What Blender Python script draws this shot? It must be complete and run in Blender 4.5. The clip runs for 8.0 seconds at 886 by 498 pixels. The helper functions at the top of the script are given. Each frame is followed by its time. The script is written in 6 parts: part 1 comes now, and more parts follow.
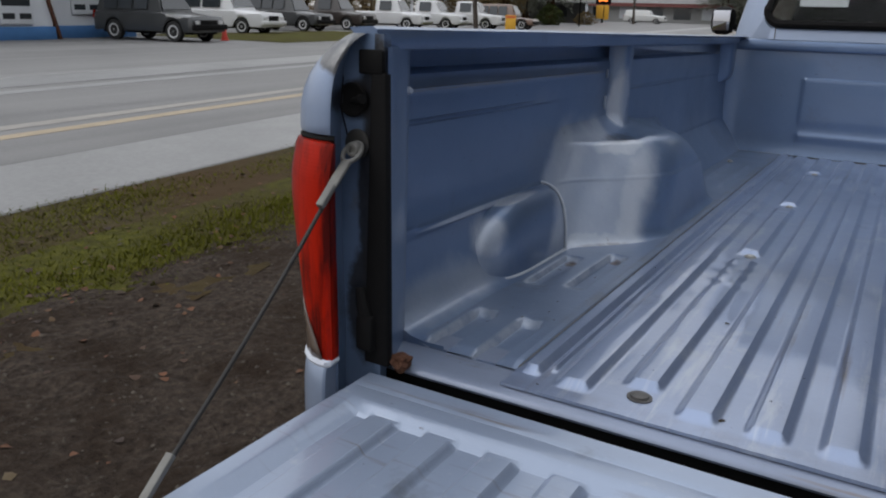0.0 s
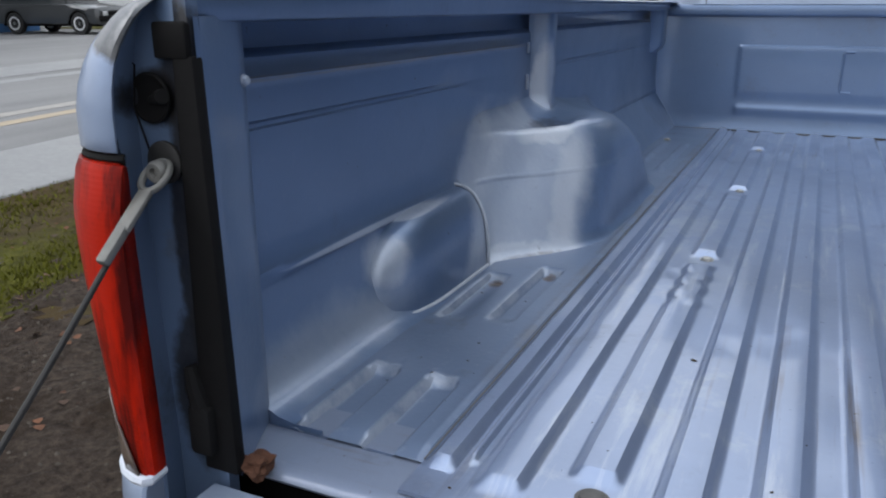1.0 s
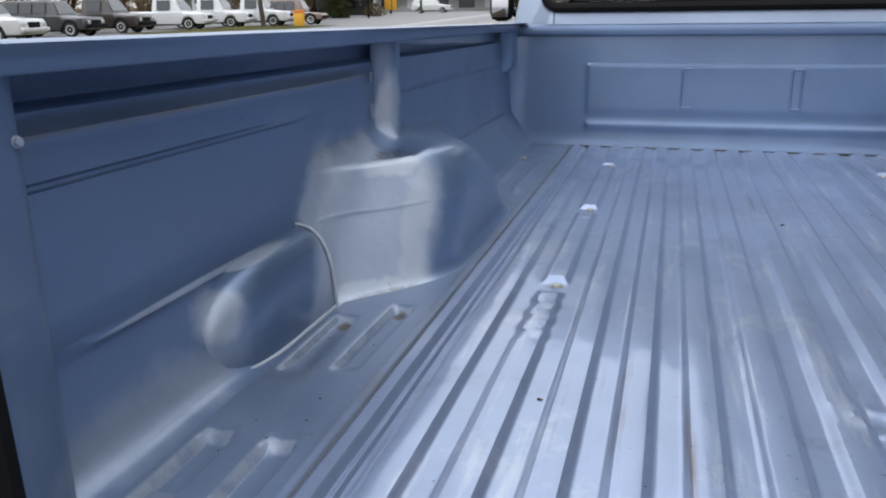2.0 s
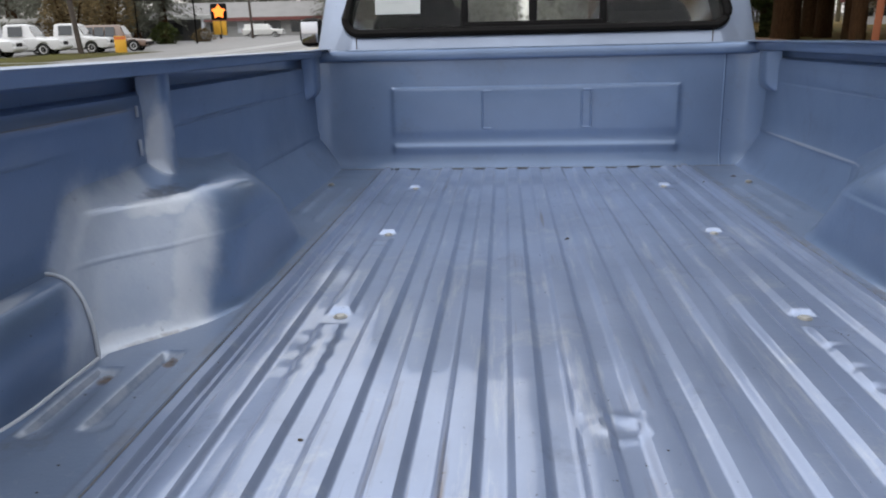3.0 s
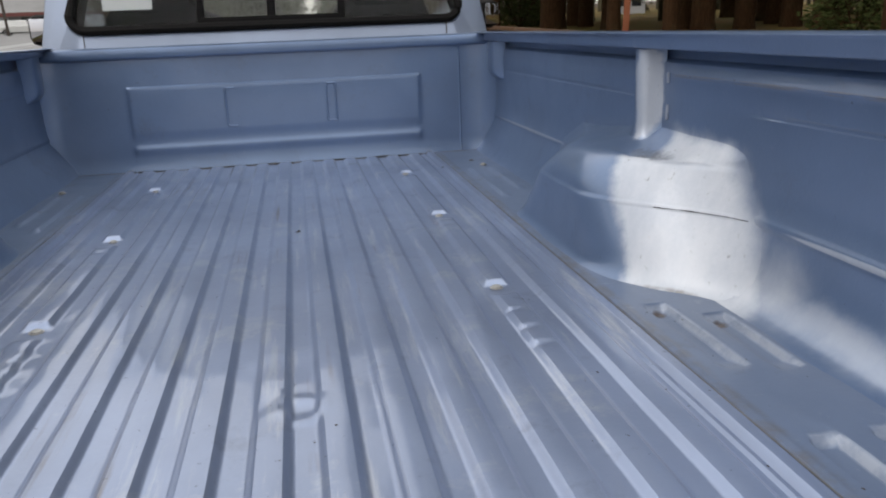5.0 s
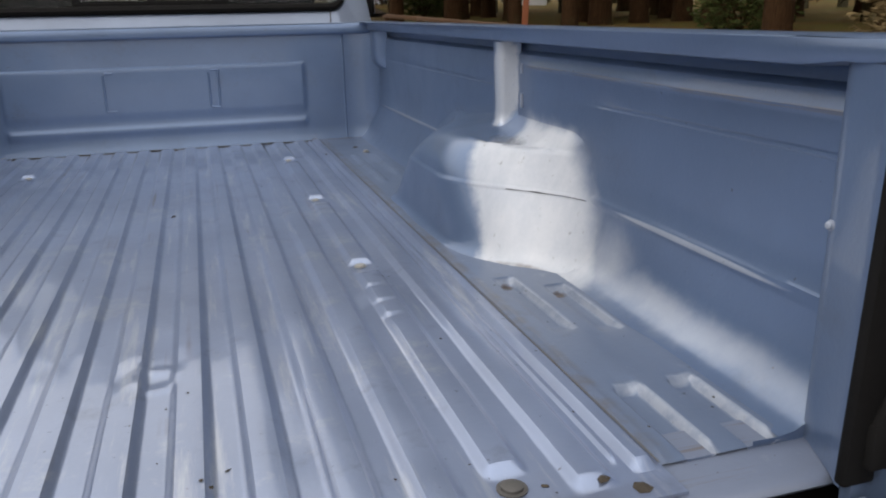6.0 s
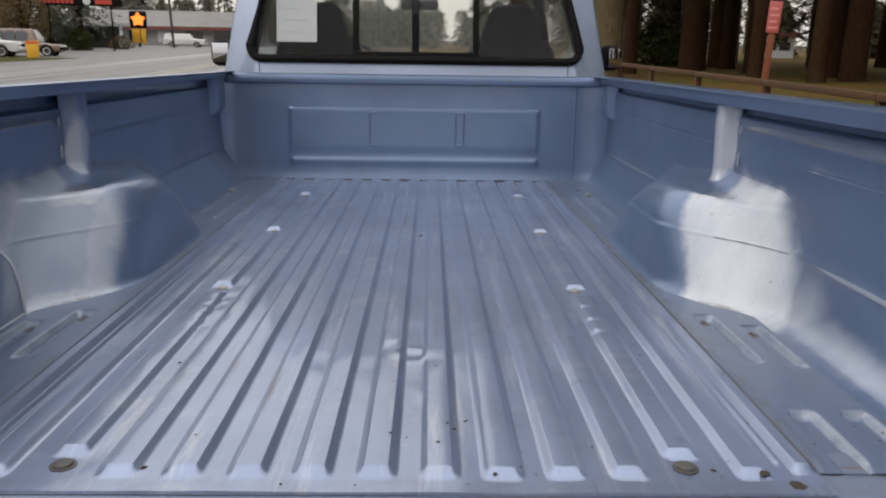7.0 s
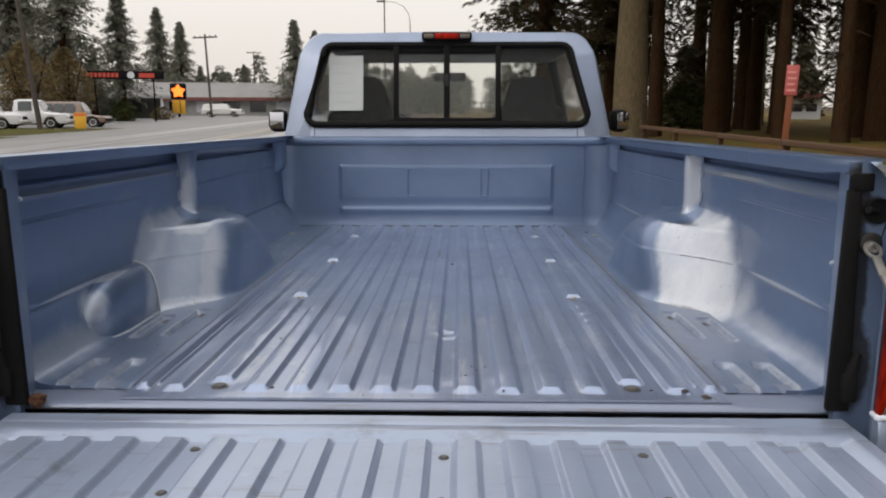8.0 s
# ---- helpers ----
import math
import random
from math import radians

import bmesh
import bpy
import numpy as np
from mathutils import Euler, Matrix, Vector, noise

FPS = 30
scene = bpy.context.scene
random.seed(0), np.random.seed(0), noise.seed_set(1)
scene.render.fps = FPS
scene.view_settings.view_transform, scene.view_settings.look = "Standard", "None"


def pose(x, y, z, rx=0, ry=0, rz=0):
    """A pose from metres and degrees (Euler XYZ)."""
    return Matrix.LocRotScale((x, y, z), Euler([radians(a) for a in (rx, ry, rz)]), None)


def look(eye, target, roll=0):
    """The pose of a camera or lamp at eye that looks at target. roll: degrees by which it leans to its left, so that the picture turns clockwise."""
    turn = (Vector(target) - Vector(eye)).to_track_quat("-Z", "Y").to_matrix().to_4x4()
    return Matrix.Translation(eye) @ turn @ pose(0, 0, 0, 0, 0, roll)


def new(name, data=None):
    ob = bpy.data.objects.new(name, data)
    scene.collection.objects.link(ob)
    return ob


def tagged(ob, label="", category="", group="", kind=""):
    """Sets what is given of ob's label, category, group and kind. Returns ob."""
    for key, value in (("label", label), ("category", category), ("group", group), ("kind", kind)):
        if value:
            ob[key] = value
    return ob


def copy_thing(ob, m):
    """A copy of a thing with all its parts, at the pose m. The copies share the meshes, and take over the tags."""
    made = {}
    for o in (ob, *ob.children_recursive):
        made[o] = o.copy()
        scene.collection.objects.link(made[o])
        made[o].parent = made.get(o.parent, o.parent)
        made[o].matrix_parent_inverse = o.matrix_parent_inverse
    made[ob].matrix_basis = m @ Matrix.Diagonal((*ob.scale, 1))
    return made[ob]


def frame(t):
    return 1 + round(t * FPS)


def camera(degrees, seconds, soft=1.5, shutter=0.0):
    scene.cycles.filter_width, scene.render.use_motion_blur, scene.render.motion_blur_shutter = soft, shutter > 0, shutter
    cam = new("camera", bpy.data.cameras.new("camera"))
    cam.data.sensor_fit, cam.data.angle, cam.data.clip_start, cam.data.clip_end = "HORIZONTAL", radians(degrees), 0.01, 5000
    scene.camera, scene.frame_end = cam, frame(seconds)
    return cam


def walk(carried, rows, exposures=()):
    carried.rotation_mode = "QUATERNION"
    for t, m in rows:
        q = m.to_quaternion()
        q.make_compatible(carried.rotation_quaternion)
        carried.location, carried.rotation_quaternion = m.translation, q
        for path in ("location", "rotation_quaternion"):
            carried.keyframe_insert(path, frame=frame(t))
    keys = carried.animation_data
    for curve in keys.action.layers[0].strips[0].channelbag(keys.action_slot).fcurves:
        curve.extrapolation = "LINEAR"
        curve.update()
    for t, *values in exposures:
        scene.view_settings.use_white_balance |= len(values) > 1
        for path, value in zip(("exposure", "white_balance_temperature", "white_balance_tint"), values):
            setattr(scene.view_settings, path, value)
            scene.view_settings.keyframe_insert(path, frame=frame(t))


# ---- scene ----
cam = camera(59.0, 8.0, soft=2.05)
RAKE = pose(0, 0, 0, -1.2, 0, 0)      # the truck stands nose down on its springs
PATH = [
    (0, (-0.167, -0.836, 1.259), (-1.127, 0.829, 0.707), 2.0),
    (0.5, (-0.209, -0.671, 1.25), (-1.112, 1.027, 0.703), 0.9),
    (1, (-0.264, -0.522, 1.237), (-1.076, 1.207, 0.645), 0.0),
    (1.2, (-0.267, -0.495, 1.232), (-1.045, 1.253, 0.649), -0.3),
    (2.3, (-0.196, -0.436, 1.273), (-0.613, 1.441, 0.723), -0.6),
    (2.5, (-0.169, -0.425, 1.273), (-0.511, 1.472, 0.737), -0.7),
    (3, (-0.109, -0.407, 1.275), (-0.267, 1.519, 0.759), -1.4),
    (3.5, (-0.072, -0.408, 1.278), (-0.12, 1.526, 0.77), -1.9),
    (4, (-0.048, -0.408, 1.277), (-0.055, 1.528, 0.775), -2.1),
    (4.2, (-0.033, -0.412, 1.279), (-0.013, 1.522, 0.770), -2.2),
    (4.5, (0.002, -0.422, 1.276), (0.126, 1.506, 0.759), -2.3),
    (5, (0.068, -0.452, 1.275), (0.4, 1.443, 0.727), -2.3),
    (5.2, (0.097, -0.477, 1.274), (0.519, 1.395, 0.71), -2.2),
    (6.3, (0.135, -0.599, 1.285), (0.694, 1.232, 0.705), -1.1),
    (6.5, (0.109, -0.642, 1.294), (0.499, 1.241, 0.746), -0.6),
    (6.7, (0.084, -0.706, 1.309), (0.264, 1.213, 0.778), 0.0),
    (6.9, (0.074, -0.775, 1.316), (0.141, 1.160, 0.813), 0.8),
    (7, (0.065, -0.82, 1.317), (0.102, 1.123, 0.842), 0.8),
    (7.1, (0.057, -0.868, 1.317), (0.075, 1.080, 0.865), 0.7),
    (7.2, (0.051, -0.929, 1.314), (0.070, 1.022, 0.874), 0.5),
    (7.3, (0.041, -0.998, 1.305), (0.067, 0.947, 0.840), 0.6),
    (7.5, (0.03, -1.111, 1.313), (0.054, 0.82, 0.795), -0.2),
    (7.6, (0.025, -1.164, 1.320), (0.053, 0.782, 0.859), 0.1),
    (7.8, (0.037, -1.265, 1.320), (0.050, 0.698, 0.940), 0.5),
    (8, (0.066, -1.367, 1.31), (0.025, 0.608, 0.993), 0.0),
]
walk(cam, [(t, RAKE @ look(eye, target, roll)) for t, eye, target, roll in PATH],
     [(0, -0.36, 6230, 10), (0.5, -0.20, 6130, 10), (1.0, 0.14, 6000, 9), (2.5, 0.36, 6250, 10), (3.2, 0.22, 6450, 10), (4.0, 0.05, 6500, 10), (5.0, 0.0, 6620, 10), (6.5, 0.02, 6820, 11), (7.0, -0.05, 6780, 11), (8.0, -0.02, 6820, 11)])

# ---- light: a bright overcast sky, a broad weak sun ----
scene.view_settings.exposure = 0.0
SUN_DIR = Vector((-0.62, -0.38, 0.72)).normalized()      # where the cloud is brightest
world = bpy.data.worlds.new("overcast")
scene.world = world
world.use_nodes = True
wn = world.node_tree
wbg = next(n for n in wn.nodes if n.type == "BACKGROUND")
sky = wn.nodes.new("ShaderNodeTexSky")
sky.sky_type, sky.sun_disc = "NISHITA", False
sky.sun_elevation, sky.sun_rotation = math.asin(SUN_DIR.z), math.atan2(SUN_DIR.x, SUN_DIR.y)
sky.dust_density, sky.air_density = 6.0, 1.0
wscale = wn.nodes.new("ShaderNodeVectorMath")
wscale.operation = "SCALE"
wscale.inputs["Scale"].default_value = 0.10
wtc = wn.nodes.new("ShaderNodeTexCoord")
wsep = wn.nodes.new("ShaderNodeSeparateXYZ")
wramp = wn.nodes.new("ShaderNodeValToRGB")          # cloud cover: zenith about twice the horizon
for e, p, c in zip(wramp.color_ramp.elements, (0.02, 0.9), ((0.405, 0.388, 0.372, 1), (0.84, 0.86, 0.89, 1))):
    e.position, e.color = p, c
wn.links.new(wtc.outputs["Generated"], wsep.inputs[0])
wn.links.new(wsep.outputs["Z"], wramp.inputs["Fac"])
wcloud = wn.nodes.new("ShaderNodeVectorMath")
wcloud.operation = "SCALE"
wcloud.inputs["Scale"].default_value = 2.25
wn.links.new(wramp.outputs["Color"], wcloud.inputs[0])
wmix = wn.nodes.new("ShaderNodeMix")
wmix.data_type = "RGBA"
wmix.inputs["Factor"].default_value = 0.85
wn.links.new(sky.outputs["Color"], wscale.inputs[0])
wn.links.new(wscale.outputs["Vector"], wmix.inputs["A"])
wn.links.new(wcloud.outputs["Vector"], wmix.inputs["B"])
wn.links.new(wmix.outputs["Result"], wbg.inputs["Color"])
wbg.inputs["Strength"].default_value = 1.0

sun = new("sun", bpy.data.lights.new("sun", "SUN"))
sun.data.energy, sun.data.angle, sun.data.color = 0.75, radians(38), (1.0, 0.97, 0.94)
sun.matrix_world = look(SUN_DIR * 10, (0, 0, 0))


# ---- materials ----
def nodes_of(name):
    m = bpy.data.materials.new(name)
    m.use_nodes = True
    t = m.node_tree
    b = next(n for n in t.nodes if n.type == "BSDF_PRINCIPLED")
    return m, t, b


def noise_node(t, scale, detail=5, rough=0.55, stretch=None, source="Object"):
    tc = t.nodes.new("ShaderNodeTexCoord")
    n = t.nodes.new("ShaderNodeTexNoise")
    n.inputs["Scale"].default_value, n.inputs["Detail"].default_value = scale, detail
    n.inputs["Roughness"].default_value = rough
    link = tc.outputs[source]
    if stretch:
        mp = t.nodes.new("ShaderNodeMapping")
        mp.inputs["Scale"].default_value = stretch
        t.links.new(link, mp.inputs["Vector"])
        link = mp.outputs["Vector"]
    t.links.new(link, n.inputs["Vector"])
    return n


def ramp(t, src, stops):
    r = t.nodes.new("ShaderNodeValToRGB")
    e = r.color_ramp.elements
    while len(e) < len(stops):
        e.new(0.5)
    for k, (p, c) in enumerate(stops):
        e[k].position = p
        e[k].color = (*c, 1) if len(c) == 3 else c
    t.links.new(src, r.inputs["Fac"])
    return r.outputs["Color"]


def mixc(t, fac, a, b, mode="MIX"):
    m = t.nodes.new("ShaderNodeMix")
    m.data_type, m.blend_type = "RGBA", mode
    for key, v in (("Factor", fac), ("A", a), ("B", b)):
        if isinstance(v, (int, float)):
            m.inputs[key].default_value = v
        elif isinstance(v, tuple):
            m.inputs[key].default_value = (*v, 1)
        else:
            t.links.new(v, m.inputs[key])
    return m.outputs["Result"]


def bump(t, b, height, strength, dist):
    n = t.nodes.new("ShaderNodeBump")
    n.inputs["Strength"].default_value, n.inputs["Distance"].default_value = strength, dist
    t.links.new(height, n.inputs["Height"])
    t.links.new(n.outputs["Normal"], b.inputs["Normal"])
    return n


def grey(v):
    return (v, v, v)


def blob(t, vec, centre, radii, inner, outer, weight=1.0):
    """A soft-edged ellipsoid: weight within inner, nothing beyond outer."""
    sub = t.nodes.new("ShaderNodeVectorMath")
    sub.operation = "SUBTRACT"
    t.links.new(vec, sub.inputs[0])
    sub.inputs[1].default_value = centre
    div = t.nodes.new("ShaderNodeVectorMath")
    div.operation = "DIVIDE"
    t.links.new(sub.outputs["Vector"], div.inputs[0])
    div.inputs[1].default_value = radii
    ln = t.nodes.new("ShaderNodeVectorMath")
    ln.operation = "LENGTH"
    t.links.new(div.outputs["Vector"], ln.inputs[0])
    mr = t.nodes.new("ShaderNodeMapRange")
    mr.interpolation_type = "SMOOTHSTEP"
    t.links.new(ln.outputs["Value"], mr.inputs["Value"])
    for key, v in (("From Min", inner), ("From Max", outer), ("To Min", weight), ("To Max", 0.0)):
        mr.inputs[key].default_value = v
    return mr.outputs["Result"]


def slab(t, vec, lows, highs, softs, weight=1.0):
    """A soft-edged box: the product of six smooth steps; softs: widths of the low and high edges along x, y, z."""
    sep = t.nodes.new("ShaderNodeSeparateXYZ")
    t.links.new(vec, sep.inputs[0])
    out = None
    for k in range(3):
        for edge, soft, sign in ((lows[k], softs[k][0], 1), (highs[k], softs[k][1], -1)):
            mr = t.nodes.new("ShaderNodeMapRange")
            mr.interpolation_type = "SMOOTHSTEP"
            t.links.new(sep.outputs[k], mr.inputs["Value"])
            for key, v in (("From Min", edge - soft), ("From Max", edge + soft), ("To Min", 0.0 if sign > 0 else 1.0), ("To Max", 1.0 if sign > 0 else 0.0)):
                mr.inputs[key].default_value = v
            out = mr.outputs["Result"] if out is None else math_node(t, "MULTIPLY", out, mr.outputs["Result"])
    return math_node(t, "MULTIPLY", out, weight)


def math_node(t, op, a, b):
    m = t.nodes.new("ShaderNodeMath")
    m.operation = op
    for k, v in enumerate((a, b)):
        if isinstance(v, (int, float)):
            m.inputs[k].default_value = v
        else:
            t.links.new(v, m.inputs[k])
    return m.outputs["Value"]


def painted_sheen(t):
    """Sky reflection painted as pale colour on the wheelhouse ends, the coves and the stake pockets, ragged and
    soft-edged, plus pale bead and seam lines.
    """
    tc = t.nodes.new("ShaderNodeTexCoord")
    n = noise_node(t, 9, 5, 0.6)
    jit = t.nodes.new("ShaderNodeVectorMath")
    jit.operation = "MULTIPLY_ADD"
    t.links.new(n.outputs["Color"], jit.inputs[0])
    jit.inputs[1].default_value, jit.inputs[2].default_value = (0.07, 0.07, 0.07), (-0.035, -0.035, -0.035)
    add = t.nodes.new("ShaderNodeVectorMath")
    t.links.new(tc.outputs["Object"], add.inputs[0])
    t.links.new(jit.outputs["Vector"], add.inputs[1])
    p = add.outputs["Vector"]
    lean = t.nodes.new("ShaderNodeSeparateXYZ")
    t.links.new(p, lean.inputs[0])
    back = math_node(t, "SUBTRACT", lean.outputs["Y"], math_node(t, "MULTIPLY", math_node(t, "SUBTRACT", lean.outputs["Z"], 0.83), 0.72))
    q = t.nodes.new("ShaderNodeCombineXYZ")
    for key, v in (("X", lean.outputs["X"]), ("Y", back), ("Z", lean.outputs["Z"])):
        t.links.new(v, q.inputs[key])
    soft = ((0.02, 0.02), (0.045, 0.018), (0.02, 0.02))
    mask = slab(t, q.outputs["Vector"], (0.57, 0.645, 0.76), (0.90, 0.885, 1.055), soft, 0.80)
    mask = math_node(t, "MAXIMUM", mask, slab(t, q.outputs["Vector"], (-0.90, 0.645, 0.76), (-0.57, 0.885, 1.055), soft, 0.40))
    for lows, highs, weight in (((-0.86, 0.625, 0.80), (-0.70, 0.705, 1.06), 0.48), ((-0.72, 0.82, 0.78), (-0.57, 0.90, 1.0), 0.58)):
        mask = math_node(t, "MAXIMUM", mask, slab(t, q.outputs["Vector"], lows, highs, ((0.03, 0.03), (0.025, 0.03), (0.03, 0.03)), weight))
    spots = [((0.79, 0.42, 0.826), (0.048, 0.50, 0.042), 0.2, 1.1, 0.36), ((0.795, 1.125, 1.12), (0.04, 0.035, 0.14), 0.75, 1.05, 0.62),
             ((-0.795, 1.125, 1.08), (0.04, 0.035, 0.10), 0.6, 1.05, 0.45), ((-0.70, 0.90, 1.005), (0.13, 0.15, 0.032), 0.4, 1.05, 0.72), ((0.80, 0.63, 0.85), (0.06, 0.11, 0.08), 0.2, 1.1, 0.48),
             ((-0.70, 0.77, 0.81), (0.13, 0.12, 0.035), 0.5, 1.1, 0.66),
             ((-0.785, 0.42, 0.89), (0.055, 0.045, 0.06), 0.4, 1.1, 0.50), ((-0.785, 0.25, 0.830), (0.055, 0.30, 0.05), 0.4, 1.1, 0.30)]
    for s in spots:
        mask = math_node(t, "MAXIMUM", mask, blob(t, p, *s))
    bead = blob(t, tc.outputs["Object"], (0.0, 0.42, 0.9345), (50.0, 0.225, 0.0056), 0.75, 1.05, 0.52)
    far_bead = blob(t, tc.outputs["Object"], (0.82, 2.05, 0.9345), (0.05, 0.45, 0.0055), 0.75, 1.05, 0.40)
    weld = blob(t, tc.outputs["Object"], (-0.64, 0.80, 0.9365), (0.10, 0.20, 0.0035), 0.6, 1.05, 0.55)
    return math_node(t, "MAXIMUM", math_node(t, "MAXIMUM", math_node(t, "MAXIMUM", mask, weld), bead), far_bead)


def painted(name, base, rough=0.3, coat=0.5, scuff=0.35, dirt=0.3, flow=None, metal=0.65, sheen_and_dirt=False, grimy="", patches=(), pale_walls=False, runs=None):
    """Repainted steel: gloss paint with scuffs, grime and orange peel."""
    m, t, b = nodes_of(name)
    big = noise_node(t, 2.3, 6)
    fine = noise_node(t, 38, 8, 0.7, flow)
    spots = noise_node(t, 95, 3, 0.5)
    lo = tuple(c * 0.86 for c in base)
    hi = tuple(min(1, c * 1.16) for c in base)
    col = mixc(t, ramp(t, big.outputs["Fac"], [(0.3, grey(0)), (0.7, grey(1))]), lo, hi)
    col = mixc(t, ramp(t, fine.outputs["Fac"], [(0.60, grey(0)), (0.78, grey(scuff))]), col, tuple(c * 0.5 + 0.28 for c in base))
    grime = noise_node(t, 7.5, 9, 0.72)
    col = mixc(t, ramp(t, grime.outputs["Fac"], [(0.58, grey(0)), (0.74, grey(dirt))]), col, (0.10, 0.095, 0.085))
    col = mixc(t, ramp(t, spots.outputs["Fac"], [(0.73, grey(0)), (0.76, grey(0.6))]), col, (0.05, 0.04, 0.035))
    b.inputs["Metallic"].default_value = metal
    if sheen_and_dirt:
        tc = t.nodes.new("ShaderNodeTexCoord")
        pale = painted_sheen(t)
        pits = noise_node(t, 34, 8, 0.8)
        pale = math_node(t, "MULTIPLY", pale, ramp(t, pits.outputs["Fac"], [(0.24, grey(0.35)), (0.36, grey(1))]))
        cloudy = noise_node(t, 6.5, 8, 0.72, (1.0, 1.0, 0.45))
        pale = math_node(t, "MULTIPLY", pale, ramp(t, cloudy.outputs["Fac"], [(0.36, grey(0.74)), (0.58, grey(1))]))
        # the sky's sheen goes into the base colour as a pale tone
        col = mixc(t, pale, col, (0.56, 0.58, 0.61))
        ledge = noise_node(t, 1.0, 5, 0.7, (1.0, 9.0, 160.0))
        lodged = math_node(t, "MAXIMUM", slab(t, tc.outputs["Object"], (0.80, 0.10, 1.157), (0.84, 1.05, 1.164), ((0.01, 0.01), (0.02, 0.05), (0.0015, 0.0015)), 0.45),
                           slab(t, tc.outputs["Object"], (-0.84, 0.10, 1.157), (-0.80, 1.05, 1.164), ((0.01, 0.01), (0.02, 0.05), (0.0015, 0.0015)), 0.55))
        col = mixc(t, math_node(t, "MULTIPLY", lodged, ramp(t, ledge.outputs["Fac"], [(0.40, grey(0)), (0.55, grey(1))])), col, (0.20, 0.165, 0.13))
        chips = noise_node(t, 60, 4, 0.6, (1.0, 1.0, 0.6))
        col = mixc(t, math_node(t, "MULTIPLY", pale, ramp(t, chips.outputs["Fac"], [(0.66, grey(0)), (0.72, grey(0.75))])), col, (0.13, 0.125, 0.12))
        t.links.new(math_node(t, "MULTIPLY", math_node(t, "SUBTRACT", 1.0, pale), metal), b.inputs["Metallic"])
    if grimy:                           # brown dirt lodged along the floor seams and against the headboard
        tc = t.nodes.new("ShaderNodeTexCoord")
        p = tc.outputs["Object"]
        lodged = noise_node(t, 16, 6, 0.75)
        dirtm = None
        for lo, hi, so, w in (((0.575, 0.1, 0.6), (0.598, 2.6, 1.0), ((0.004, 0.006), (0.1, 0.1), (0.1, 0.1)), 0.5), ((-0.596, 0.3, 0.6), (-0.577, 2.6, 1.0), ((0.006, 0.004), (0.1, 0.1), (0.1, 0.1)), 0.35),
                              ((-0.9, 2.535, 0.6), (0.9, 2.7, 1.0), ((0.1, 0.1), (0.012, 0.1), (0.1, 0.1)), 0.9), ((-0.9, 0.0, 0.6), (0.9, 0.075, 1.0), ((0.1, 0.1), (0.1, 0.012), (0.1, 0.1)), 0.25)):
            v = slab(t, p, lo, hi, so, w)
            dirtm = v if dirtm is None else math_node(t, "MAXIMUM", dirtm, v)
        col = mixc(t, math_node(t, "MULTIPLY", dirtm, ramp(t, lodged.outputs["Fac"], [(0.40, grey(0.1)), (0.62, grey(1))])), col, (0.115, 0.090, 0.058))
    if pale_walls:                      # paler outer walls and far ends of the pressed grooves
        tc = t.nodes.new("ShaderNodeTexCoord")
        ab = t.nodes.new("ShaderNodeVectorMath")
        ab.operation = "ABSOLUTE"
        t.links.new(tc.outputs["Object"], ab.inputs[0])
        paler = None
        for cx, y0, y1 in ((0.632, 0.09, 0.27), (0.712, 0.09, 0.27), (0.640, 0.47, 0.728), (0.712, 0.45, 0.658)):
            for lo, hi in (((cx + 0.0135, y0, 0.0), (cx + 0.0235, y1, 2.0)), ((cx - 0.016, y1 - 0.008, 0.0), (cx + 0.022, y1 + 0.007, 2.0))):
                v = slab(t, ab.outputs["Vector"], lo, hi, ((0.003, 0.003), (0.004, 0.004), (0.1, 0.1)), 0.45)
                paler = v if paler is None else math_node(t, "MAXIMUM", paler, v)
        mottle = noise_node(t, 26, 6, 0.7)
        col = mixc(t, math_node(t, "MULTIPLY", paler, ramp(t, mottle.outputs["Fac"], [(0.34, grey(0.35)), (0.55, grey(1))])), col, (0.46, 0.49, 0.54))
    if runs:
        line = noise_node(t, 1.0, 6, 0.7, runs)
        where = noise_node(t, 3.1, 4, 0.6)
        col = mixc(t, math_node(t, "MULTIPLY", ramp(t, line.outputs["Fac"], [(0.58, grey(0)), (0.68, grey(0.7))]), ramp(t, where.outputs["Fac"], [(0.46, grey(0)), (0.60, grey(1))])), col, (0.15, 0.115, 0.09))
    if grimy == "all":                  # rust runs and rubbed lines along the ribs
        run = noise_node(t, 1.0, 6, 0.65, (42.0, 1.1, 1.0))
        gate = noise_node(t, 2.6, 4, 0.6)
        col = mixc(t, math_node(t, "MULTIPLY", ramp(t, run.outputs["Fac"], [(0.60, grey(0)), (0.70, grey(0.75))]), ramp(t, gate.outputs["Fac"], [(0.48, grey(0)), (0.62, grey(1))])), col, (0.13, 0.095, 0.065))
        rub = noise_node(t, 1.0, 7, 0.7, (30.0, 2.4, 1.0))
        col = mixc(t, ramp(t, rub.outputs["Fac"], [(0.56, grey(0)), (0.70, grey(0.55))]), col, (0.50, 0.52, 0.56))
        patch = noise_node(t, 5.5, 8, 0.75)
        col = mixc(t, ramp(t, patch.outputs["Fac"], [(0.57, grey(0)), (0.66, grey(0.40))]), col, (0.42, 0.45, 0.50))
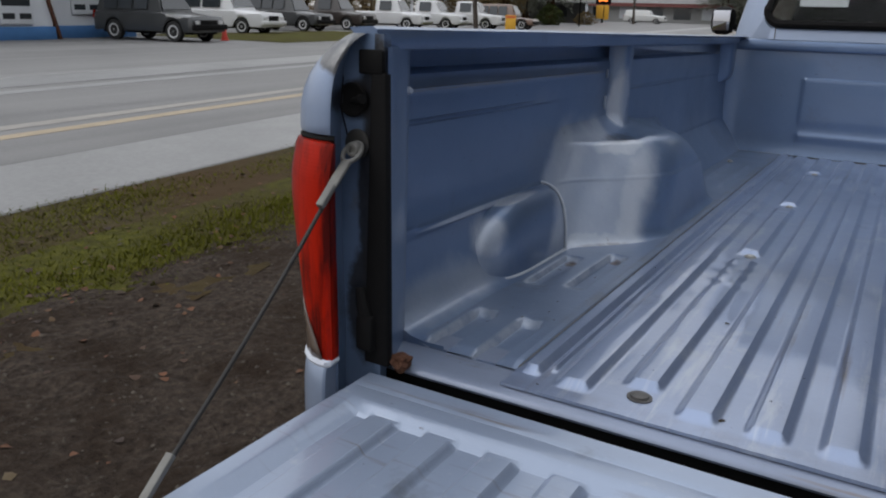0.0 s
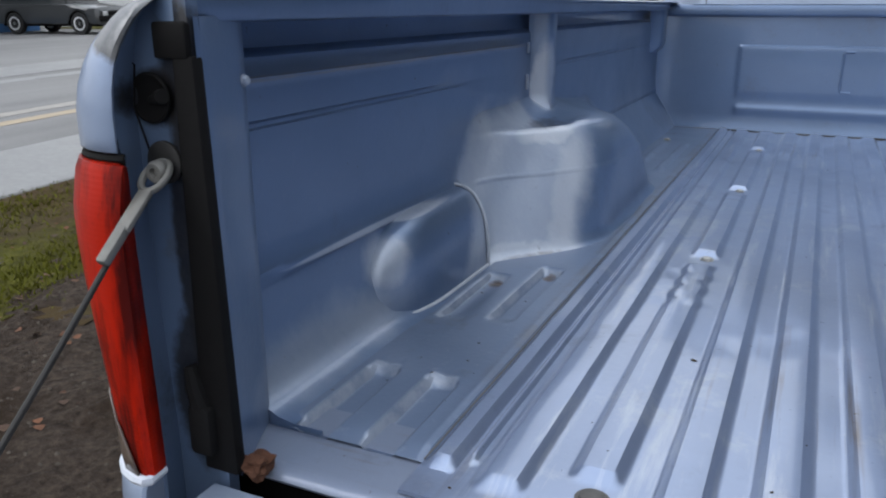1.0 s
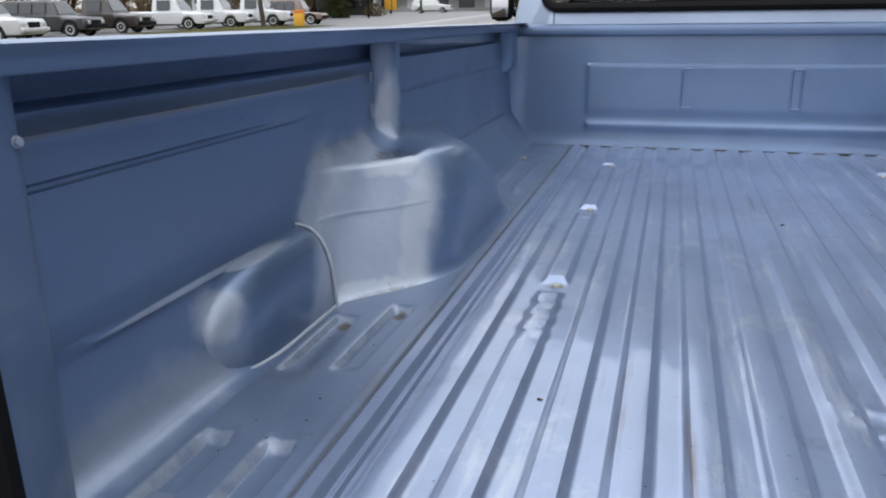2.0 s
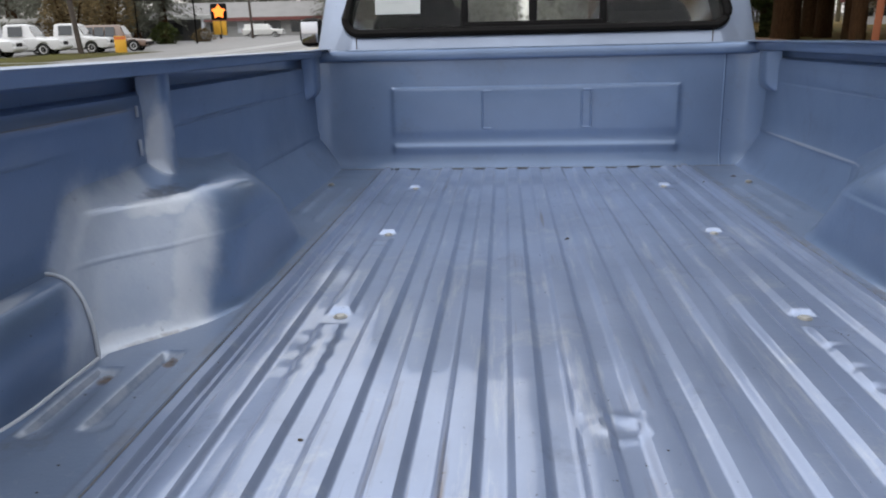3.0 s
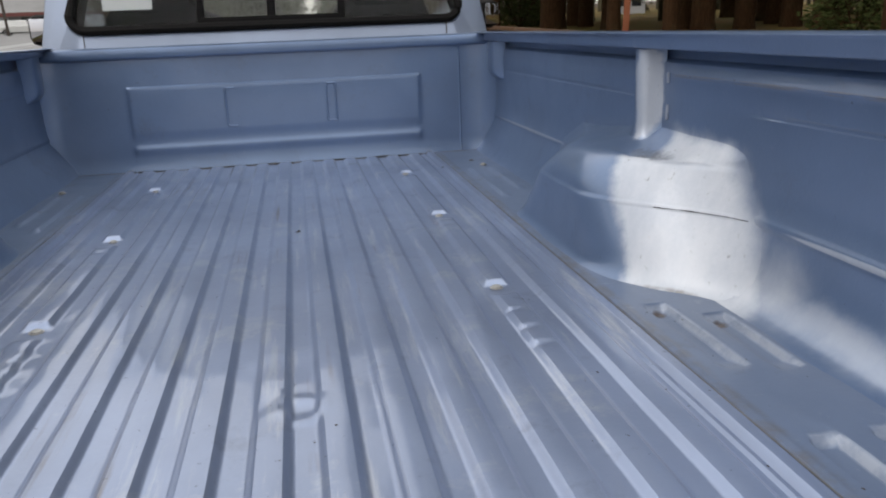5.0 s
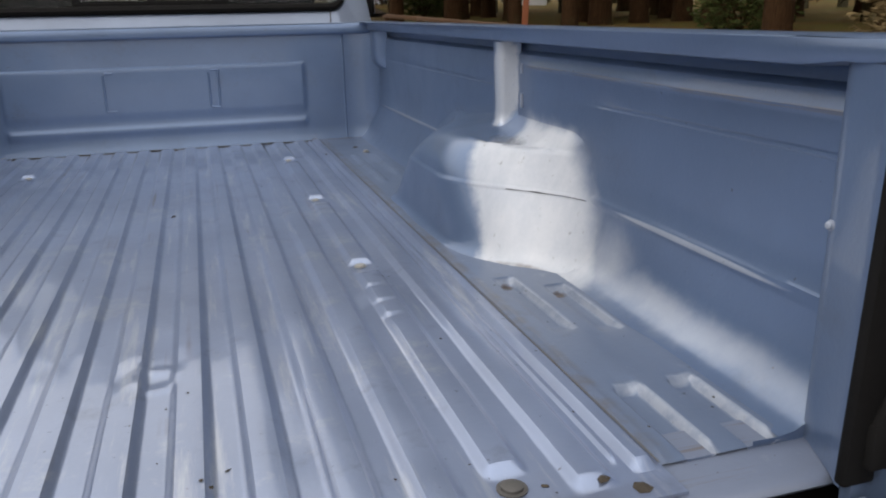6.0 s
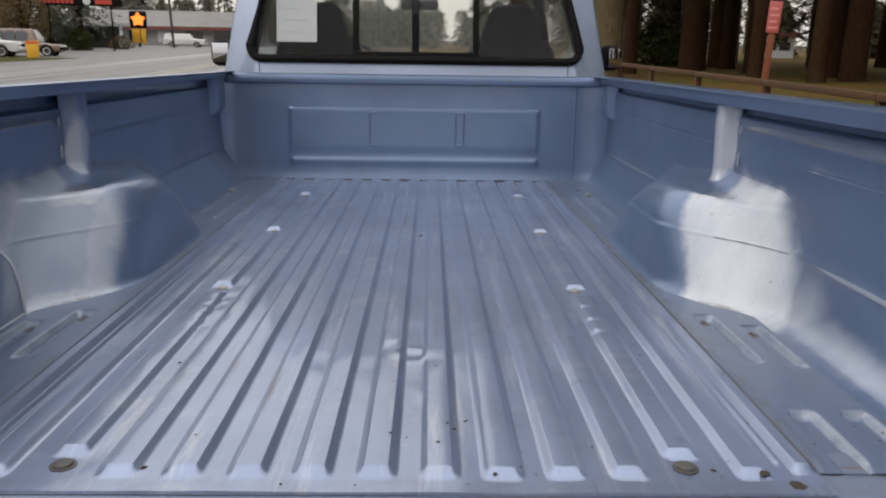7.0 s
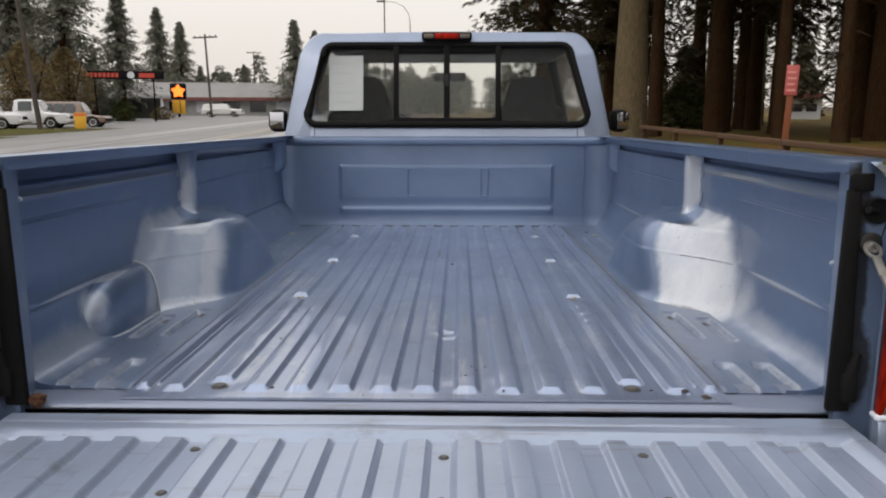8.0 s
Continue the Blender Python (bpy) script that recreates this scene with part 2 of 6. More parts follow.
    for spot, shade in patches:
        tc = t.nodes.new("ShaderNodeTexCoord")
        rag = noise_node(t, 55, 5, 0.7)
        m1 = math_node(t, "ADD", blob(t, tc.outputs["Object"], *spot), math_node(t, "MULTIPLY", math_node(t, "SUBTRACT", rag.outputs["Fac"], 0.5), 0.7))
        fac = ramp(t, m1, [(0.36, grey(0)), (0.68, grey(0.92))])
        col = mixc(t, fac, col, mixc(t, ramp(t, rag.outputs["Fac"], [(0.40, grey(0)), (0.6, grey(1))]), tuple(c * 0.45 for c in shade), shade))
    t.links.new(col, b.inputs["Base Color"])
    r = t.nodes.new("ShaderNodeMapRange")
    r.inputs["To Min"].default_value, r.inputs["To Max"].default_value = rough - 0.08, rough + 0.14
    t.links.new(grime.outputs["Fac"], r.inputs["Value"])
    t.links.new(r.outputs["Result"], b.inputs["Roughness"])
    b.inputs["Coat Weight"].default_value, b.inputs["Coat Roughness"].default_value = coat, 0.07
    peel = noise_node(t, 120, 2)
    bump(t, b, mixc(t, 0.35, peel.outputs["Fac"], grime.outputs["Fac"]), 0.10, 0.004)
    return m


def plain(name, base, rough=0.6, metal=0.0, vary=0.25, scale=14, relief=0.15, dist=0.004, coat=0.0, source="Object", stretch=None):
    m, t, b = nodes_of(name)
    n = noise_node(t, scale, 7, 0.62, stretch, source)
    n2 = noise_node(t, scale * 0.13, 4, 0.5, stretch, source)
    col = mixc(t, n.outputs["Fac"], tuple(c * (1 - vary) for c in base), tuple(min(1, c * (1 + vary)) for c in base))
    col = mixc(t, ramp(t, n2.outputs["Fac"], [(0.35, grey(0)), (0.7, grey(0.6))]), col, tuple(c * (1 - vary) for c in base))
    t.links.new(col, b.inputs["Base Color"])
    b.inputs["Roughness"].default_value, b.inputs["Metallic"].default_value = rough, metal
    b.inputs["Coat Weight"].default_value = coat
    if relief:
        bump(t, b, n.outputs["Fac"], relief, dist)
    return m


def glass(name, tint, rough=0.02, weight=1.0, ior=1.45):
    m, t, b = nodes_of(name)
    b.inputs["Base Color"].default_value = (*tint, 1)
    b.inputs["Roughness"].default_value = rough
    b.inputs["Transmission Weight"].default_value = weight
    b.inputs["IOR"].default_value = ior
    return m


def glowing(name, colour, strength):
    m, t, b = nodes_of(name)
    b.inputs["Base Color"].default_value = (*colour, 1)
    b.inputs["Emission Color"].default_value = (*colour, 1)
    b.inputs["Emission Strength"].default_value = strength
    return m


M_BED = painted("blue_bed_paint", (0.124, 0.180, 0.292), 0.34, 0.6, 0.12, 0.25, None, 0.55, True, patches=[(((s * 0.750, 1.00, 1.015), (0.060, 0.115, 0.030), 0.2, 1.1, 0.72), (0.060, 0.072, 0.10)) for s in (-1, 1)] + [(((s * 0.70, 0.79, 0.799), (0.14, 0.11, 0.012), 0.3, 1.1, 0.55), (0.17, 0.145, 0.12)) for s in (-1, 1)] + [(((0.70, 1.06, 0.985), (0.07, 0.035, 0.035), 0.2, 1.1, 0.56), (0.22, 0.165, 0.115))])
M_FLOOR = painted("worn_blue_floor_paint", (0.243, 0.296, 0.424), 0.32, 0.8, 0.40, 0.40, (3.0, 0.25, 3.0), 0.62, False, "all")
M_SILL = painted("scuffed_sill_paint", (0.19, 0.222, 0.30), 0.42, 0.5, 0.4, 0.5, None, 0.35, runs=(2.5, 60.0, 1.0))
M_PAN = painted("dull_blue_pan_paint", (0.132, 0.174, 0.262), 0.44, 0.5, 0.40, 0.5, None, 0.35, False, "seams", pale_walls=True, patches=[(((s * cx, y, 0.795), (0.018, 0.022, 0.03), 0.3, 1.2, 0.72), (0.10, 0.062, 0.038)) for s in (-1, 1) for cx, y in ((0.640, 0.712), (0.712, 0.642))])
M_BODY = painted("blue_body_paint", (0.265, 0.32, 0.43), 0.36, 0.6, 0.12, 0.12, None, 0.35)
# base darkened for the recessed channel's shade; the patches are black grime
M_PILLAR = painted("grimy_shaded_pillar_paint", (0.10, 0.142, 0.225), 0.42, 0.4, 0.15, 0.75, None, 0.3, patches=[(((x, 0.0, z), r, 0.4, 1.2, 0.9), (0.022, 0.02, 0.02)) for s in (-1, 1) for x, z, r in ((s * 0.757, 1.18, (0.034, 0.05, 0.085)), (s * 0.790, 1.160, (0.032, 0.05, 0.034)), (s * 0.764, 1.03, (0.030, 0.05, 0.15)), (s * 0.772, 0.88, (0.040, 0.05, 0.11)))])
M_CORNER = painted("blue_corner_paint", (0.235, 0.295, 0.42), 0.34, 0.6, 0.12, 0.15, None, 0.3, patches=[(((-0.797, -0.015, 1.232), (0.046, 0.08, 0.044), 0.6, 1.2), (0.10, 0.098, 0.092)), (((0.800, -0.015, 1.222), (0.040, 0.08, 0.030), 0.5, 1.2), (0.05, 0.047, 0.044))])
M_GATE = painted("faded_blue_gate_paint", (0.245, 0.292, 0.385), 0.34, 0.6, 0.55, 0.55, None, 0.3, runs=(2.5, 48.0, 1.0))
M_BLACK = plain("black_rubber", (0.0065, 0.006, 0.006), 0.75, 0, 0.4, 60, 0.3, 0.002)
M_DARK = plain("dark_steel_and_gap_shade", (0.008, 0.0075, 0.0075), 0.8, 0, 0.4, 30)
M_STEEL = plain("galvanised_steel", (0.20, 0.195, 0.18), 0.6, 0.5, 0.4, 70, 0.3, 0.001)
M_BOLT = plain("bright_worn_bolt", (0.40, 0.39, 0.36), 0.40, 0.6, 0.45, 90, 0.3, 0.001)
M_GATEBOLT = plain("dull_grey_bolt", (0.11, 0.105, 0.10), 0.55, 0.5, 0.45, 90, 0.3, 0.001)
M_CABLE = plain("dark_wire_cable", (0.032, 0.03, 0.028), 0.6, 0.4, 0.3, 200, 0.5, 0.001)
M_RUST = plain("rust", (0.085, 0.032, 0.014), 0.9, 0, 0.5, 60, 0.6, 0.004)
M_CLEARLENS = plain("dirty_clear_lens", (0.12, 0.09, 0.07), 0.3, 0, 0.3, 30, 0.1, 0.002, 0.5)
M_WHITEEDGE = plain("chalky_white_edge", (0.62, 0.65, 0.72), 0.5, 0, 0.15, 40, 0.1)
M_SEAM = plain("dirty_seam", (0.12, 0.115, 0.11), 0.8, 0, 0.5, 12, 0.2, 0.002)
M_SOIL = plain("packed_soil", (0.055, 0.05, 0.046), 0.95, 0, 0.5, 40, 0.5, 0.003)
M_PALEBLUE = plain("pale_worn_blue", (0.30, 0.34, 0.42), 0.5, 0, 0.2, 40, 0.1)
M_FLANGE = plain("rubbed_pale_flange", (0.38, 0.41, 0.46), 0.45, 0, 0.3, 40, 0.1)
M_PAPER = plain("paper", (0.75, 0.76, 0.77), 0.85, 0, 0.05, 20, 0)
M_SEAT = plain("dark_seat_cloth", (0.014, 0.014, 0.016), 0.95, 0, 0.3, 80, 0.3)
M_TRIM = plain("dark_interior_plastic", (0.018, 0.019, 0.02), 0.75, 0, 0.3, 40)
M_MIRROR, _t, _b = nodes_of("mirror_glass")
_b.inputs["Base Color"].default_value = (0.55, 0.56, 0.60, 1)
_b.inputs["Metallic"].default_value, _b.inputs["Roughness"].default_value = 1.0, 0.04
M_GLASS = glass("cab_glass", (0.93, 0.95, 0.93), 0.03, 1.0, 1.33)
M_SIDEGLASS = glass("side_glass", (0.80, 0.82, 0.81), 0.02, 1.0, 1.1)
M_GLASSDARK = glass("tinted_cab_glass", (0.72, 0.74, 0.735), 0.03, 1.0, 1.2)
for m in (M_GLASS, M_GLASSDARK):
    next(n for n in m.node_tree.nodes if n.type == "BSDF_PRINCIPLED").inputs["Specular IOR Level"].default_value = 0.04
for m in (M_BLACK, M_DARK):
    next(n for n in m.node_tree.nodes if n.type == "BSDF_PRINCIPLED").inputs["Specular IOR Level"].default_value = 0.15
M_TYRE = plain("tyre_rubber", (0.02, 0.02, 0.02), 0.85, 0, 0.3, 40)
M_RIM = plain("alloy_rim", (0.7, 0.7, 0.7), 0.4, 0.3, 0.2, 30)


def red_lens():
    m, t, b = nodes_of("red_ribbed_lens")
    n = noise_node(t, 16, 7, 0.68, (1.6, 1.0, 0.22))
    n2 = noise_node(t, 42, 6, 0.7, (1.0, 1.0, 0.5))
    col = mixc(t, ramp(t, n.outputs["Fac"], [(0.43, grey(0)), (0.58, grey(0.95))]), (0.38, 0.012, 0.002), (0.055, 0.004, 0.003))
    col = mixc(t, ramp(t, n2.outputs["Fac"], [(0.60, grey(0)), (0.75, grey(0.6))]), col, (0.03, 0.005, 0.004))
    t.links.new(col, b.inputs["Base Color"])
    b.inputs["Roughness"].default_value = 0.42
    b.inputs["Specular IOR Level"].default_value = 0.12
    tc = t.nodes.new("ShaderNodeTexCoord")
    w = t.nodes.new("ShaderNodeTexWave")
    w.bands_direction = "Z"
    w.inputs["Scale"].default_value, w.inputs["Distortion"].default_value = 62, 0.6
    t.links.new(tc.outputs["Object"], w.inputs["Vector"])
    bump(t, b, mixc(t, 0.5, w.outputs["Fac"], n2.outputs["Fac"]), 0.10, 0.0015)
    return m


M_RED = red_lens()


# ---- building helpers ----
def mesh_ob(name, verts, faces, material, smooth=35, materials=()):
    me = bpy.data.meshes.new(name)
    me.from_pydata([tuple(v) for v in verts], [], faces)
    for m in (material, *materials):
        me.materials.append(m)
    if smooth:
        me.shade_smooth()
        me.set_sharp_from_angle(angle=radians(smooth))
    return new(name, me)


def child(ob, parent, label=""):
    ob.parent = parent
    return tagged(ob, label) if label else ob


def part(name, bm, material, parent=None, label="", smooth=35):
    me = bpy.data.meshes.new(name)
    bm.to_mesh(me)
    bm.free()
    me.materials.append(material)
    if smooth:
        me.shade_smooth()
        me.set_sharp_from_angle(angle=radians(smooth))
    ob = new(name, me)
    return child(ob, parent, label) if parent else ob


def empty(name, m=None, label="", category="", group="", kind=""):
    ob = new(name)
    if m is not None:
        ob.matrix_basis = m
    return tagged(ob, label, category, group, kind)


def add_box(bm, x0, x1, y0, y1, z0, z1, bevel=0.0, m=None):
    made = bmesh.ops.create_cube(bm, size=1.0, matrix=Matrix.Translation(((x0 + x1) / 2, (y0 + y1) / 2, (z0 + z1) / 2)) @ Matrix.Diagonal((x1 - x0, y1 - y0, z1 - z0, 1)))
    vs = made["verts"]
    if bevel:
        es = list({e for v in vs for e in v.link_edges})
        got = bmesh.ops.bevel(bm, geom=es, offset=bevel, segments=2, affect="EDGES", profile=0.5)
        vs = list({v for f in got["faces"] for v in f.verts} | {v for v in vs if v.is_valid})
    if m is not None:
        bmesh.ops.transform(bm, matrix=m, verts=vs)
    return vs


def box_bm(x0, x1, y0, y1, z0, z1, bevel=0.0, m=None):
    bm = bmesh.new()
    add_box(bm, x0, x1, y0, y1, z0, z1, bevel, m)
    return bm


def add_tube(bm, pts, radii, sides=10, caps=True):
    pts = [Vector(p) for p in pts]
    if isinstance(radii, (int, float)):
        radii = [radii] * len(pts)
    rings = []
    for k, p in enumerate(pts):
        d = (pts[min(k + 1, len(pts) - 1)] - pts[max(k - 1, 0)]).normalized()
        u = d.orthogonal().normalized() if abs(d.z) > 0.95 else d.cross(Vector((0, 0, 1))).normalized()
        v = d.cross(u)
        rings.append([bm.verts.new(p + radii[k] * (math.cos(a) * u + math.sin(a) * v)) for a in (2 * math.pi * i / sides for i in range(sides))])
    for a, b in zip(rings, rings[1:]):
        for i in range(sides):
            bm.faces.new((a[i], a[(i + 1) % sides], b[(i + 1) % sides], b[i]))
    if caps:
        bm.faces.new(rings[0][::-1])
        bm.faces.new(rings[-1])
    return bm


def tube_bm(pts, radii, sides=10):
    return add_tube(bmesh.new(), pts, radii, sides)


def lathe_bm(profile, sides=20, m=None):
    """profile: (radius, height) pairs round the local z axis."""
    bm = bmesh.new()
    rings = [[bm.verts.new((r * math.cos(2 * math.pi * i / sides), r * math.sin(2 * math.pi * i / sides), h)) for i in range(sides)] for r, h in profile]
    for a, b in zip(rings, rings[1:]):
        for i in range(sides):
            bm.faces.new((a[i], a[(i + 1) % sides], b[(i + 1) % sides], b[i]))
    bm.faces.new(rings[0][::-1])
    bm.faces.new(rings[-1])
    if m is not None:
        bm.transform(m)
    return bm


def grid_mesh(rows):
    """Vertices and faces of a surface from rows of equal length."""
    n = len(rows[0])
    verts = [p for r in rows for p in r]
    faces = [(a * n + b, a * n + b + 1, (a + 1) * n + b + 1, (a + 1) * n + b) for a in range(len(rows) - 1) for b in range(n - 1)]
    return verts, faces


def surface(name, rows, material, parent, label="", smooth=35, thick=0.0):
    v, f = grid_mesh(rows)
    ob = child(mesh_ob(name, v, f, material, smooth), parent, label)
    if thick:
        s = ob.modifiers.new("sheet", "SOLIDIFY")
        s.thickness, s.offset = thick, -1
    return ob


def sstep(a, b, x):
    t = min(1.0, max(0.0, (x - a) / (b - a)))
    return t * t * (3 - 2 * t)


def lerp(a, b, t):
    return a + (b - a) * t


# ---- the truck ----
truck = empty("pickup_truck", RAKE, "light blue full-size pickup truck with its tailgate lowered, parked on gravel", "truck")
FZ = 0.797                      # valleys of the bed floor
PITCH, RIB_H = 0.082, 0.009
BOLT_X, BOLT_Y = 0.405, (0.105, 0.906, 1.513, 2.148)


def ramped(v, a, d):
    return min(1.0, max(0.0, (v - a) / d))


def rib_height(x, y):
    k = round(x / PITCH)
    k = max(-6, min(6, k))
    d = abs(x - k * PITCH)
    wave = sstep(0.60, 0.66, y) * (1 - sstep(0.84, 0.88, y)) if abs(k) == 5 else 0.0
    d = abs(x - k * PITCH - 0.0022 * wave * (k < 0) * math.sin(y * 95 + k))
    across = 1 - sstep(0.0130, 0.0285, d)
    start = 0.075 if abs(k) != 5 else 0.128
    along = min(1.0, max(0.0, (y - start) / 0.018)) * min(1.0, max(0.0, (2.56 - y) / 0.02))
    if abs(k) == 5:
        for by in BOLT_Y[1:]:
            along *= sstep(0.024, 0.046, math.hypot(0.9 * (x - k * PITCH), y - by + 0.012))
        dent = sstep(0.60, 0.66, y) * (1 - sstep(0.84, 0.88, y))
        if k < 0:
            along *= 1 - 0.10 * dent * max(0.0, math.sin(y * 150)) ** 3 * sstep(-0.004, 0.018, x - k * PITCH)
        else:                           # knocked down in places, leaving short lozenges
            for gy, w in ((0.852, 0.011), (0.765, 0.009), (0.682, 0.010), (0.612, 0.012)):
                along *= 1 - 0.30 * math.exp(-((y - gy) / w) ** 2) * sstep(0.026, -0.012, x - k * PITCH)
        for gy in (1.445, 1.395):
            along *= 1 - 0.20 * math.exp(-((y - gy) / 0.012) ** 2)
    if k == 0:
        along *= 1 - 0.25 * math.exp(-((y - 0.515 - 0.6 * x) / 0.03) ** 2)
    h = RIB_H * across * along
    edge = 0.558 - abs(abs(x) - 0.0)
    if abs(x) > 0.532:
        h = 0.010 * (1 - min(1.0, max(0.0, (abs(edge) - 0.008) / 0.008))) * min(1.0, max(0.0, (y - 0.09) / 0.015))
    h = max(h, 0.0045 * (1 - min(1.0, max(0.0, abs(abs(x) - 0.533) - 0.0015) / 0.004)) * ramped(y, 0.11, 0.02))
    ring = math.hypot((x - 0.035) / 0.026, (y - 0.50) / 0.034)
    h += 0.0026 * math.exp(-((ring - 1.0) / 0.28) ** 2) - 0.0022 * math.exp(-(ring / 0.6) ** 2)
    h += 0.0016 * (noise.noise((x * 7, y * 5, 0.3)) + 0.5 * noise.noise((x * 21, y * 13, 2.3)))
    return FZ + h


def floor_columns():
    xs = [-0.578, 0.578]
    for k in range(-6, 7):
        for d in (0.0, 0.008, 0.0155, 0.018, 0.0205, 0.023, 0.0255, 0.028, 0.0305):
            xs += [k * PITCH - d, k * PITCH + d]
    for s in (-1, 1):
        for d in (0.0175, 0.0165, 0.012, 0.0085, 0.0075, 0.0):
            xs += [s * (0.558 - d), s * (0.558 + d)]
        xs += [s * (0.533 + d) for d in (-0.0055, -0.0015, 0.0015, 0.0055)]
    return sorted({round(x, 4) for x in xs if abs(x) <= 0.578})


def floor_rows():
    ys = [0.045, 0.06]
    y = 0.07
    while y < 2.575:
        ys.append(y)
        y += 0.004 if y < 0.155 else 0.006 if 0.40 < y < 0.96 or 1.30 < y < 1.56 or 2.08 < y < 2.2 else 0.03
    return ys + [2.575]


cols = floor_columns()
rows = [[(x, y, rib_height(x, y)) for x in cols] for y in floor_rows()]
rows.insert(0, [(x, 0.0445, FZ - 0.004) for x in cols])
bed_floor = surface("bed_floor", rows, M_FLOOR, truck, "ribbed steel bed floor, scuffed glossy blue paint", 25)


def bolt_bm(r, h):
    return lathe_bm([(r * 1.35, 0), (r * 1.35, h * 0.25), (r, h * 0.3), (r * 0.96, h * 0.8), (r * 0.7, h), (r * 0.25, h * 1.05)], 16)


for by in BOLT_Y:
    for s in (-1, 1):
        b = part("bolt", bolt_bm(0.0125 if by < 0.2 else 0.0095 if by < 1.0 else 0.008, 0.006 if by < 0.2 else 0.0045), M_GATEBOLT if by < 0.2 else M_BOLT, bed_floor, "dull grey bolt head" if by < 0.2 else "worn bright bolt head")
        b.matrix_basis = pose(s * BOLT_X, by, FZ + 0.0005, 0, 0, 20 * s)

# side pans of the floor, with short pressed grooves
def pan_height(x, y):
    x = abs(x)
    g = 0.0
    for cx in (0.632, 0.712):           # open at the rear, round at the far end
        far = 0.262 - 0.006 * ((x - cx) / 0.018) ** 2
        g = max(g, (1 - ramped(abs(x - cx), 0.0145, 0.0075)) * (1 - ramped(y, far, 0.014)))
    for cx, y0, y1 in ((0.640, 0.46, 0.725), (0.712, 0.44, 0.655)):
        g = max(g, (1 - ramped(abs(x - cx), 0.0135, 0.0075)) * ramped(y, y0, 0.05) * (1 - ramped(y, y1, 0.010)))
    for cx, y0, y1 in ((0.632, 1.66, 2.13), (0.699, 1.75, 2.13)):        # raised ribs ahead of the wheelhouse
        g = min(g, -0.55 * (1 - ramped(abs(x - cx), 0.006, 0.008)) * ramped(y, y0, 0.03) * (1 - ramped(y, y1, 0.02))) or g
    seam = 0.001 * math.exp(-((x - 0.588) / 0.004) ** 2)
    low = 0.006 * (1 - ramped(y, 0.10, 0.022))
    return FZ + (0.004 if x > 0.576 else -0.002) + seam - (max(low, 0.0135 * g) if g >= 0 else 0.0135 * g) + 0.002 * noise.noise((x * 9, y * 6, 4.0))


PANX = [0.5745, 0.5785, 0.581, 0.585, 0.588, 0.591, 0.595, 0.602, 0.608, 0.612, 0.617, 0.625, 0.632, 0.639, 0.647, 0.652, 0.656, 0.660, 0.666, 0.672, 0.680, 0.688, 0.692, 0.697, 0.704, 0.712, 0.720, 0.727, 0.732, 0.736, 0.745]
PANY = [0.10 + 0.006 * k for k in range(30)] + [0.30, 0.34, 0.38, 0.42, 0.44] + [0.45 + 0.01 * k for k in range(32)] + [0.78 + 0.05 * k for k in range(17)] + [1.64 + 0.02 * k for k in range(30)] + [2.3, 2.4, 2.5, 2.575]
for s in (-1, 1):
    rows = [[(s * x, y, pan_height(x, y)) for x in PANX] for y in PANY]
    rows.insert(0, [(s * x, 0.0995, FZ - 0.003) for x in PANX])
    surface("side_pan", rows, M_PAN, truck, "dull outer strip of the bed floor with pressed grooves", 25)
    part("seam_gap", tube_bm([(s * (0.5765 + 0.001 * noise.noise((0.0, y * 4, s))), y, FZ + 0.0018) for y in (0.1, 0.4, 0.7, 1.0, 1.3, 1.6, 1.9, 2.2, 2.5)], 0.0010, 6), M_SEAM, truck)
    part("corner_gusset", box_bm(min(s * 0.72, s * 0.815), max(s * 0.72, s * 0.815), 0.098, 0.15, 0.770, 0.7845, 0.003), M_BED, truck)

for px, py in ((-0.703, 2.208), (0.686, 2.192)):
    b = part("bolt", bolt_bm(0.009, 0.007), M_BOLT, bed_floor, "worn bright bolt head")
    b.matrix_basis = pose(px, py, pan_height(px, py) + 0.002, 0, 0, 15)

# sill at the rear of the floor
sill = [(0.16, -0.006), (0.11, -0.006), (0.045, -0.0055), (0.034, -0.007), (0.027, -0.011), (0.0255, -0.015), (0.028, -0.019), (0.036, -0.020), (0.07, -0.020)]
surface("rear_sill", [[(x, y, FZ + z) for y, z in sill] for x in (-0.80, -0.77, -0.5, 0.0, 0.5, 0.77, 0.80)], M_SILL, truck, "rounded painted rear sill of the bed", 50)
# near-black beam: the shade under the lip is put into its colour
part("sill_shade_beam", box_bm(-0.78, 0.78, 0.048, 0.12, 0.60, 0.7765), M_DARK, truck)

# inner walls: cove, bead, groove
WALL = [(0.735, 0.799), (0.758, 0.803), (0.780, 0.815), (0.797, 0.838), (0.808, 0.870), (0.814, 0.905), (0.8165, 0.921), (0.816, 0.926), (0.8115, 0.931), (0.8112, 0.937), (0.815, 0.943),
        (0.818, 0.948), (0.820, 1.00), (0.821, 1.06), (0.821, 1.103), (0.821, 1.1055), (0.827, 1.108), (0.827, 1.112), (0.821, 1.116), (0.820, 1.150), (0.820, 1.157), (0.8175, 1.162), (0.8185, 1.166), (0.822, 1.174), (0.822, 1.184), (0.826, 1.189), (0.836, 1.193), (0.840, 1.205), (0.840, 1.232)]
WALLY = [0.10, 0.11, 0.15, 0.198, 0.208, 0.3, 0.44, 0.5, 0.56, 0.62, 0.68, 0.74, 0.8, 1.0, 1.04, 1.08, 1.2, 1.24, 1.28, 1.4, 1.5, 1.56, 1.62, 1.68, 1.74, 2.0, 2.38, 2.42, 2.575]


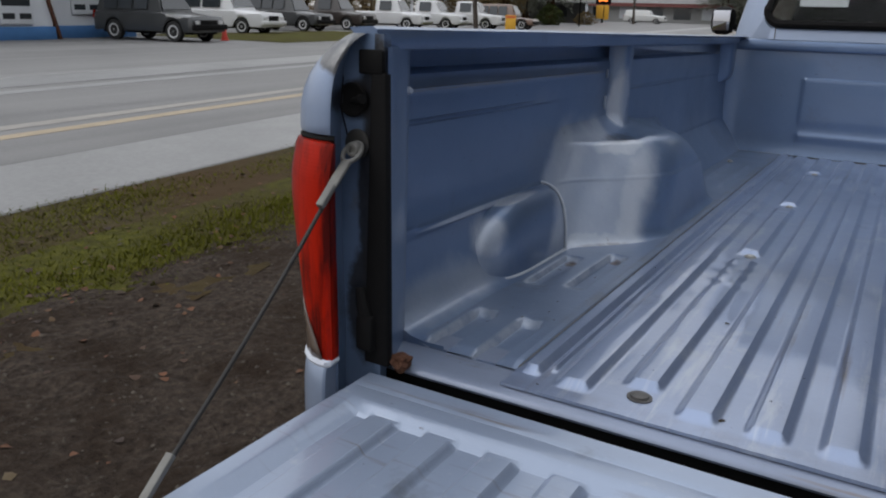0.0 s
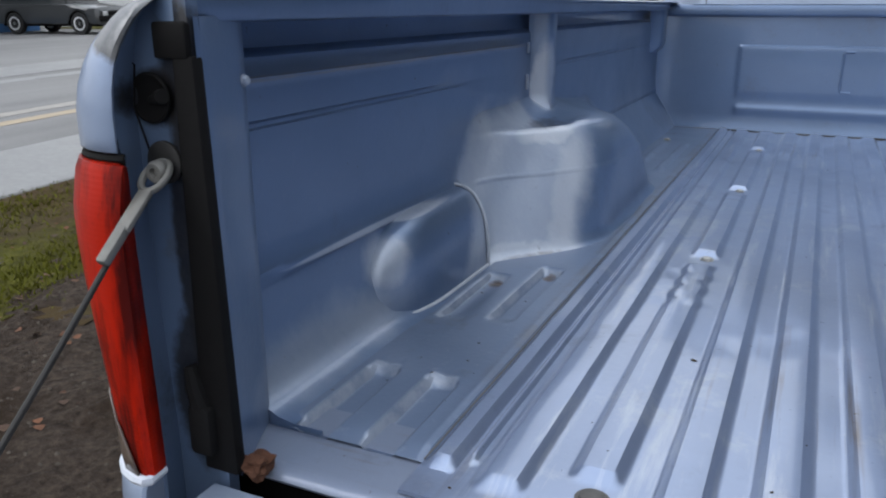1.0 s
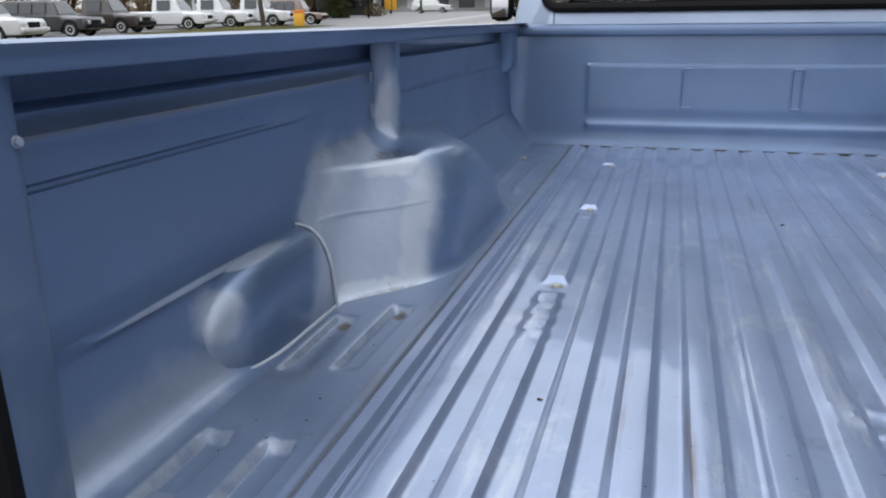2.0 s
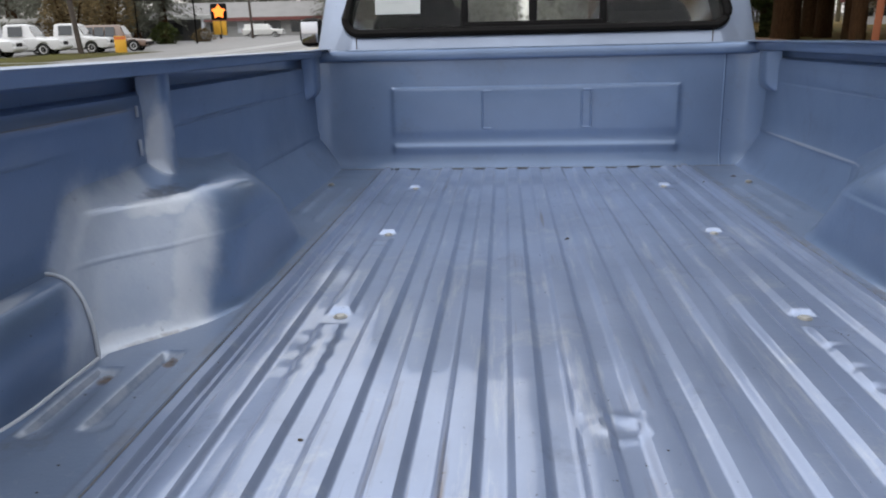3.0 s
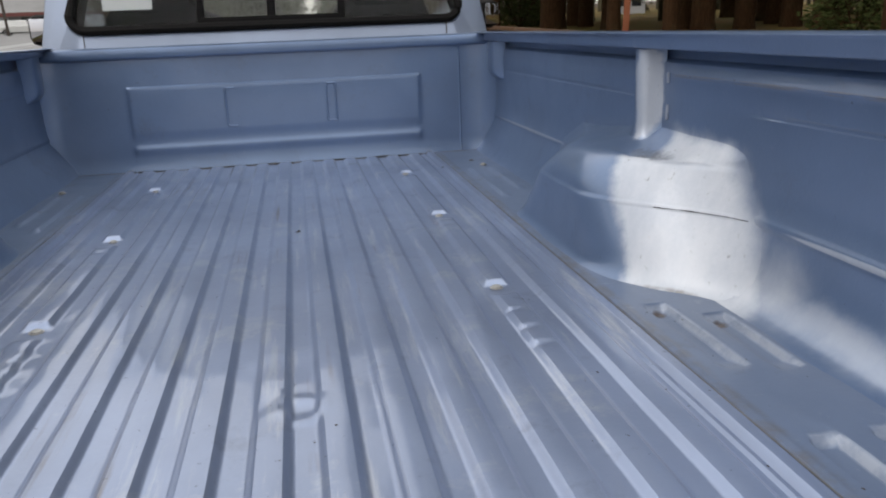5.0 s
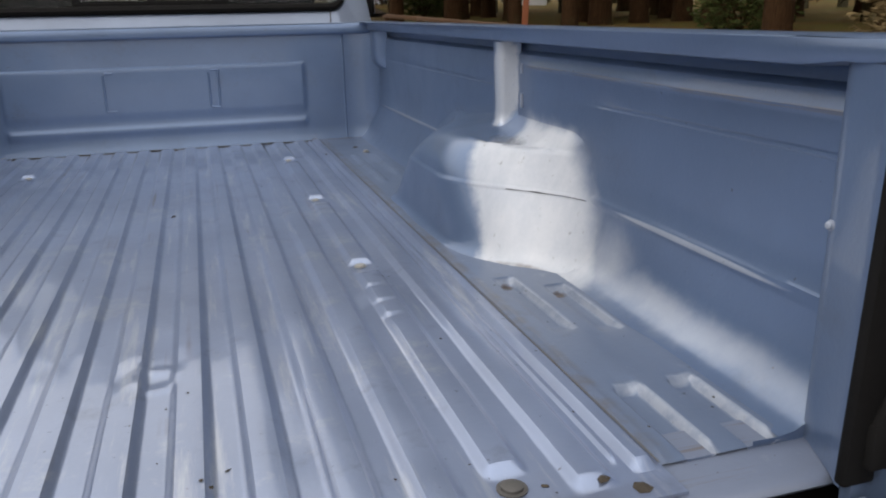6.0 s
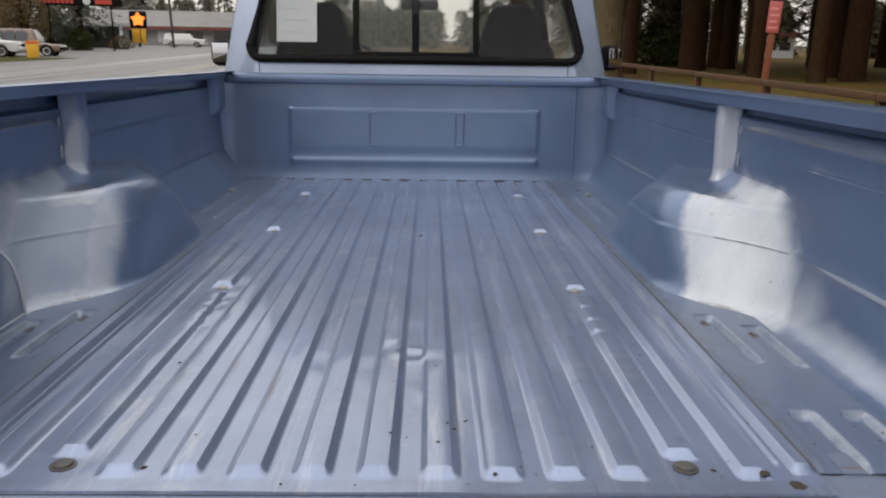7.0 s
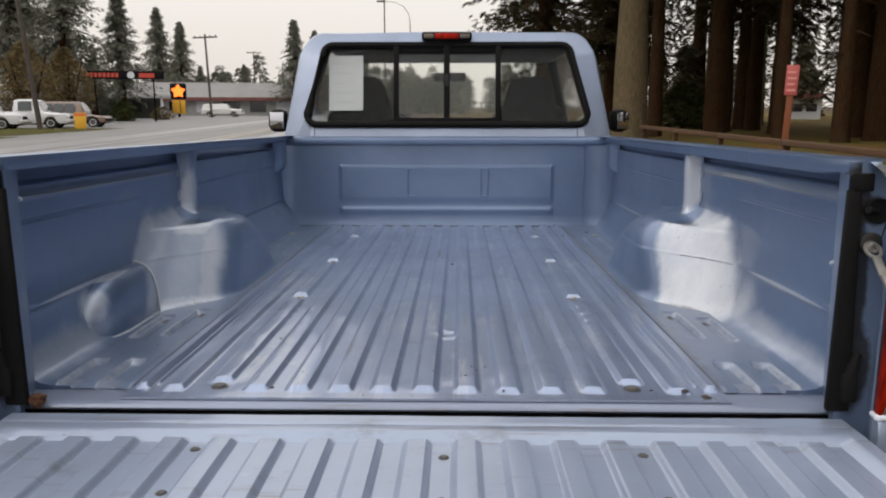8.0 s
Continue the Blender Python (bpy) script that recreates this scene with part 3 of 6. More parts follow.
def wall_point(x, z, y, s):
    groove = sstep(0.55, 0.8, y) * (1 - sstep(1.22, 1.3, y)) if 1.104 < z < 1.115 else 0.0
    if 1.104 < z < 1.115:
        groove = 1.0 if y > 2.36 else max(groove, 0.35 if s < 0 else 0.55)
    upper = sstep(1.03, 1.07, y) if 1.155 < z < 1.168 else 0.0
    bead = max(1 - sstep(0.20, 0.206, y), 0.45 if s > 0 else 0.15, 0.62 * sstep(1.3, 1.5, y)) if 0.925 < z < 0.94 else 0.0
    x = lerp(lerp(lerp(x, 0.821, groove), 0.821, upper), 0.8165, bead)
    if z < 0.925:                       # before the wheelhouse the cove opens into a flat slant
        slant = 0.735 + 0.650 * (z - 0.799)
        x = lerp(x, slant, sstep(1.5, 1.72, y) * (1.0 if s < 0 else 0.55))
    x += 0.0018 * noise.noise((y * 3.1, z * 5, s * 2.0))
    return (s * x, y, z)


bed_sides = {}
for s in (-1, 1):
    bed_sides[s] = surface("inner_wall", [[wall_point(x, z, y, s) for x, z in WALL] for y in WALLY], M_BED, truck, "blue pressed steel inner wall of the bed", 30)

for s in (-1, 1):
    ends = [(0.70, 0.7995)] + WALL[:7]
    v = [(s * x, 0.1005, z) for x, z in ends] + [(s * x, 0.1005, 0.780) for x, z in ends]
    n = len(ends)
    child(mesh_ob("cove_end", v, [(k, k + 1, n + k + 1, n + k) for k in range(n - 1)], M_BED, 0), truck)

# top rails, outer panels
RAIL = [(0.846, 1.213), (0.772, 1.2135), (0.758, 1.216), (0.755, 1.221), (0.755, 1.238), (0.7575, 1.2445), (0.764, 1.248), (0.80, 1.249), (0.86, 1.247), (0.895, 1.241), (0.918, 1.226), (0.930, 1.200), (0.936, 1.16)]
RAILY = [0.002, 0.02, 0.04, 0.10, 0.13, 0.16, 0.19, 0.22, 0.30, 0.5, 0.8, 1.2, 1.7, 2.2, 2.50, 2.56, 2.60]


def rail_point(k, x, z, y, s):
    if 0 < k < 5:
        x += 0.0115 * y
        if k < 4 and s > 0:             # the lip is shallower over the rear post
            z = lerp(z + 0.006, z, sstep(0.10, 0.16, y))
    z += 0.0012 * noise.noise((y * 4, x * 3, s))
    if s < 0:                           # this side stands a little higher, with a shallower lip
        z += 0.009 if k < 4 else 0.006 - 0.09 * max(0.0, min(x, 0.86) - 0.764)
    if k and x > 0.80:                  # room for the rounded rear corner
        x -= 0.035 * sstep(0.80, 0.93, x)
        y = max(y, lerp(0.0, 0.24, sstep(0.79, 0.89, x)) + 0.2 * y)
    return (s * x, y, z)


OUTER = [(0.936, 1.16), (0.945, 1.08), (0.955, 1.00), (0.957, 0.96), (0.945, 0.945), (0.948, 0.85), (0.945, 0.70), (0.93, 0.58), (0.90, 0.50)]


def arch(y):
    d = abs(y - 1.17)
    return 0.50 if d > 0.46 else 0.42 + math.sqrt(max(0.0, 0.46 ** 2 - d * d))


for s in (-1, 1):
    end = [rail_point(k, x, z, 0.002, s) for k, (x, z) in enumerate(RAIL)]
    child(mesh_ob("rail_end", [(x, 0.0022, z) for x, y, z in end[1:8]], [tuple(range(7))], M_BED, 0), truck)
    surface("top_rail", [[rail_point(k, x, z, y, s) for k, (x, z) in enumerate(RAIL)] for y in RAILY], M_BED, truck, "rolled blue top rail of the bed", 40)
    ys = [0.10, 0.16] + [0.3 + 0.1 * k for k in range(23)] + [2.60]
    surface("outer_panel", [[(s * (x - 0.035), y, z if z > 0.93 else max(z, arch(y) if z < 0.9 else min(0.94, max(z, arch(y))))) for x, z in OUTER] for y in ys], M_BODY, truck, "blue outer side panel with a wheel arch", 35, 0.003)

# wheelhouses: a dome swelling out of each wall, sloped behind and before, running into the wall in wide fillets
def soft_min(a, b, k):
    h = max(0.0, k - abs(a - b)) / k
    return min(a, b) - h * h * k / 4


def house_depth(y, z):
    """How far the wheelhouse stands out of the wall at a place along and up the wall."""
    z += 0.6 * sstep(1.12, 1.55, y) * max(0.0, z - 0.945)     # the crown falls away to the front
    side = 0.211 - 0.06 * (z - FZ)
    u = (z - 0.940) / 0.078
    if u > 0.0:
        side -= 0.09 * (1 - math.sqrt(1 - min(u, 0.995) ** 2))
    if u > 0.985:
        side = 0.118 - 5.5 * (z - 1.0168)
    rear = y - 0.685 - 0.80 * (z - 0.83)
    front = (1.80 - 1.1 * (z - FZ) - 0.6 * max(0.0, z - 0.94) - y) * 0.65
    d = soft_min(soft_min(side, rear, 0.12), front, 0.035)
    d = -soft_min(-d, 0.0, 0.12)
    hollow = 0.030 * math.exp(-((y - 0.90) / 0.09) ** 2) * sstep(1.004, 1.020, z)
    seam = 0.0017 * (1 - min(1.0, abs(z - 0.9345) / 0.0036)) if d > 0.03 else 0.0
    d += 0.0045 * (1 - sstep(0.931, 0.936, z)) * sstep(0.90, 1.10, y) * min(1.0, max(0.0, d) / 0.08)
    foot = 0.020 * math.exp(-(z - FZ) / 0.007) if d > 0.01 else 0.0
    return d - hollow * min(1.0, d / 0.1) + seam + foot


HOUSE_Z = [0.797, 0.800, 0.804, 0.809, 0.816, 0.826, 0.84, 0.86, 0.88, 0.90, 0.918, 0.928, 0.931, 0.9345, 0.938, 0.941, 0.952, 0.963, 0.974, 0.984, 0.992] + [0.998 + 0.002 * k for k in range(30)] + [1.060, 1.065]
HOUSE_Y = [0.50 + 0.0135 * k for k in range(47)] + [1.14 + 0.03 * k for k in range(30)]


def house_point(y, z, s):
    d = house_depth(y, z)
    x = 0.8245 - d
    if z > 1.012:                       # the crown is dished round the foot of the stake pocket
        z -= 0.022 * math.exp(-((y - 1.00) / 0.105) ** 2) * max(0.0, math.sin(math.pi * min(1.0, max(0.0, d) / 0.122))) ** 0.8
    return (s * x, y, z + 0.0016 * noise.noise((x * 14, y * 14, z * 14 + s)))


for s in (-1, 1):
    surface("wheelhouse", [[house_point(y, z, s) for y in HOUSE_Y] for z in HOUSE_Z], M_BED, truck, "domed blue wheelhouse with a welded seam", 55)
    if s > 0:                           # cracked sealer along the welded seam
        run = [0.735 + 0.008 * k for k in range(20)]
        part("seam_crack", tube_bm([Vector(house_point(y, 0.9335 + 0.0030 * noise.noise((y * 22, 0.0, 5.0)), s)) - Vector((s * 0.0004, 0, 0)) for y in run], [0.0003 + 0.0008 * max(0.0, 0.5 + noise.noise((y * 45, 3.0, 0.0))) for y in run], 6), M_DARK, truck)
    # stake pocket above it, and the one at the front corner
    for yc, zlo, half, foot in ((1.14, 1.022, 0.027, ((-0.012, -0.024, 1.75), (0.0, -0.010, 1.35), (0.016, -0.002, 1.08))), (2.46, 1.09, 0.045, ((-0.012, 0.03, 1.25), (0.0, 0.012, 1.12), (0.014, 0.003, 1.03)))):
        prof = [(-1.5, 0.826), (-1.18, 0.815), (-1.0, 0.795), (-0.86, 0.786), (-0.7, 0.783), (0.7, 0.783), (0.86, 0.786), (1.0, 0.795), (1.18, 0.815), (1.5, 0.826)]
        rows = [[(s * (x + dx), yc + half * f * w, z) for f, x in prof] for z, dx, w in [(zlo + up, dx, w) for up, dx, w in foot] + [(zlo + 0.04, 0, 1), (1.212 if s > 0 else 1.226, 0, 1)]]
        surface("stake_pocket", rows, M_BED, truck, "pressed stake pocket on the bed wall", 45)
    for zz, high in ((1.155, 0.011), (1.085, 0.016)):
        n = part("weld_tab", box_bm(-0.003, 0.003, -0.0022, 0.0022, -high, high, 0.0015), M_PALEBLUE, truck)
        n.matrix_basis = pose(s * 0.818, 1.075, zz)

# fuel filler housing on the left wall behind the wheelhouse
def filler_section(y, grow=0.0):
    f = math.sqrt(max(0.0, 1 - max(0.0, (0.53 - y) / 0.145) ** 2))
    out = []
    for i in range(17):
        a = math.pi / 2 * i / 16
        out.append((-0.820 + (0.068 + grow) * f ** 0.8 * math.sin(a) ** 0.75, y, 0.797 + (0.141 + grow) * f ** 0.6 * math.cos(a) ** 0.75))
    return out


surface("filler_housing", [filler_section(0.3855 + 0.320 * (k / 26) ** 1.5) for k in range(27)], M_BED, truck, "rounded fuel filler housing pressed out of the bed wall", 60)
bm = bmesh.new()
add_tube(bm, filler_section(0.699, 0.003), 0.0032, 8)
add_tube(bm, [(p[0] + 0.003, p[1], 0.8025) for p in (filler_section(0.386 + 0.314 * (k / 16) ** 1.6)[-1] for k in range(17))], 0.0030, 8)
part("filler_flange", bm, M_FLANGE, truck, "pale weld flange round the filler housing")

# headboard
HB = [(0.785, 2.558), (0.797, 2.560), (0.81, 2.566), (0.83, 2.570), (0.846, 2.572), (0.856, 2.571), (0.868, 2.565), (0.877, 2.562), (0.883, 2.5625), (0.889, 2.567), (0.895, 2.5705), (0.901, 2.572), (0.908, 2.572), (0.916, 2.5715), (0.930, 2.566), (0.940, 2.563), (0.948, 2.562),
      (1.088, 2.562), (1.094, 2.562), (1.101, 2.564), (1.106, 2.5715), (1.112, 2.572), (1.16, 2.572), (1.20, 2.573), (1.22, 2.574)]
HBX = [-0.822, -0.818, -0.805, -0.785, -0.76, -0.72, -0.55, -0.537, -0.532, -0.526, -0.518, -0.35, -0.20, 0.0, 0.2, 0.35, 0.518, 0.526, 0.532, 0.537, 0.55, 0.66, 0.684, 0.688, 0.692, 0.70, 0.76, 0.79, 0.805, 0.818, 0.822]


def head_point(x, z, y):
    flat = 2.572
    inside = 1 - sstep(0.526, 0.537, abs(x))
    if 0.85 < z < 0.902 or 0.91 < z < 1.108:
        y = lerp(flat, y, inside)
    if 0.84 < z < 1.12:
        y = lerp(flat, y, 0.6)
    y -= (0.055 if x > 0 else 0.022) * (max(0.0, (abs(x) - 0.745) / 0.077) ** 2.2)
    if abs(x - 0.688) < 0.003:
        y -= 0.003
    y += 0.002 * noise.noise((x * 4, z * 6, 7.0))
    return (x, y, z)


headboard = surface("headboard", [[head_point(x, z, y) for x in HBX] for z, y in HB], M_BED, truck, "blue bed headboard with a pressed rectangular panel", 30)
CAP = [(2.574, 1.202), (2.556, 1.203), (2.548, 1.207), (2.546, 1.212), (2.546, 1.232), (2.549, 1.240), (2.558, 1.244), (2.60, 1.245), (2.624, 1.242), (2.632, 1.23), (2.632, 0.80)]
surface("headboard_cap", [[(x, y, z) for y, z in CAP] for x in (-0.80, -0.4, 0.0, 0.4, 0.80)], M_BED, truck, "rolled cap along the headboard", 45)
for x0, x1 in ((-0.192, -0.158), (0.176, 0.210)):
    bm = bmesh.new()
    add_tube(bm, [(x1, 2.5660, 1.087), (x0 + 0.006, 2.5660, 1.087), (x0, 2.5660, 1.080), (x0, 2.5660, 0.955), (x0 + 0.006, 2.5660, 0.949), (x1, 2.5660, 0.949)], 0.0045, 8)
    if x0 > 0:
        add_tube(bm, [(x1, 2.5660, 1.087), (x1, 2.5660, 0.949)], 0.0045, 8)
    part("pressed_bracket", bm, M_BED, headboard)

# rear pillars with their lamps
def pillar_plan(z, s, grow=0.0):
    f = 1.0 if z < 1.14 else max(0.0, 1 - ((z - 1.14) / 0.106) ** 2) ** 0.6
    e = 0.800 - 0.030 * max(0.0, (z - 1.185) / 0.06) ** 2 if z > 1.1135 else 0.797
    pts = [(0.742, 0.012), (0.745, 0.001), (0.757, 0.000), (0.763, 0.004), (0.790, 0.004), (0.812, 0.000), (e + 0.004, -0.033), (e, -0.0385 - grow), (e + 0.004, -0.0410 - grow), (e + 0.022, -0.0405 - grow),
           (0.838 + 0.3 * grow, -0.0365 - 0.9 * grow), (0.857 + 0.6 * grow, -0.0265 - 0.7 * grow), (0.872 + 0.9 * grow, -0.012 - 0.4 * grow), (0.884 + grow, 0.018), (0.891 + grow, 0.07), (0.894 + grow, 0.13)]
    f2 = f * (1 - 0.30 * (1 - sstep(0.80, 1.05, z)))
    return [(s * (min(x, 0.785) + max(0.0, x - 0.785) * f2), y + (0.040 * (1 - f) if k > 5 else 0.0), z) for k, (x, y) in enumerate(pts)]


def plan_slice(z, s, grow, a, n):
    """n + 1 points along the outer part of the plan, from the fraction a to its end."""
    row = [Vector(p) for p in pillar_plan(z, s, grow)[8:]]
    out = []
    for k in range(n + 1):
        q = lerp(a, 1.0, k / n) * (len(row) - 1)
        i = min(int(q), len(row) - 2)
        out.append(lerp(row[i], row[i + 1], q - i))
    return out


LAMP = [(0.806, 0.006), (0.808, 0.010), (0.85, 0.011), (0.90, 0.0115), (0.96, 0.011), (1.03, 0.0105), (1.055, 0.010), (1.066, 0.0092), (1.098, 0.003), (1.104, 0.0005), (1.105, -0.003)]
for s in (-1, 1):
    zs = [0.50, 0.70, 0.80, 0.84, 0.90, 1.0, 1.08, 1.113]
    pillar = surface("rear_pillar", [pillar_plan(z, s, -0.006)[:] for z in zs], M_PILLAR, truck, "blue rear corner pillar with chipped paint", 40)
    zs = [1.113, 1.13, 1.15, 1.17, 1.19, 1.205, 1.217, 1.227, 1.235, 1.241, 1.2445]
    surface("latch_channel", [pillar_plan(z, s)[:7] for z in zs], M_PILLAR, pillar, "grimy channel holding the latch", 40)
    skin = [pillar_plan(1.1165, s, g)[6:] for g in (-0.006, -0.001)] + [pillar_plan(z, s)[6:] for z in [1.1185] + zs[1:]]
    corner = surface("corner_panel", skin, M_CORNER, pillar, "light blue corner panel with a grey bare patch", 40)
    top = pillar_plan(1.2445, s)
    bm = bmesh.new()
    ring = [bm.verts.new((s * max(0.758, abs(x)), y, z)) for x, y, z in top[1:]] + [bm.verts.new((s * 0.84, 0.25, 1.2465)), bm.verts.new((s * 0.758, 0.17, 1.2465))]
    bm.faces.new(ring)
    part("pillar_top", bm, M_BED, pillar)
    # lapped edge of the channel sheet
    lap = [(-0.8085, -0.012, 1.199), (-0.808, -0.0005, 1.188), (-0.811, -0.003, 1.151), (-0.805, 0.0005, 1.122), (-0.800, 0.0015, 1.103)]
    part("sheet_edge", tube_bm([(-s * x, y, z) for x, y, z in lap], 0.0010, 6), M_DARK, pillar)
    # inward strip between the pillar and the wall
    st = [(0.741, 0.004, 0), (0.742, 0.012, 0), (0.750, 0.03, 0), (0.768, 0.09, 0), (0.772, 0.104, 0), (0.778, 0.110, 0), (0.822, 0.112, 0)]
    surface("post_strip", [[(s * (x - 0.009 * (1.216 - z) / 0.42 * (1 - sstep(0.0, 0.1, y))), y, z) for x, y, _ in st] for z in (0.792, 0.80, 0.95, 1.1, 1.216, 1.222 if s > 0 else 1.229)], M_BED, truck, "painted inner post strip beside the tailgate opening", 30)
    sc = part("screw", bolt_bm(0.0045, 0.006), M_PALEBLUE, truck, "small bright screw")
    sc.matrix_basis = pose(s * 0.7695, 0.098, 1.168 if s < 0 else 1.05, 0, -90 * s, 0)
    # weatherstrip
    bm = bmesh.new()
    for v in add_box(bm, 0.740, 0.7635, -0.003, 0.012, 0.795, 1.197, 0.004):
        k = (1.197 - v.co.z) / 0.40
        v.co.x += k * (-0.010 if v.co.x < 0.752 else 0.008)
        v.co.x += 0.0015 * noise.noise((0.0, 0.0, v.co.z * 9))
    add_box(bm, 0.7445, 0.782, -0.004, 0.016, 1.194, 1.225, 0.003)
    if s < 0:
        bm.transform(Matrix.Diagonal((-1, 1, 1, 1)))
        bmesh.ops.reverse_faces(bm, faces=bm.faces)
    part("weatherstrip", bm, M_BLACK, truck, "dirty black rubber weatherstrip")
    # striker in its hole; the hole's shade is a flat disc coloured near black
    hole = part("striker_recess", lathe_bm([(0.0225, -0.001), (0.0225, 0.0008), (0.0205, 0.0016), (0.018, -0.0002), (0.010, -0.0008)], 22), M_DARK, pillar, "near-black disc for the shade in the round latch hole")
    hole.matrix_basis = pose(s * 0.794, 0.0, 1.160, 90, 0, 0)
    bm = tube_bm([(s * 0.794, 0.002, 1.158), (s * 0.776, -0.006, 1.162)], 0.0045, 12)
    add_tube(bm, [(s * 0.776, -0.006, 1.162), (s * 0.771, -0.009, 1.163)], [0.0068, 0.0062], 14)
    part("striker", bm, M_DARK, pillar, "dark latch striker pin")
    # gate hinge at the foot
    bm = bmesh.new()
    add_box(bm, s * 0.765 - 0.014, s * 0.765 + 0.014, -0.014, 0.012, 0.815, 0.868, 0.006)
    add_tube(bm, [(s * 0.766, -0.002, 0.862), (s * 0.772, -0.004, 0.885), (s * 0.778, -0.002, 0.905)], [0.012, 0.010, 0.007], 10)
    part("gate_hinge", bm, M_DARK, truck, "greasy dark tailgate hinge block")
    # lamp
    lamp = surface("tail_lamp", [pillar_plan(z, s, g)[6:] for z, g in LAMP], M_RED, truck, "tall faded red ribbed tail lamp", 40, 0.004)
    bez = [plan_slice(z, s, 0.0165, a, 5) for z, a in ((0.810, 0.06), (0.825, 0.12), (0.84, 0.19), (0.86, 0.29), (0.88, 0.42), (0.893, 0.60))]
    surface("reverse_lens", bez, M_CLEARLENS, lamp, "dirty clear reversing lens", 40, 0.002)
    # black tube stands in for the shaded gap above the lamp
    part("lamp_gap_shade", tube_bm([Vector(p) for p in pillar_plan(1.1105, s, -0.005)[7:]], 0.005, 8), M_BLACK, lamp)
    low = [pillar_plan(z, s, g)[6:] for z, g in ((0.803, 0.000), (0.803, 0.016), (0.796, 0.021), (0.77, 0.024), (0.70, 0.024), (0.60, 0.016), (0.55, 0.004))]
    surface("lower_corner", low, M_BODY, truck, "painted lower corner panel under the lamp", 30)
    part("corner_lip", tube_bm([Vector(p) for p in pillar_plan(0.8045, s, 0.016)[6:]], 0.0055, 8), M_WHITEEDGE, truck, "chalky white upper lip of the corner panel")
# rusty lump of leaf litter in the corner
bm = bmesh.new()
made = bmesh.ops.create_icosphere(bm, subdivisions=3, radius=0.015)
for v in made["verts"]:
    v.co *= 1 + 0.75 * noise.noise(v.co * 95) + 0.3 * noise.noise(v.co * 260)
    v.co.z *= 0.75
leaf = part("dead_leaf", bm, M_RUST, None, "", 0)
tagged(leaf, "crumpled brown dead leaf in the sill corner", "leaf")
leaf.matrix_basis = RAKE @ pose(-0.722, 0.018, 0.799)

# tailgate, let down
GZ = 0.783
tailgate = empty("tailgate", None, "lowered faded blue ribbed tailgate")
tailgate.parent = truck


GATE_PITCH = 0.0835


def gate_height(x, y):
    """A plain strip at the hinge edge, then a dished field with low flat-topped ribs."""
    dish = ramped(-y, 0.076, 0.022) * ramped(y, -0.50, 0.02) * ramped(-abs(x), -0.735, 0.02)
    k = max(-8, min(8, round(x / GATE_PITCH)))
    rib = 1 - sstep(0.0145, 0.0265, abs(x - k * GATE_PITCH + 0.004))
    rib *= ramped(-y, 0.090, 0.014) * ramped(y, -0.47, 0.014)
    lip = 0.0015 * math.exp(-((y + 0.045) / 0.003) ** 2)
    return GZ - 0.0140 * dish + 0.0110 * rib - lip + 0.0012 * noise.noise((x * 8, y * 8, 1.0))


gx = sorted({round(v, 4) for v in [-0.762, -0.757, -0.738, -0.733, -0.714, 0.714, 0.733, 0.738, 0.757, 0.762] + [k * GATE_PITCH - 0.004 + d for k in range(-8, 9) for d in (-0.0275, -0.0262, -0.0235, -0.0205, -0.0175, -0.0150, -0.0140, 0.0, 0.0140, 0.0150, 0.0175, 0.0205, 0.0235, 0.0262, 0.0275)] if abs(v) <= 0.763})
gy = [-0.004, -0.006, -0.012, -0.03, -0.040, -0.043, -0.045, -0.047, -0.05, -0.07, -0.074, -0.077, -0.082, -0.086, -0.090, -0.094, -0.098, -0.101, -0.104, -0.107, -0.112, -0.14, -0.2, -0.3, -0.4, -0.455, -0.462, -0.47, -0.478, -0.49, -0.51, -0.518]
rows = [[(x, y, gate_height(x, y) - (0.006 if y > -0.005 or y < -0.515 else 0.0) - (0.004 if abs(x) > 0.76 else 0)) for x in gx] for y in gy]
rows.insert(0, [(x, -0.004, GZ - 0.05) for x in gx])
rows.append([(x, -0.518, GZ - 0.06) for x in gx])
gate_skin = surface("gate_panel", rows, M_GATE, tailgate, "ribbed inner panel of the tailgate, chalky and scuffed", 25)
part("gate_shell", box_bm(-0.7605, 0.7605, -0.515, -0.008, GZ - 0.075, GZ - 0.020, 0.01), M_BODY, tailgate)
for bx, by in ((-0.376, -0.131), (-0.374, -0.288), (0.042, -0.155), (0.042, -0.304), (0.370, -0.141), (0.372, -0.295)):
    b = part("bolt", bolt_bm(0.0068, 0.004), M_GATEBOLT, gate_skin, "small worn bolt")
    b.matrix_basis = pose(bx, by, gate_height(bx, by) - 0.0005)
# near-black pan stands in for the shade down the hinge gap
part("gap_shade_pan", box_bm(-0.77, 0.77, -0.03, 0.06, 0.66, 0.70), M_DARK, truck)

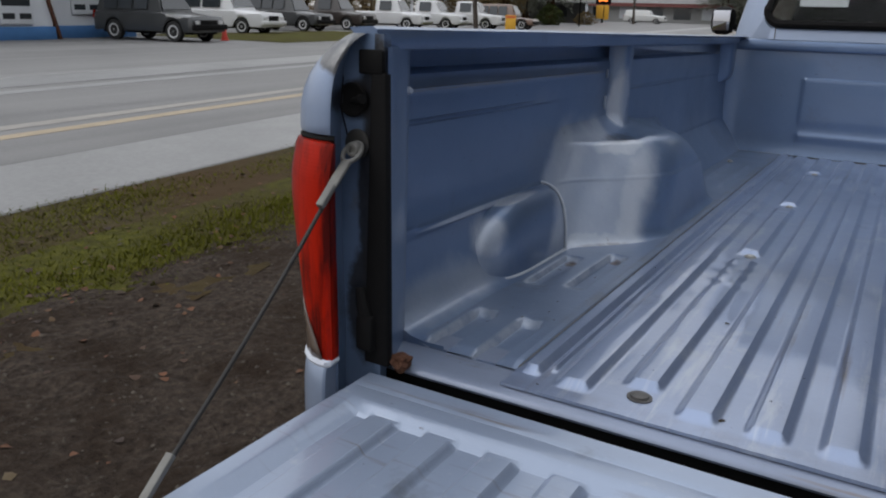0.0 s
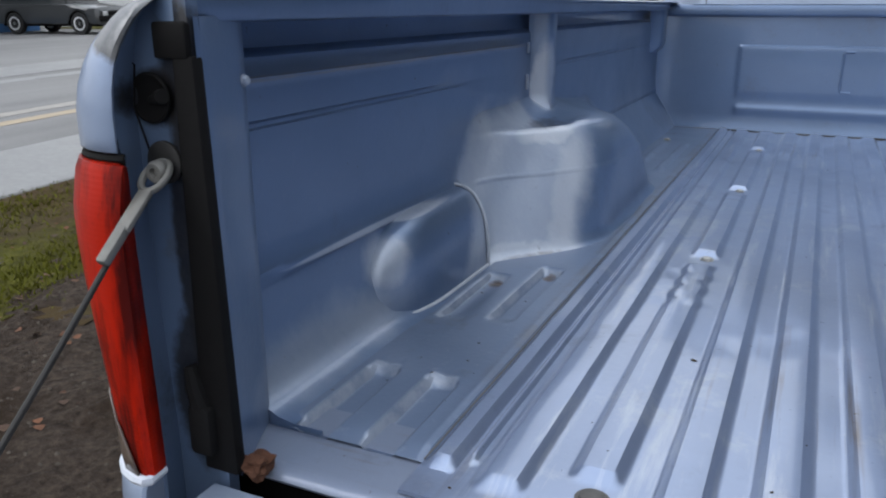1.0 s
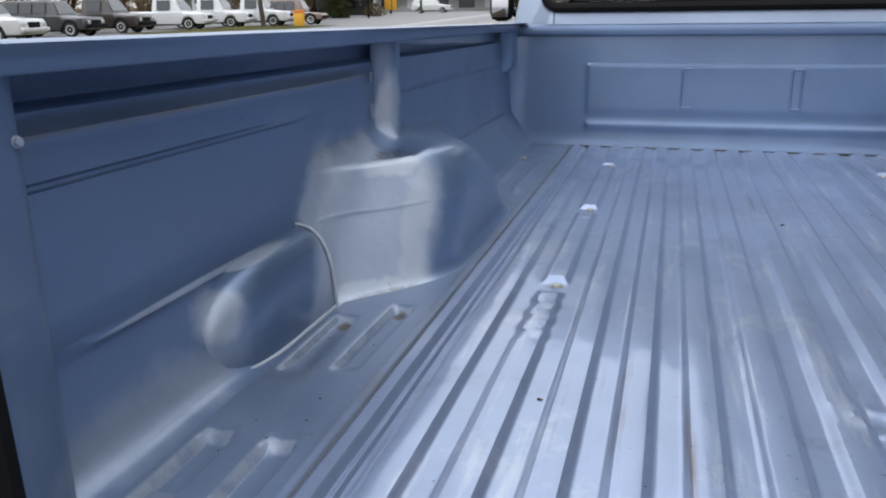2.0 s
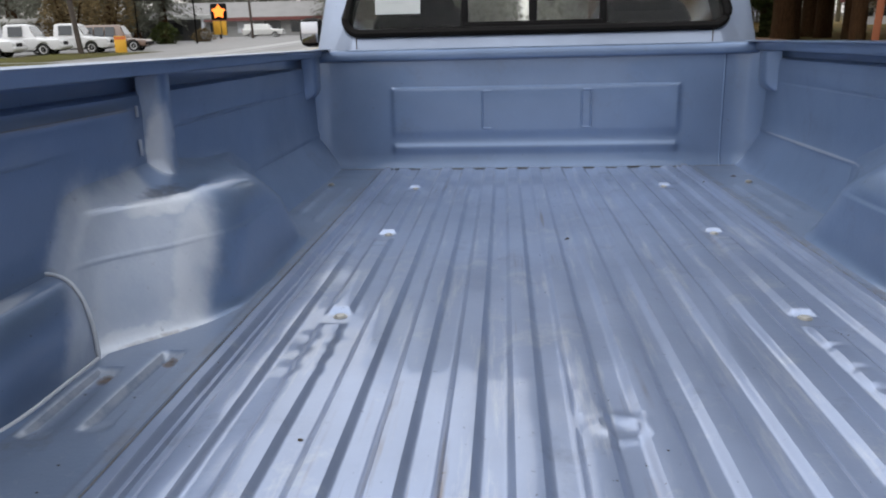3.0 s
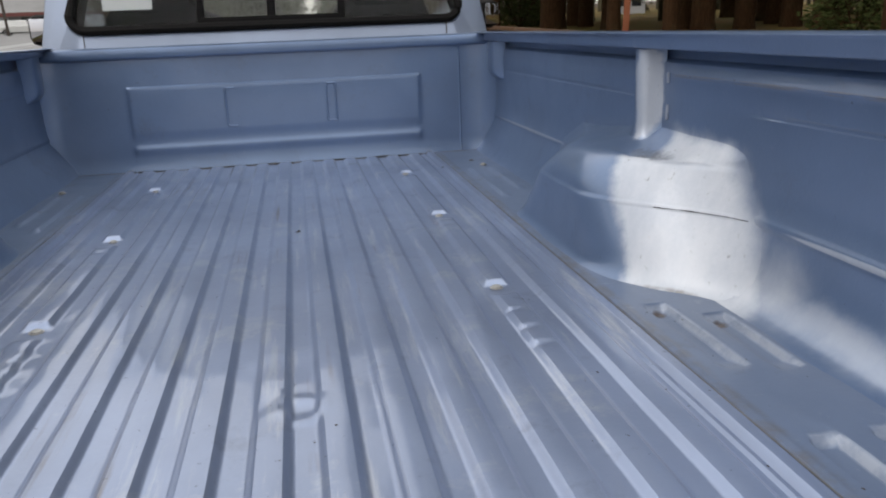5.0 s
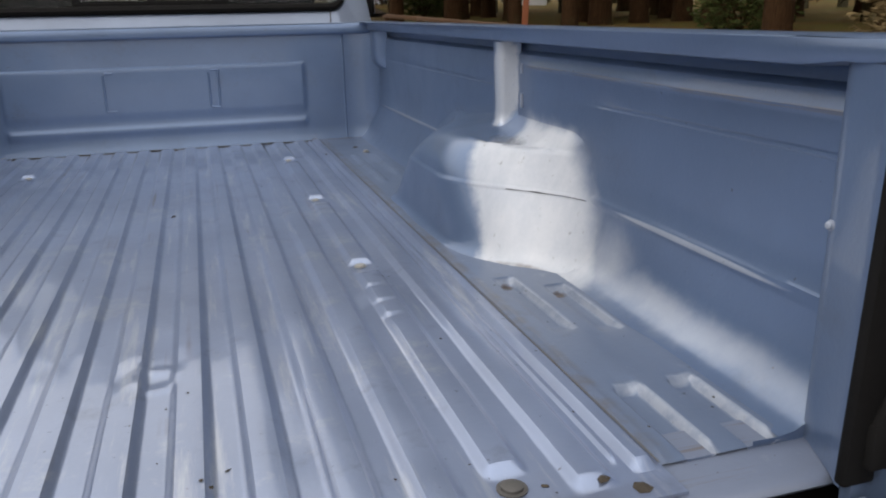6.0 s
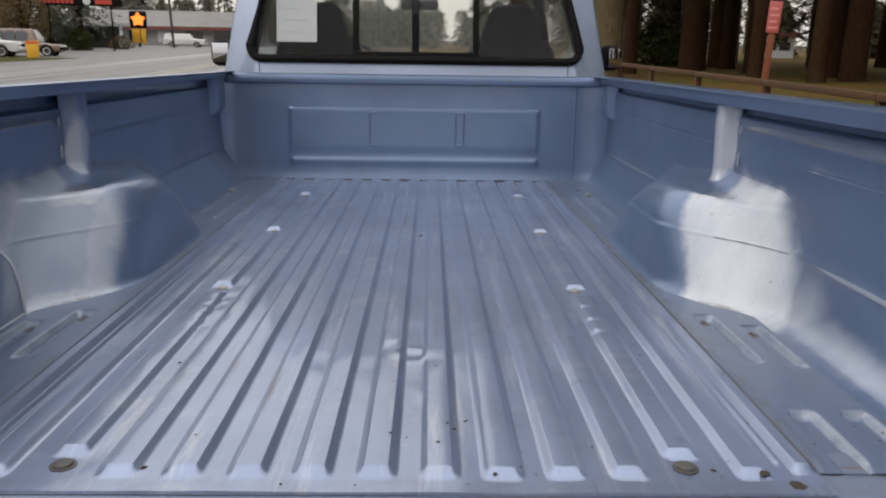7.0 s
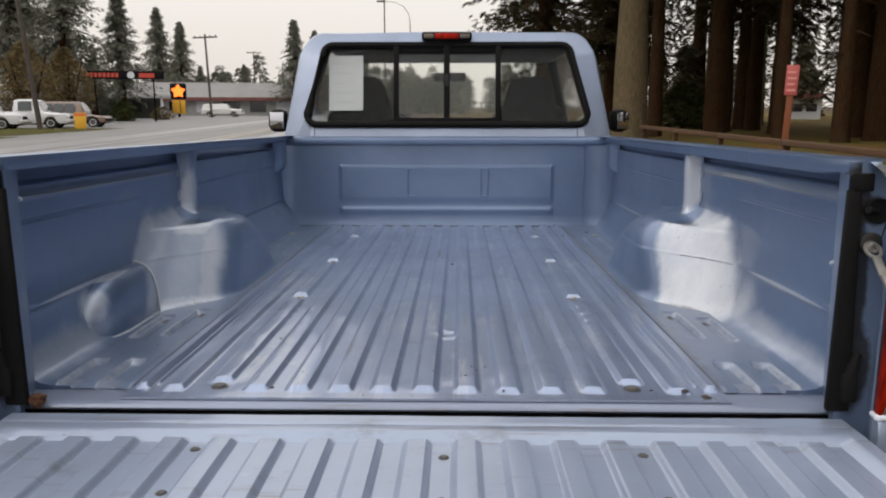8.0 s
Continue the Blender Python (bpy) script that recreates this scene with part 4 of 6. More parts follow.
# cables
for s in (-1, 1):
    cable = empty("tailgate_cable", None, "steel cable holding up the open tailgate")
    cable.parent = truck
    top, bot = Vector((s * 0.782, -0.012, 1.097)), Vector((s * 0.768, -0.392, 0.777))
    d = (bot - top).normalized()
    sag = [lerp(top, bot, k / 12) - Vector((0, 0, 0.012 * math.sin(math.pi * k / 12))) for k in range(13)]
    part("wire", tube_bm(sag[1:-1], 0.0027, 8), M_CABLE, cable, "dark twisted wire")
    frame_m = Matrix.Translation(top) @ d.to_track_quat("Y", "Z").to_matrix().to_4x4()
    eye = bmesh.new()
    ringpts = [(0.0125 * math.cos(a), 0.0125 * math.sin(a) * 1.35 + 0.005, 0) for a in (2 * math.pi * k / 20 for k in range(21))]
    add_tube(eye, ringpts, 0.0034, 8)
    add_box(eye, -0.0075, 0.0075, 0.021, 0.065, -0.003, 0.003, 0.0025)
    add_box(eye, -0.0058, 0.0058, 0.060, 0.098, -0.0045, 0.0045, 0.003)
    eye.transform(frame_m)
    part("end_fitting", eye, M_STEEL, cable, "flat galvanised cable end")
    eye = bmesh.new()
    add_box(eye, -0.0055, 0.0055, -0.062, -0.002, -0.004, 0.004, 0.0025)
    eye.transform(Matrix.Translation(bot) @ d.to_track_quat("Y", "Z").to_matrix().to_4x4())
    part("end_fitting", eye, M_STEEL, cable, "galvanised lower cable end")
    pin = part("pivot_bolt", lathe_bm([(0.007, 0), (0.007, 0.028), (0.0105, 0.029), (0.0105, 0.033), (0.0085, 0.036), (0.0045, 0.036), (0.0035, 0.032)], 18), M_STEEL, cable, "galvanised pivot bolt")
    pin.matrix_basis = pose(s * 0.782, 0.018, 1.097, 90, 0, 0)
    wash = part("washer", lathe_bm([(0.0195, 0), (0.0195, 0.003), (0.018, 0.004), (0.008, 0.004)], 22), M_CABLE, cable, "dark rusty washer")
    wash.matrix_basis = pose(s * 0.786, 0.003, 1.103, 90, 0, 0)

# ---- cab ----
CY = 2.70
cab = empty("cab", None, "light blue cab with a sliding rear window")
cab.parent = truck


def cab_back(x, z):
    return CY + 0.10 * sstep(1.25, 1.78, z) * (z - 1.25) / 0.53 + 0.06 * (max(0.0, abs(x) - 0.60) / 0.28) ** 2


def rounded_rect(x0, x1, z0, z1, xt, r, n=6):
    """Corner points of a window outline, narrower by xt on each side at its top."""
    pts = []
    for cx, cz, a0 in ((x1 - r, z0 + r, -90), (x1 - xt - r, z1 - r, 0), (x0 + xt + r, z1 - r, 90), (x0 + r, z0 + r, 180)):
        for k in range(n + 1):
            a = radians(a0 + 90 * k / n)
            pts.append((cx + r * math.cos(a), cz + r * math.sin(a)))
    return pts


def cab_outline(n):
    """The cab's rear silhouette, in step with the window's points."""
    out = []
    for x, z in rounded_rect(-0.885, 0.885, 0.90, 1.775, 0.0, 0.13, n):
        w = 0.905 - 0.150 * sstep(1.2, 1.775, z) ** 0.9 if z > 1.2 else 0.905
        out.append((x / 0.885 * w, z + 0.006 * (1 - (x / 0.8) ** 2) if z > 1.7 else z))
    return out


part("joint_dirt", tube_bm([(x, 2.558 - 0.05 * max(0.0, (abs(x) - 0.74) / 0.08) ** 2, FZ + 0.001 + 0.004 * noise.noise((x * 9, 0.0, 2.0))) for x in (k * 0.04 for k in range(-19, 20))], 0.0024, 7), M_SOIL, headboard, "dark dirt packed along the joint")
WIN = (-0.722, 0.722, 1.305, 1.708, 0.082, 0.055)
inner = rounded_rect(*WIN)
outer = cab_outline(6)
bm = bmesh.new()
loops = []
for f in (0.0, 0.06, 0.5, 0.9, 1.0):
    loops.append([bm.verts.new((lerp(a[0], b2[0], f), cab_back(lerp(a[0], b2[0], f), lerp(a[1], b2[1], f)) + (0.02 if f == 0 else 0.03 if f == 1.0 else 0.0), lerp(a[1], b2[1], f))) for a, b2 in zip(inner, outer)])
n = len(inner)
for a, b2 in zip(loops, loops[1:]):
    for k in range(n):
        bm.faces.new((a[k], a[(k + 1) % n], b2[(k + 1) % n], b2[k]))
part("rear_wall", bm, M_BODY, cab, "light blue rear wall of the cab", 40)
# short welded seams under the window corners
for x in (-0.682, 0.670):
    part("body_seam", tube_bm([(x, cab_back(x, z) - 0.0008, z) for z in (1.246, 1.27, 1.296)], 0.0022, 6), M_SEAM, cab, "dark short body seam")
# window surround
bm = bmesh.new()
add_tube(bm, [(x, cab_back(x, z) - 0.002, z) for x, z in inner + inner[:1]], 0.017, 8, False)
part("window_seal", bm, M_BLACK, cab, "black rubber window seal")
slider = empty("rear_window", None, "sliding rear window of four panes in black frames")
slider.parent = cab
for x0, x1 in ((-0.705, -0.262), (-0.258, -0.003), (0.003, 0.262), (0.266, 0.705)):
    bm = bmesh.new()
    q = [bm.verts.new((x * (1.0 if abs(x) < 0.5 else (1 - 0.11 * (z - 1.31) / 0.40)), cab_back(0, z) + 0.012, z)) for x, z in ((x0, 1.312), (x1, 1.312), (x1, 1.702), (x0, 1.702))]
    bm.faces.new(q)
    pane = part("pane", bm, M_GLASS if abs(x0) < 0.3 and abs(x1) < 0.3 else M_GLASSDARK, slider, "", 0)
    pane.modifiers.new("sheet", "SOLIDIFY").thickness = 0.004
    pane.visible_shadow = False
for x, w in ((-0.26, 0.014), (0.0, 0.016), (0.264, 0.014)):
    bm = box_bm(x - w, x + w, -0.012, 0.012, -0.205, 0.205, 0.004)
    bm.transform(Matrix.Translation((0, CY + 0.045, 1.507)) @ Matrix.Rotation(radians(-9.0), 4, "X"))
    part("window_bar", bm, M_BLACK, slider)
bm = box_bm(-0.26, 0.26, -0.010, 0.010, -0.012, 0.012, 0.003)
bm.transform(Matrix.Translation((0, CY + 0.012, 1.327)))
part("window_bar", bm, M_BLACK, slider)
bm = box_bm(-0.26, 0.26, -0.010, 0.010, -0.018, 0.018, 0.003)
bm.transform(Matrix.Translation((0, CY + 0.085, 1.682)))
part("window_bar", bm, M_BLACK, slider)
bm = box_bm(-0.012, 0.012, -0.012, 0.0, -0.03, 0.03, 0.003)
bm.transform(Matrix.Translation((0, CY + 0.035, 1.53)))
part("window_latch", bm, M_TRIM, slider)
# roof, pillars, doors, bonnet
roof = [[(x, y, 1.778 - 0.05 * (abs(x) / 0.70) ** 4 + 0.016 * math.sin(math.pi * (y - 2.82) / 1.2)) for x in (-0.70, -0.67, -0.6, -0.4, 0, 0.4, 0.6, 0.67, 0.70)] for y in (2.80, 2.83, 2.9, 3.2, 3.6, 3.95, 4.02)]
surface("roof", roof, M_BODY, cab, "light blue roof", 50, 0.02)
for s in (-1, 1):
    bm = bmesh.new()
    add_box(bm, s * 0.83 - 0.05, s * 0.83 + 0.05, 2.78, 4.3, 0.48, 1.25, 0.03)
    door = part("door", bm, M_BODY, cab, "light blue cab door")
    part("door_handle", box_bm(s * 0.882 - 0.012, s * 0.882 + 0.012, 2.95, 3.11, 1.12, 1.15, 0.006), M_BLACK, door)
    bm = bmesh.new()
    add_tube(bm, [(s * 0.84, 4.45, 1.25), (s * 0.68, 3.98, 1.73)], 0.035, 8)
    add_tube(bm, [(s * 0.835, 2.83, 1.22), (s * 0.665, 2.90, 1.72)], 0.035, 8)
    add_tube(bm, [(s * 0.655, 2.87, 1.735), (s * 0.655, 3.98, 1.745)], 0.028, 8)
    part("window_pillar", bm, M_TRIM, cab)
    bm = bmesh.new()
    quarter = [[(s * (x + dx), y, z) for x, y, z in ((0.835, 2.83, 1.22), (0.835, 3.16, 1.22), (0.665, 3.10, 1.72), (0.665, 2.88, 1.72))] for dx in (-0.02, 0.0)]
    ring = [[bm.verts.new(p) for p in row] for row in quarter]
    bm.faces.new(ring[0])
    bm.faces.new(ring[1][::-1])
    for k in range(4):
        bm.faces.new((ring[0][k], ring[1][k], ring[1][(k + 1) % 4], ring[0][(k + 1) % 4]))
    part("quarter_trim", bm, M_TRIM, cab, "dark trim behind the side window", 0)
    bm = bmesh.new()
    q = [bm.verts.new(p) for p in ((s * 0.845, 2.86, 1.25), (s * 0.845, 4.42, 1.25), (s * 0.68, 3.97, 1.72), (s * 0.67, 2.90, 1.72))]
    bm.faces.new(q)
    sw = part("side_window", bm, M_SIDEGLASS, cab, "", 0)
    sw.modifiers.new("sheet", "SOLIDIFY").thickness = 0.004
    mirror = empty("side_mirror", None, "black door mirror with a bright glass")
    mirror.parent = truck
    if s > 0:
        mirror.matrix_basis = Matrix.Translation((1.0, 3.75, 0)) @ Matrix.Rotation(radians(24), 4, "Z") @ Matrix.Translation((-1.0, -3.75, 0))
    part("mirror_shell", box_bm(s * 1.105 - 0.062, s * 1.105 + 0.062, 3.70, 3.80, 1.255, 1.40, 0.04), M_BLACK, mirror)
    part("mirror_glass", box_bm(s * 1.105 - 0.044, s * 1.105 + 0.044, 3.696, 3.7015, 1.275, 1.380, 0.002), M_MIRROR, mirror)
    part("mirror_arm", tube_bm([(s * 1.05, 3.76, 1.30), (s * 0.94, 3.80, 1.24)], 0.018, 8), M_BLACK, mirror)
bm = bmesh.new()
q = [bm.verts.new(p) for p in ((-0.84, 4.47, 1.24), (0.84, 4.47, 1.24), (0.69, 4.00, 1.74), (-0.69, 4.00, 1.74))]
bm.faces.new(q)
ws = part("windscreen", bm, M_GLASS, cab, "", 0)
ws.modifiers.new("sheet", "SOLIDIFY").thickness = 0.005
bm = bmesh.new()
add_box(bm, -0.86, 0.86, 4.25, 5.75, 0.55, 1.16, 0.06)
part("bonnet", bm, M_BODY, truck, "light blue bonnet and wings")
part("front_bumper", box_bm(-0.92, 0.92, 5.75, 5.90, 0.45, 0.66, 0.03), M_STEEL, truck)
part("grille", box_bm(-0.7, 0.7, 5.74, 5.78, 0.70, 1.05, 0.02), M_DARK, truck)
bm = bmesh.new()
add_box(bm, -0.82, 0.82, 2.85, 4.4, 0.62, 0.70)
part("cab_floor", bm, M_TRIM, cab)
part("headliner", box_bm(-0.66, 0.66, 2.86, 3.97, 1.705, 1.74, 0.012), M_TRIM, cab, "dark roof lining")
part("dashboard", box_bm(-0.82, 0.82, 4.15, 4.45, 0.95, 1.22, 0.05), M_TRIM, cab, "dark dashboard")
for x in (-0.46, 0.45):
    bm = bmesh.new()
    for v in add_box(bm, x - 0.25, x + 0.25, 2.94, 3.10, 0.75, 1.42, 0.075):
        v.co.x = x + (v.co.x - x) * (1 - 0.25 * sstep(1.2, 1.42, v.co.z))
    for v in add_box(bm, x - 0.165, x + 0.165, 2.95, 3.06, 1.30, 1.56, 0.05):
        v.co.x = x + (v.co.x - x) * (1 - 0.42 * sstep(1.40, 1.575, v.co.z))
    add_box(bm, x - 0.25, x + 0.25, 3.0, 3.5, 0.68, 0.88, 0.05)
    part("seat", bm, M_SEAT, cab, "dark cloth seat with a headrest")
part("steering_wheel", tube_bm([(-0.41 + 0.19 * math.cos(a), 3.95 + 0.06 * math.sin(a), 1.22 + 0.17 * math.sin(a)) for a in (2 * math.pi * k / 20 for k in range(21))], 0.014, 8), M_TRIM, cab)
part("inside_mirror", box_bm(-0.11, 0.11, 3.98, 4.01, 1.585, 1.645, 0.015), M_TRIM, cab, "inside rear-view mirror")
# centre brake lamp
brk = part("brake_lamp", box_bm(-0.128, 0.128, CY + 0.045, CY + 0.13, 1.728, 1.772, 0.012), M_BLACK, cab, "black high-level brake lamp housing")
part("brake_lens", box_bm(-0.062, 0.062, CY + 0.040, CY + 0.06, 1.736, 1.764, 0.006), M_RED, brk, "red brake lens")
part("cargo_lens", box_bm(0.066, 0.118, CY + 0.041, CY + 0.06, 1.738, 1.762, 0.006), M_CLEARLENS, brk, "clear cargo lens")
part("cargo_lens", box_bm(-0.118, -0.066, CY + 0.041, CY + 0.06, 1.738, 1.762, 0.006), M_CLEARLENS, brk, "clear cargo lens")
# paper notice inside the glass
bm = bmesh.new()
add_box(bm, -0.088, 0.088, 0, 0.0015, -0.142, 0.142)
paper = part("paper_notice", bm, M_PAPER, None, "", 0)
tagged(paper, "white printed paper notice taped inside the rear window", "notice")
paper.matrix_basis = RAKE @ pose(-0.522, CY + 0.070, 1.516, -9, 0, 0)
for k in range(5):
    line = part("text_bar", box_bm(-0.06, 0.05 - 0.02 * (k % 3), -0.001, 0.0003, 0.098 - 0.05 * k, 0.102 - 0.05 * k), plain("faint_print", (0.55, 0.56, 0.57), 0.8, 0, 0.05, 20, 0) if k == 0 else bpy.data.materials["faint_print"], paper, "", 0)

# chassis, wheels
part("chassis", box_bm(-0.45, 0.45, 0.0, 5.6, 0.44, 0.60, 0.02), M_DARK, truck)
for x, y in ((-0.83, 1.17), (0.83, 1.17), (-0.83, 5.0), (0.83, 5.0)):
    # wheels stand on level ground under the raked body
    drop = 0.36 + math.sin(radians(1.2)) * y
    wheel = part("wheel", lathe_bm([(0.20, -0.11), (0.34, -0.11), (0.36, -0.08), (0.36, 0.08), (0.34, 0.11), (0.20, 0.11)], 28), M_TYRE, truck, "black truck tyre on a steel wheel")
    wheel.matrix_basis = pose(x, y, drop, 0, 90, 0)
    rim = part("rim", lathe_bm([(0.20, -0.10), (0.205, -0.09), (0.205, 0.09), (0.20, 0.10), (0.12, 0.07), (0.06, 0.075)], 24), M_RIM, wheel, "steel rim")

# ---- ground: one sheet, with the gravel yard, the verge and the road laid on it ----
def ground_mat(name, dark, light, scale, rough, relief, dist, third=None):
    m, t, b = nodes_of(name)
    n = noise_node(t, scale, 9, 0.7)
    n2 = noise_node(t, scale * 0.06, 5, 0.6)
    col = mixc(t, ramp(t, n.outputs["Fac"], [(0.3, grey(0)), (0.72, grey(1))]), dark, light)
    if third:
        col = mixc(t, ramp(t, n2.outputs["Fac"], [(0.45, grey(0)), (0.62, grey(0.8))]), col, third)
    t.links.new(col, b.inputs["Base Color"])
    r = t.nodes.new("ShaderNodeMapRange")
    r.inputs["To Min"].default_value, r.inputs["To Max"].default_value = rough - 0.12, rough + 0.15
    t.links.new(n2.outputs["Fac"], r.inputs["Value"])
    t.links.new(r.outputs["Result"], b.inputs["Roughness"])
    b.inputs["Specular IOR Level"].default_value = 0.5 if rough < 0.6 else 0.12
    bump(t, b, n.outputs["Fac"], relief, dist)
    return m


M_DIRT = ground_mat("damp_gravel", (0.018, 0.0125, 0.009), (0.115, 0.087, 0.066), 34, 0.85, 1.0, 0.05, (0.030, 0.018, 0.010))
M_GRASSG = ground_mat("mossy_verge", (0.024, 0.017, 0.007), (0.070, 0.056, 0.019), 9, 0.9, 0.8, 0.03, (0.055, 0.033, 0.016))
def road_mat():
    """Wet asphalt: fine grain, long tonal bands of wheel tracks and drying wet along the road."""
    m, t, b = nodes_of("wet_asphalt")
    grain = noise_node(t, 34, 9, 0.7)
    bands = noise_node(t, 1.0, 5, 0.6, (1.1, 0.03, 1.0))
    next(n for n in t.nodes if n.type == "MAPPING").inputs["Rotation"].default_value = (0, 0, radians(-4.9))
    damp = noise_node(t, 0.35, 5, 0.6)
    col = mixc(t, ramp(t, grain.outputs["Fac"], [(0.3, grey(0)), (0.72, grey(1))]), (0.098, 0.095, 0.093), (0.165, 0.160, 0.156))
    col = mixc(t, ramp(t, bands.outputs["Fac"], [(0.38, grey(0)), (0.66, grey(0.75))]), col, (0.235, 0.229, 0.222))
    col = mixc(t, ramp(t, damp.outputs["Fac"], [(0.5, grey(0)), (0.7, grey(0.35))]), col, (0.09, 0.088, 0.086))
    t.links.new(col, b.inputs["Base Color"])
    r = t.nodes.new("ShaderNodeMapRange")
    r.inputs["To Min"].default_value, r.inputs["To Max"].default_value = 0.42, 0.75
    b.inputs["Specular IOR Level"].default_value = 0.3
    t.links.new(bands.outputs["Fac"], r.inputs["Value"])
    t.links.new(r.outputs["Result"], b.inputs["Roughness"])
    bump(t, b, grain.outputs["Fac"], 0.35, 0.004)
    return m


M_ROAD = road_mat()
M_SHOULDER = ground_mat("pale_wet_shoulder", (0.15, 0.148, 0.145), (0.23, 0.227, 0.222), 20, 0.4, 0.3, 0.004)
M_LITTER = ground_mat("needle_litter", (0.036, 0.022, 0.010), (0.105, 0.056, 0.022), 9, 0.95, 0.6, 0.03, (0.042, 0.056, 0.012))
M_YELLOW = plain("worn_yellow_line", (0.34, 0.265, 0.165), 0.5, 0, 0.35, 8, 0)
M_FAINT = plain("faint_worn_line", (0.26, 0.24, 0.21), 0.5, 0, 0.35, 5, 0)
M_WHITE = plain("worn_white_line", (0.22, 0.22, 0.215), 0.5, 0, 0.3, 8, 0)

ground = mesh_ob("ground", *grid_mesh([[(x, y, 0.0) for x in (-1500, -300, -60, 0, 60, 300, 1500)] for y in (-1500, -300, -60, 0, 60, 300, 1500)]), M_DIRT, 0)
tagged(ground, "damp dark gravel ground of the yard", "ground", kind="structure")


def road_x(off, y):
    """The road runs slightly away to the left."""
    return off - 0.085 * y


def strip(name, x0, x1, z, material, label, category, y0=-120.0, y1=420.0, step=12.0, ragged=0.0, kind="structure", mid=1):
    rows, y = [], y0
    while y <= y1 + 1e-6:
        j = ragged * (noise.noise((y * 0.7, x0, 0)) + 0.6 * noise.noise((y * 2.3, x1, 3)))
        xs = [lerp(road_x(x0, y), road_x(x1, y) + j, k / mid) for k in range(mid + 1)]
        rows.append([(x, y, z) for x in xs])
        y += step
    ob = mesh_ob(name, *grid_mesh(rows), material, 0)
    return tagged(ob, label, category, kind=kind)


strip("road", -70.0, -4.65, 0.008, M_ROAD, "wet grey asphalt road and forecourt", "road")
strip("shoulder_near", -6.0, -4.68, 0.012, M_SHOULDER, "pale wet shoulder of the road", "road")
strip("shoulder_far", -12.6, -11.2, 0.012, M_SHOULDER, "pale wet strip along the far side of the road", "road")
strip("centre_line", -7.32, -7.10, 0.0115, M_YELLOW, "worn yellow centre line", "road marking")
strip("centre_line", -7.85, -7.60, 0.0115, M_FAINT, "worn yellow centre line", "road marking")
strip("edge_line", -10.75, -10.40, 0.0115, M_WHITE, "worn white edge line", "road marking")
strip("verge", -4.70, -2.75, 0.006, M_GRASSG, "mossy grass verge with fallen leaves", "verge", -20, 40, 0.2, 0.22)
strip("moss_band", -3.85, -2.95, 0.010, ground_mat("yellow_green_moss", (0.024, 0.022, 0.005), (0.096, 0.094, 0.010), 11, 0.9, 0.9, 0.03, (0.045, 0.034, 0.014)), "yellow-green moss band on the verge", "verge", -20, 40, 0.15, 0.20)
strip("forest_floor", 6.2, 140.0, 0.006, M_LITTER, "brown needle litter under the trees", "forest floor", -60, 260, 8, 1.5)
for x0, x1, y0, y1 in ((-27, -19.2, 20.6, 33), (-27, -20.5, 34, 47)):
    rows = [[(lerp(x0, x1, i / 6) + 0.4 * noise.noise((j, i, 5)), lerp(y0, y1, j / 6) + 0.5 * noise.noise((i, j, 9)), 0.02 + (0.05 if 0 < i < 6 and 0 < j < 6 else 0.0)) for i in range(7)] for j in range(7)]
    tagged(mesh_ob("grass_island", *grid_mesh(rows), bpy.data.materials["yellow_green_moss"]), "yellow-green grass island beside the parked cars", "grass", kind="structure")
rows = [[(7.6 + 8 * i + 1.5 * noise.noise((i, j, 1)), -30 + 8 * j, 0.02) for i in range(12)] for j in range(22)]
tagged(mesh_ob("lawn", *grid_mesh(rows), ground_mat("lawn_green", (0.055, 0.040, 0.012), (0.125, 0.105, 0.022), 5, 0.9, 0.5, 0.03, (0.14, 0.066, 0.022))), "patchy green lawn among the trees", "grass", kind="structure")

# ---- loose stuff near the truck ----
rng = random.Random(4)
M_STONE = plain("wet_stones", (0.095, 0.078, 0.062), 0.6, 0, 0.5, 40, 0.2, source="Object")
M_BLADE = plain("grass_blades", (0.115, 0.118, 0.010), 0.8, 0, 0.5, 3, 0)



for m in (M_BLADE, M_STONE):
    next(n for n in m.node_tree.nodes if n.type == "BSDF_PRINCIPLED").inputs["Specular IOR Level"].default_value = 0.12


def yard_height(x, y):
    h = 0.022 * noise.fractal((x * 3.0, y * 3.0, 0.0), 0.9, 2.1, 6) + 0.014 * noise.noise((x * 15, y * 15, 5)) + 0.006 * noise.noise((x * 43, y * 43, 9))
    edge = min(1.0, (x + 3.55) / 0.5, (-0.70 - x) / 0.3, (y + 2.0) / 0.4, (7.0 - y) / 0.6)
    return max(-0.002, (0.016 + h) * max(0.0, edge))


def scatter_stones(n):
    v, f = [], []
    for _ in range(n):
        x, y = rng.uniform(-3.6, -0.9), rng.uniform(-1.5, 4.5)
        r = 0.002 + 0.010 * rng.random() ** 5
        b0 = len(v)
        a0 = rng.random() * 6.28
        for k in range(5):
            q = r * rng.uniform(0.7, 1.2)
            v.append((x + q * math.cos(a0 + 1.257 * k), y + q * math.sin(a0 + 1.257 * k), yard_height(x, y) - 0.002))
        v.append((x, y, yard_height(x, y) + r * rng.uniform(0.4, 0.8)))
        f += [(b0 + k, b0 + (k + 1) % 5, b0 + 5) for k in range(5)]
    return v, f


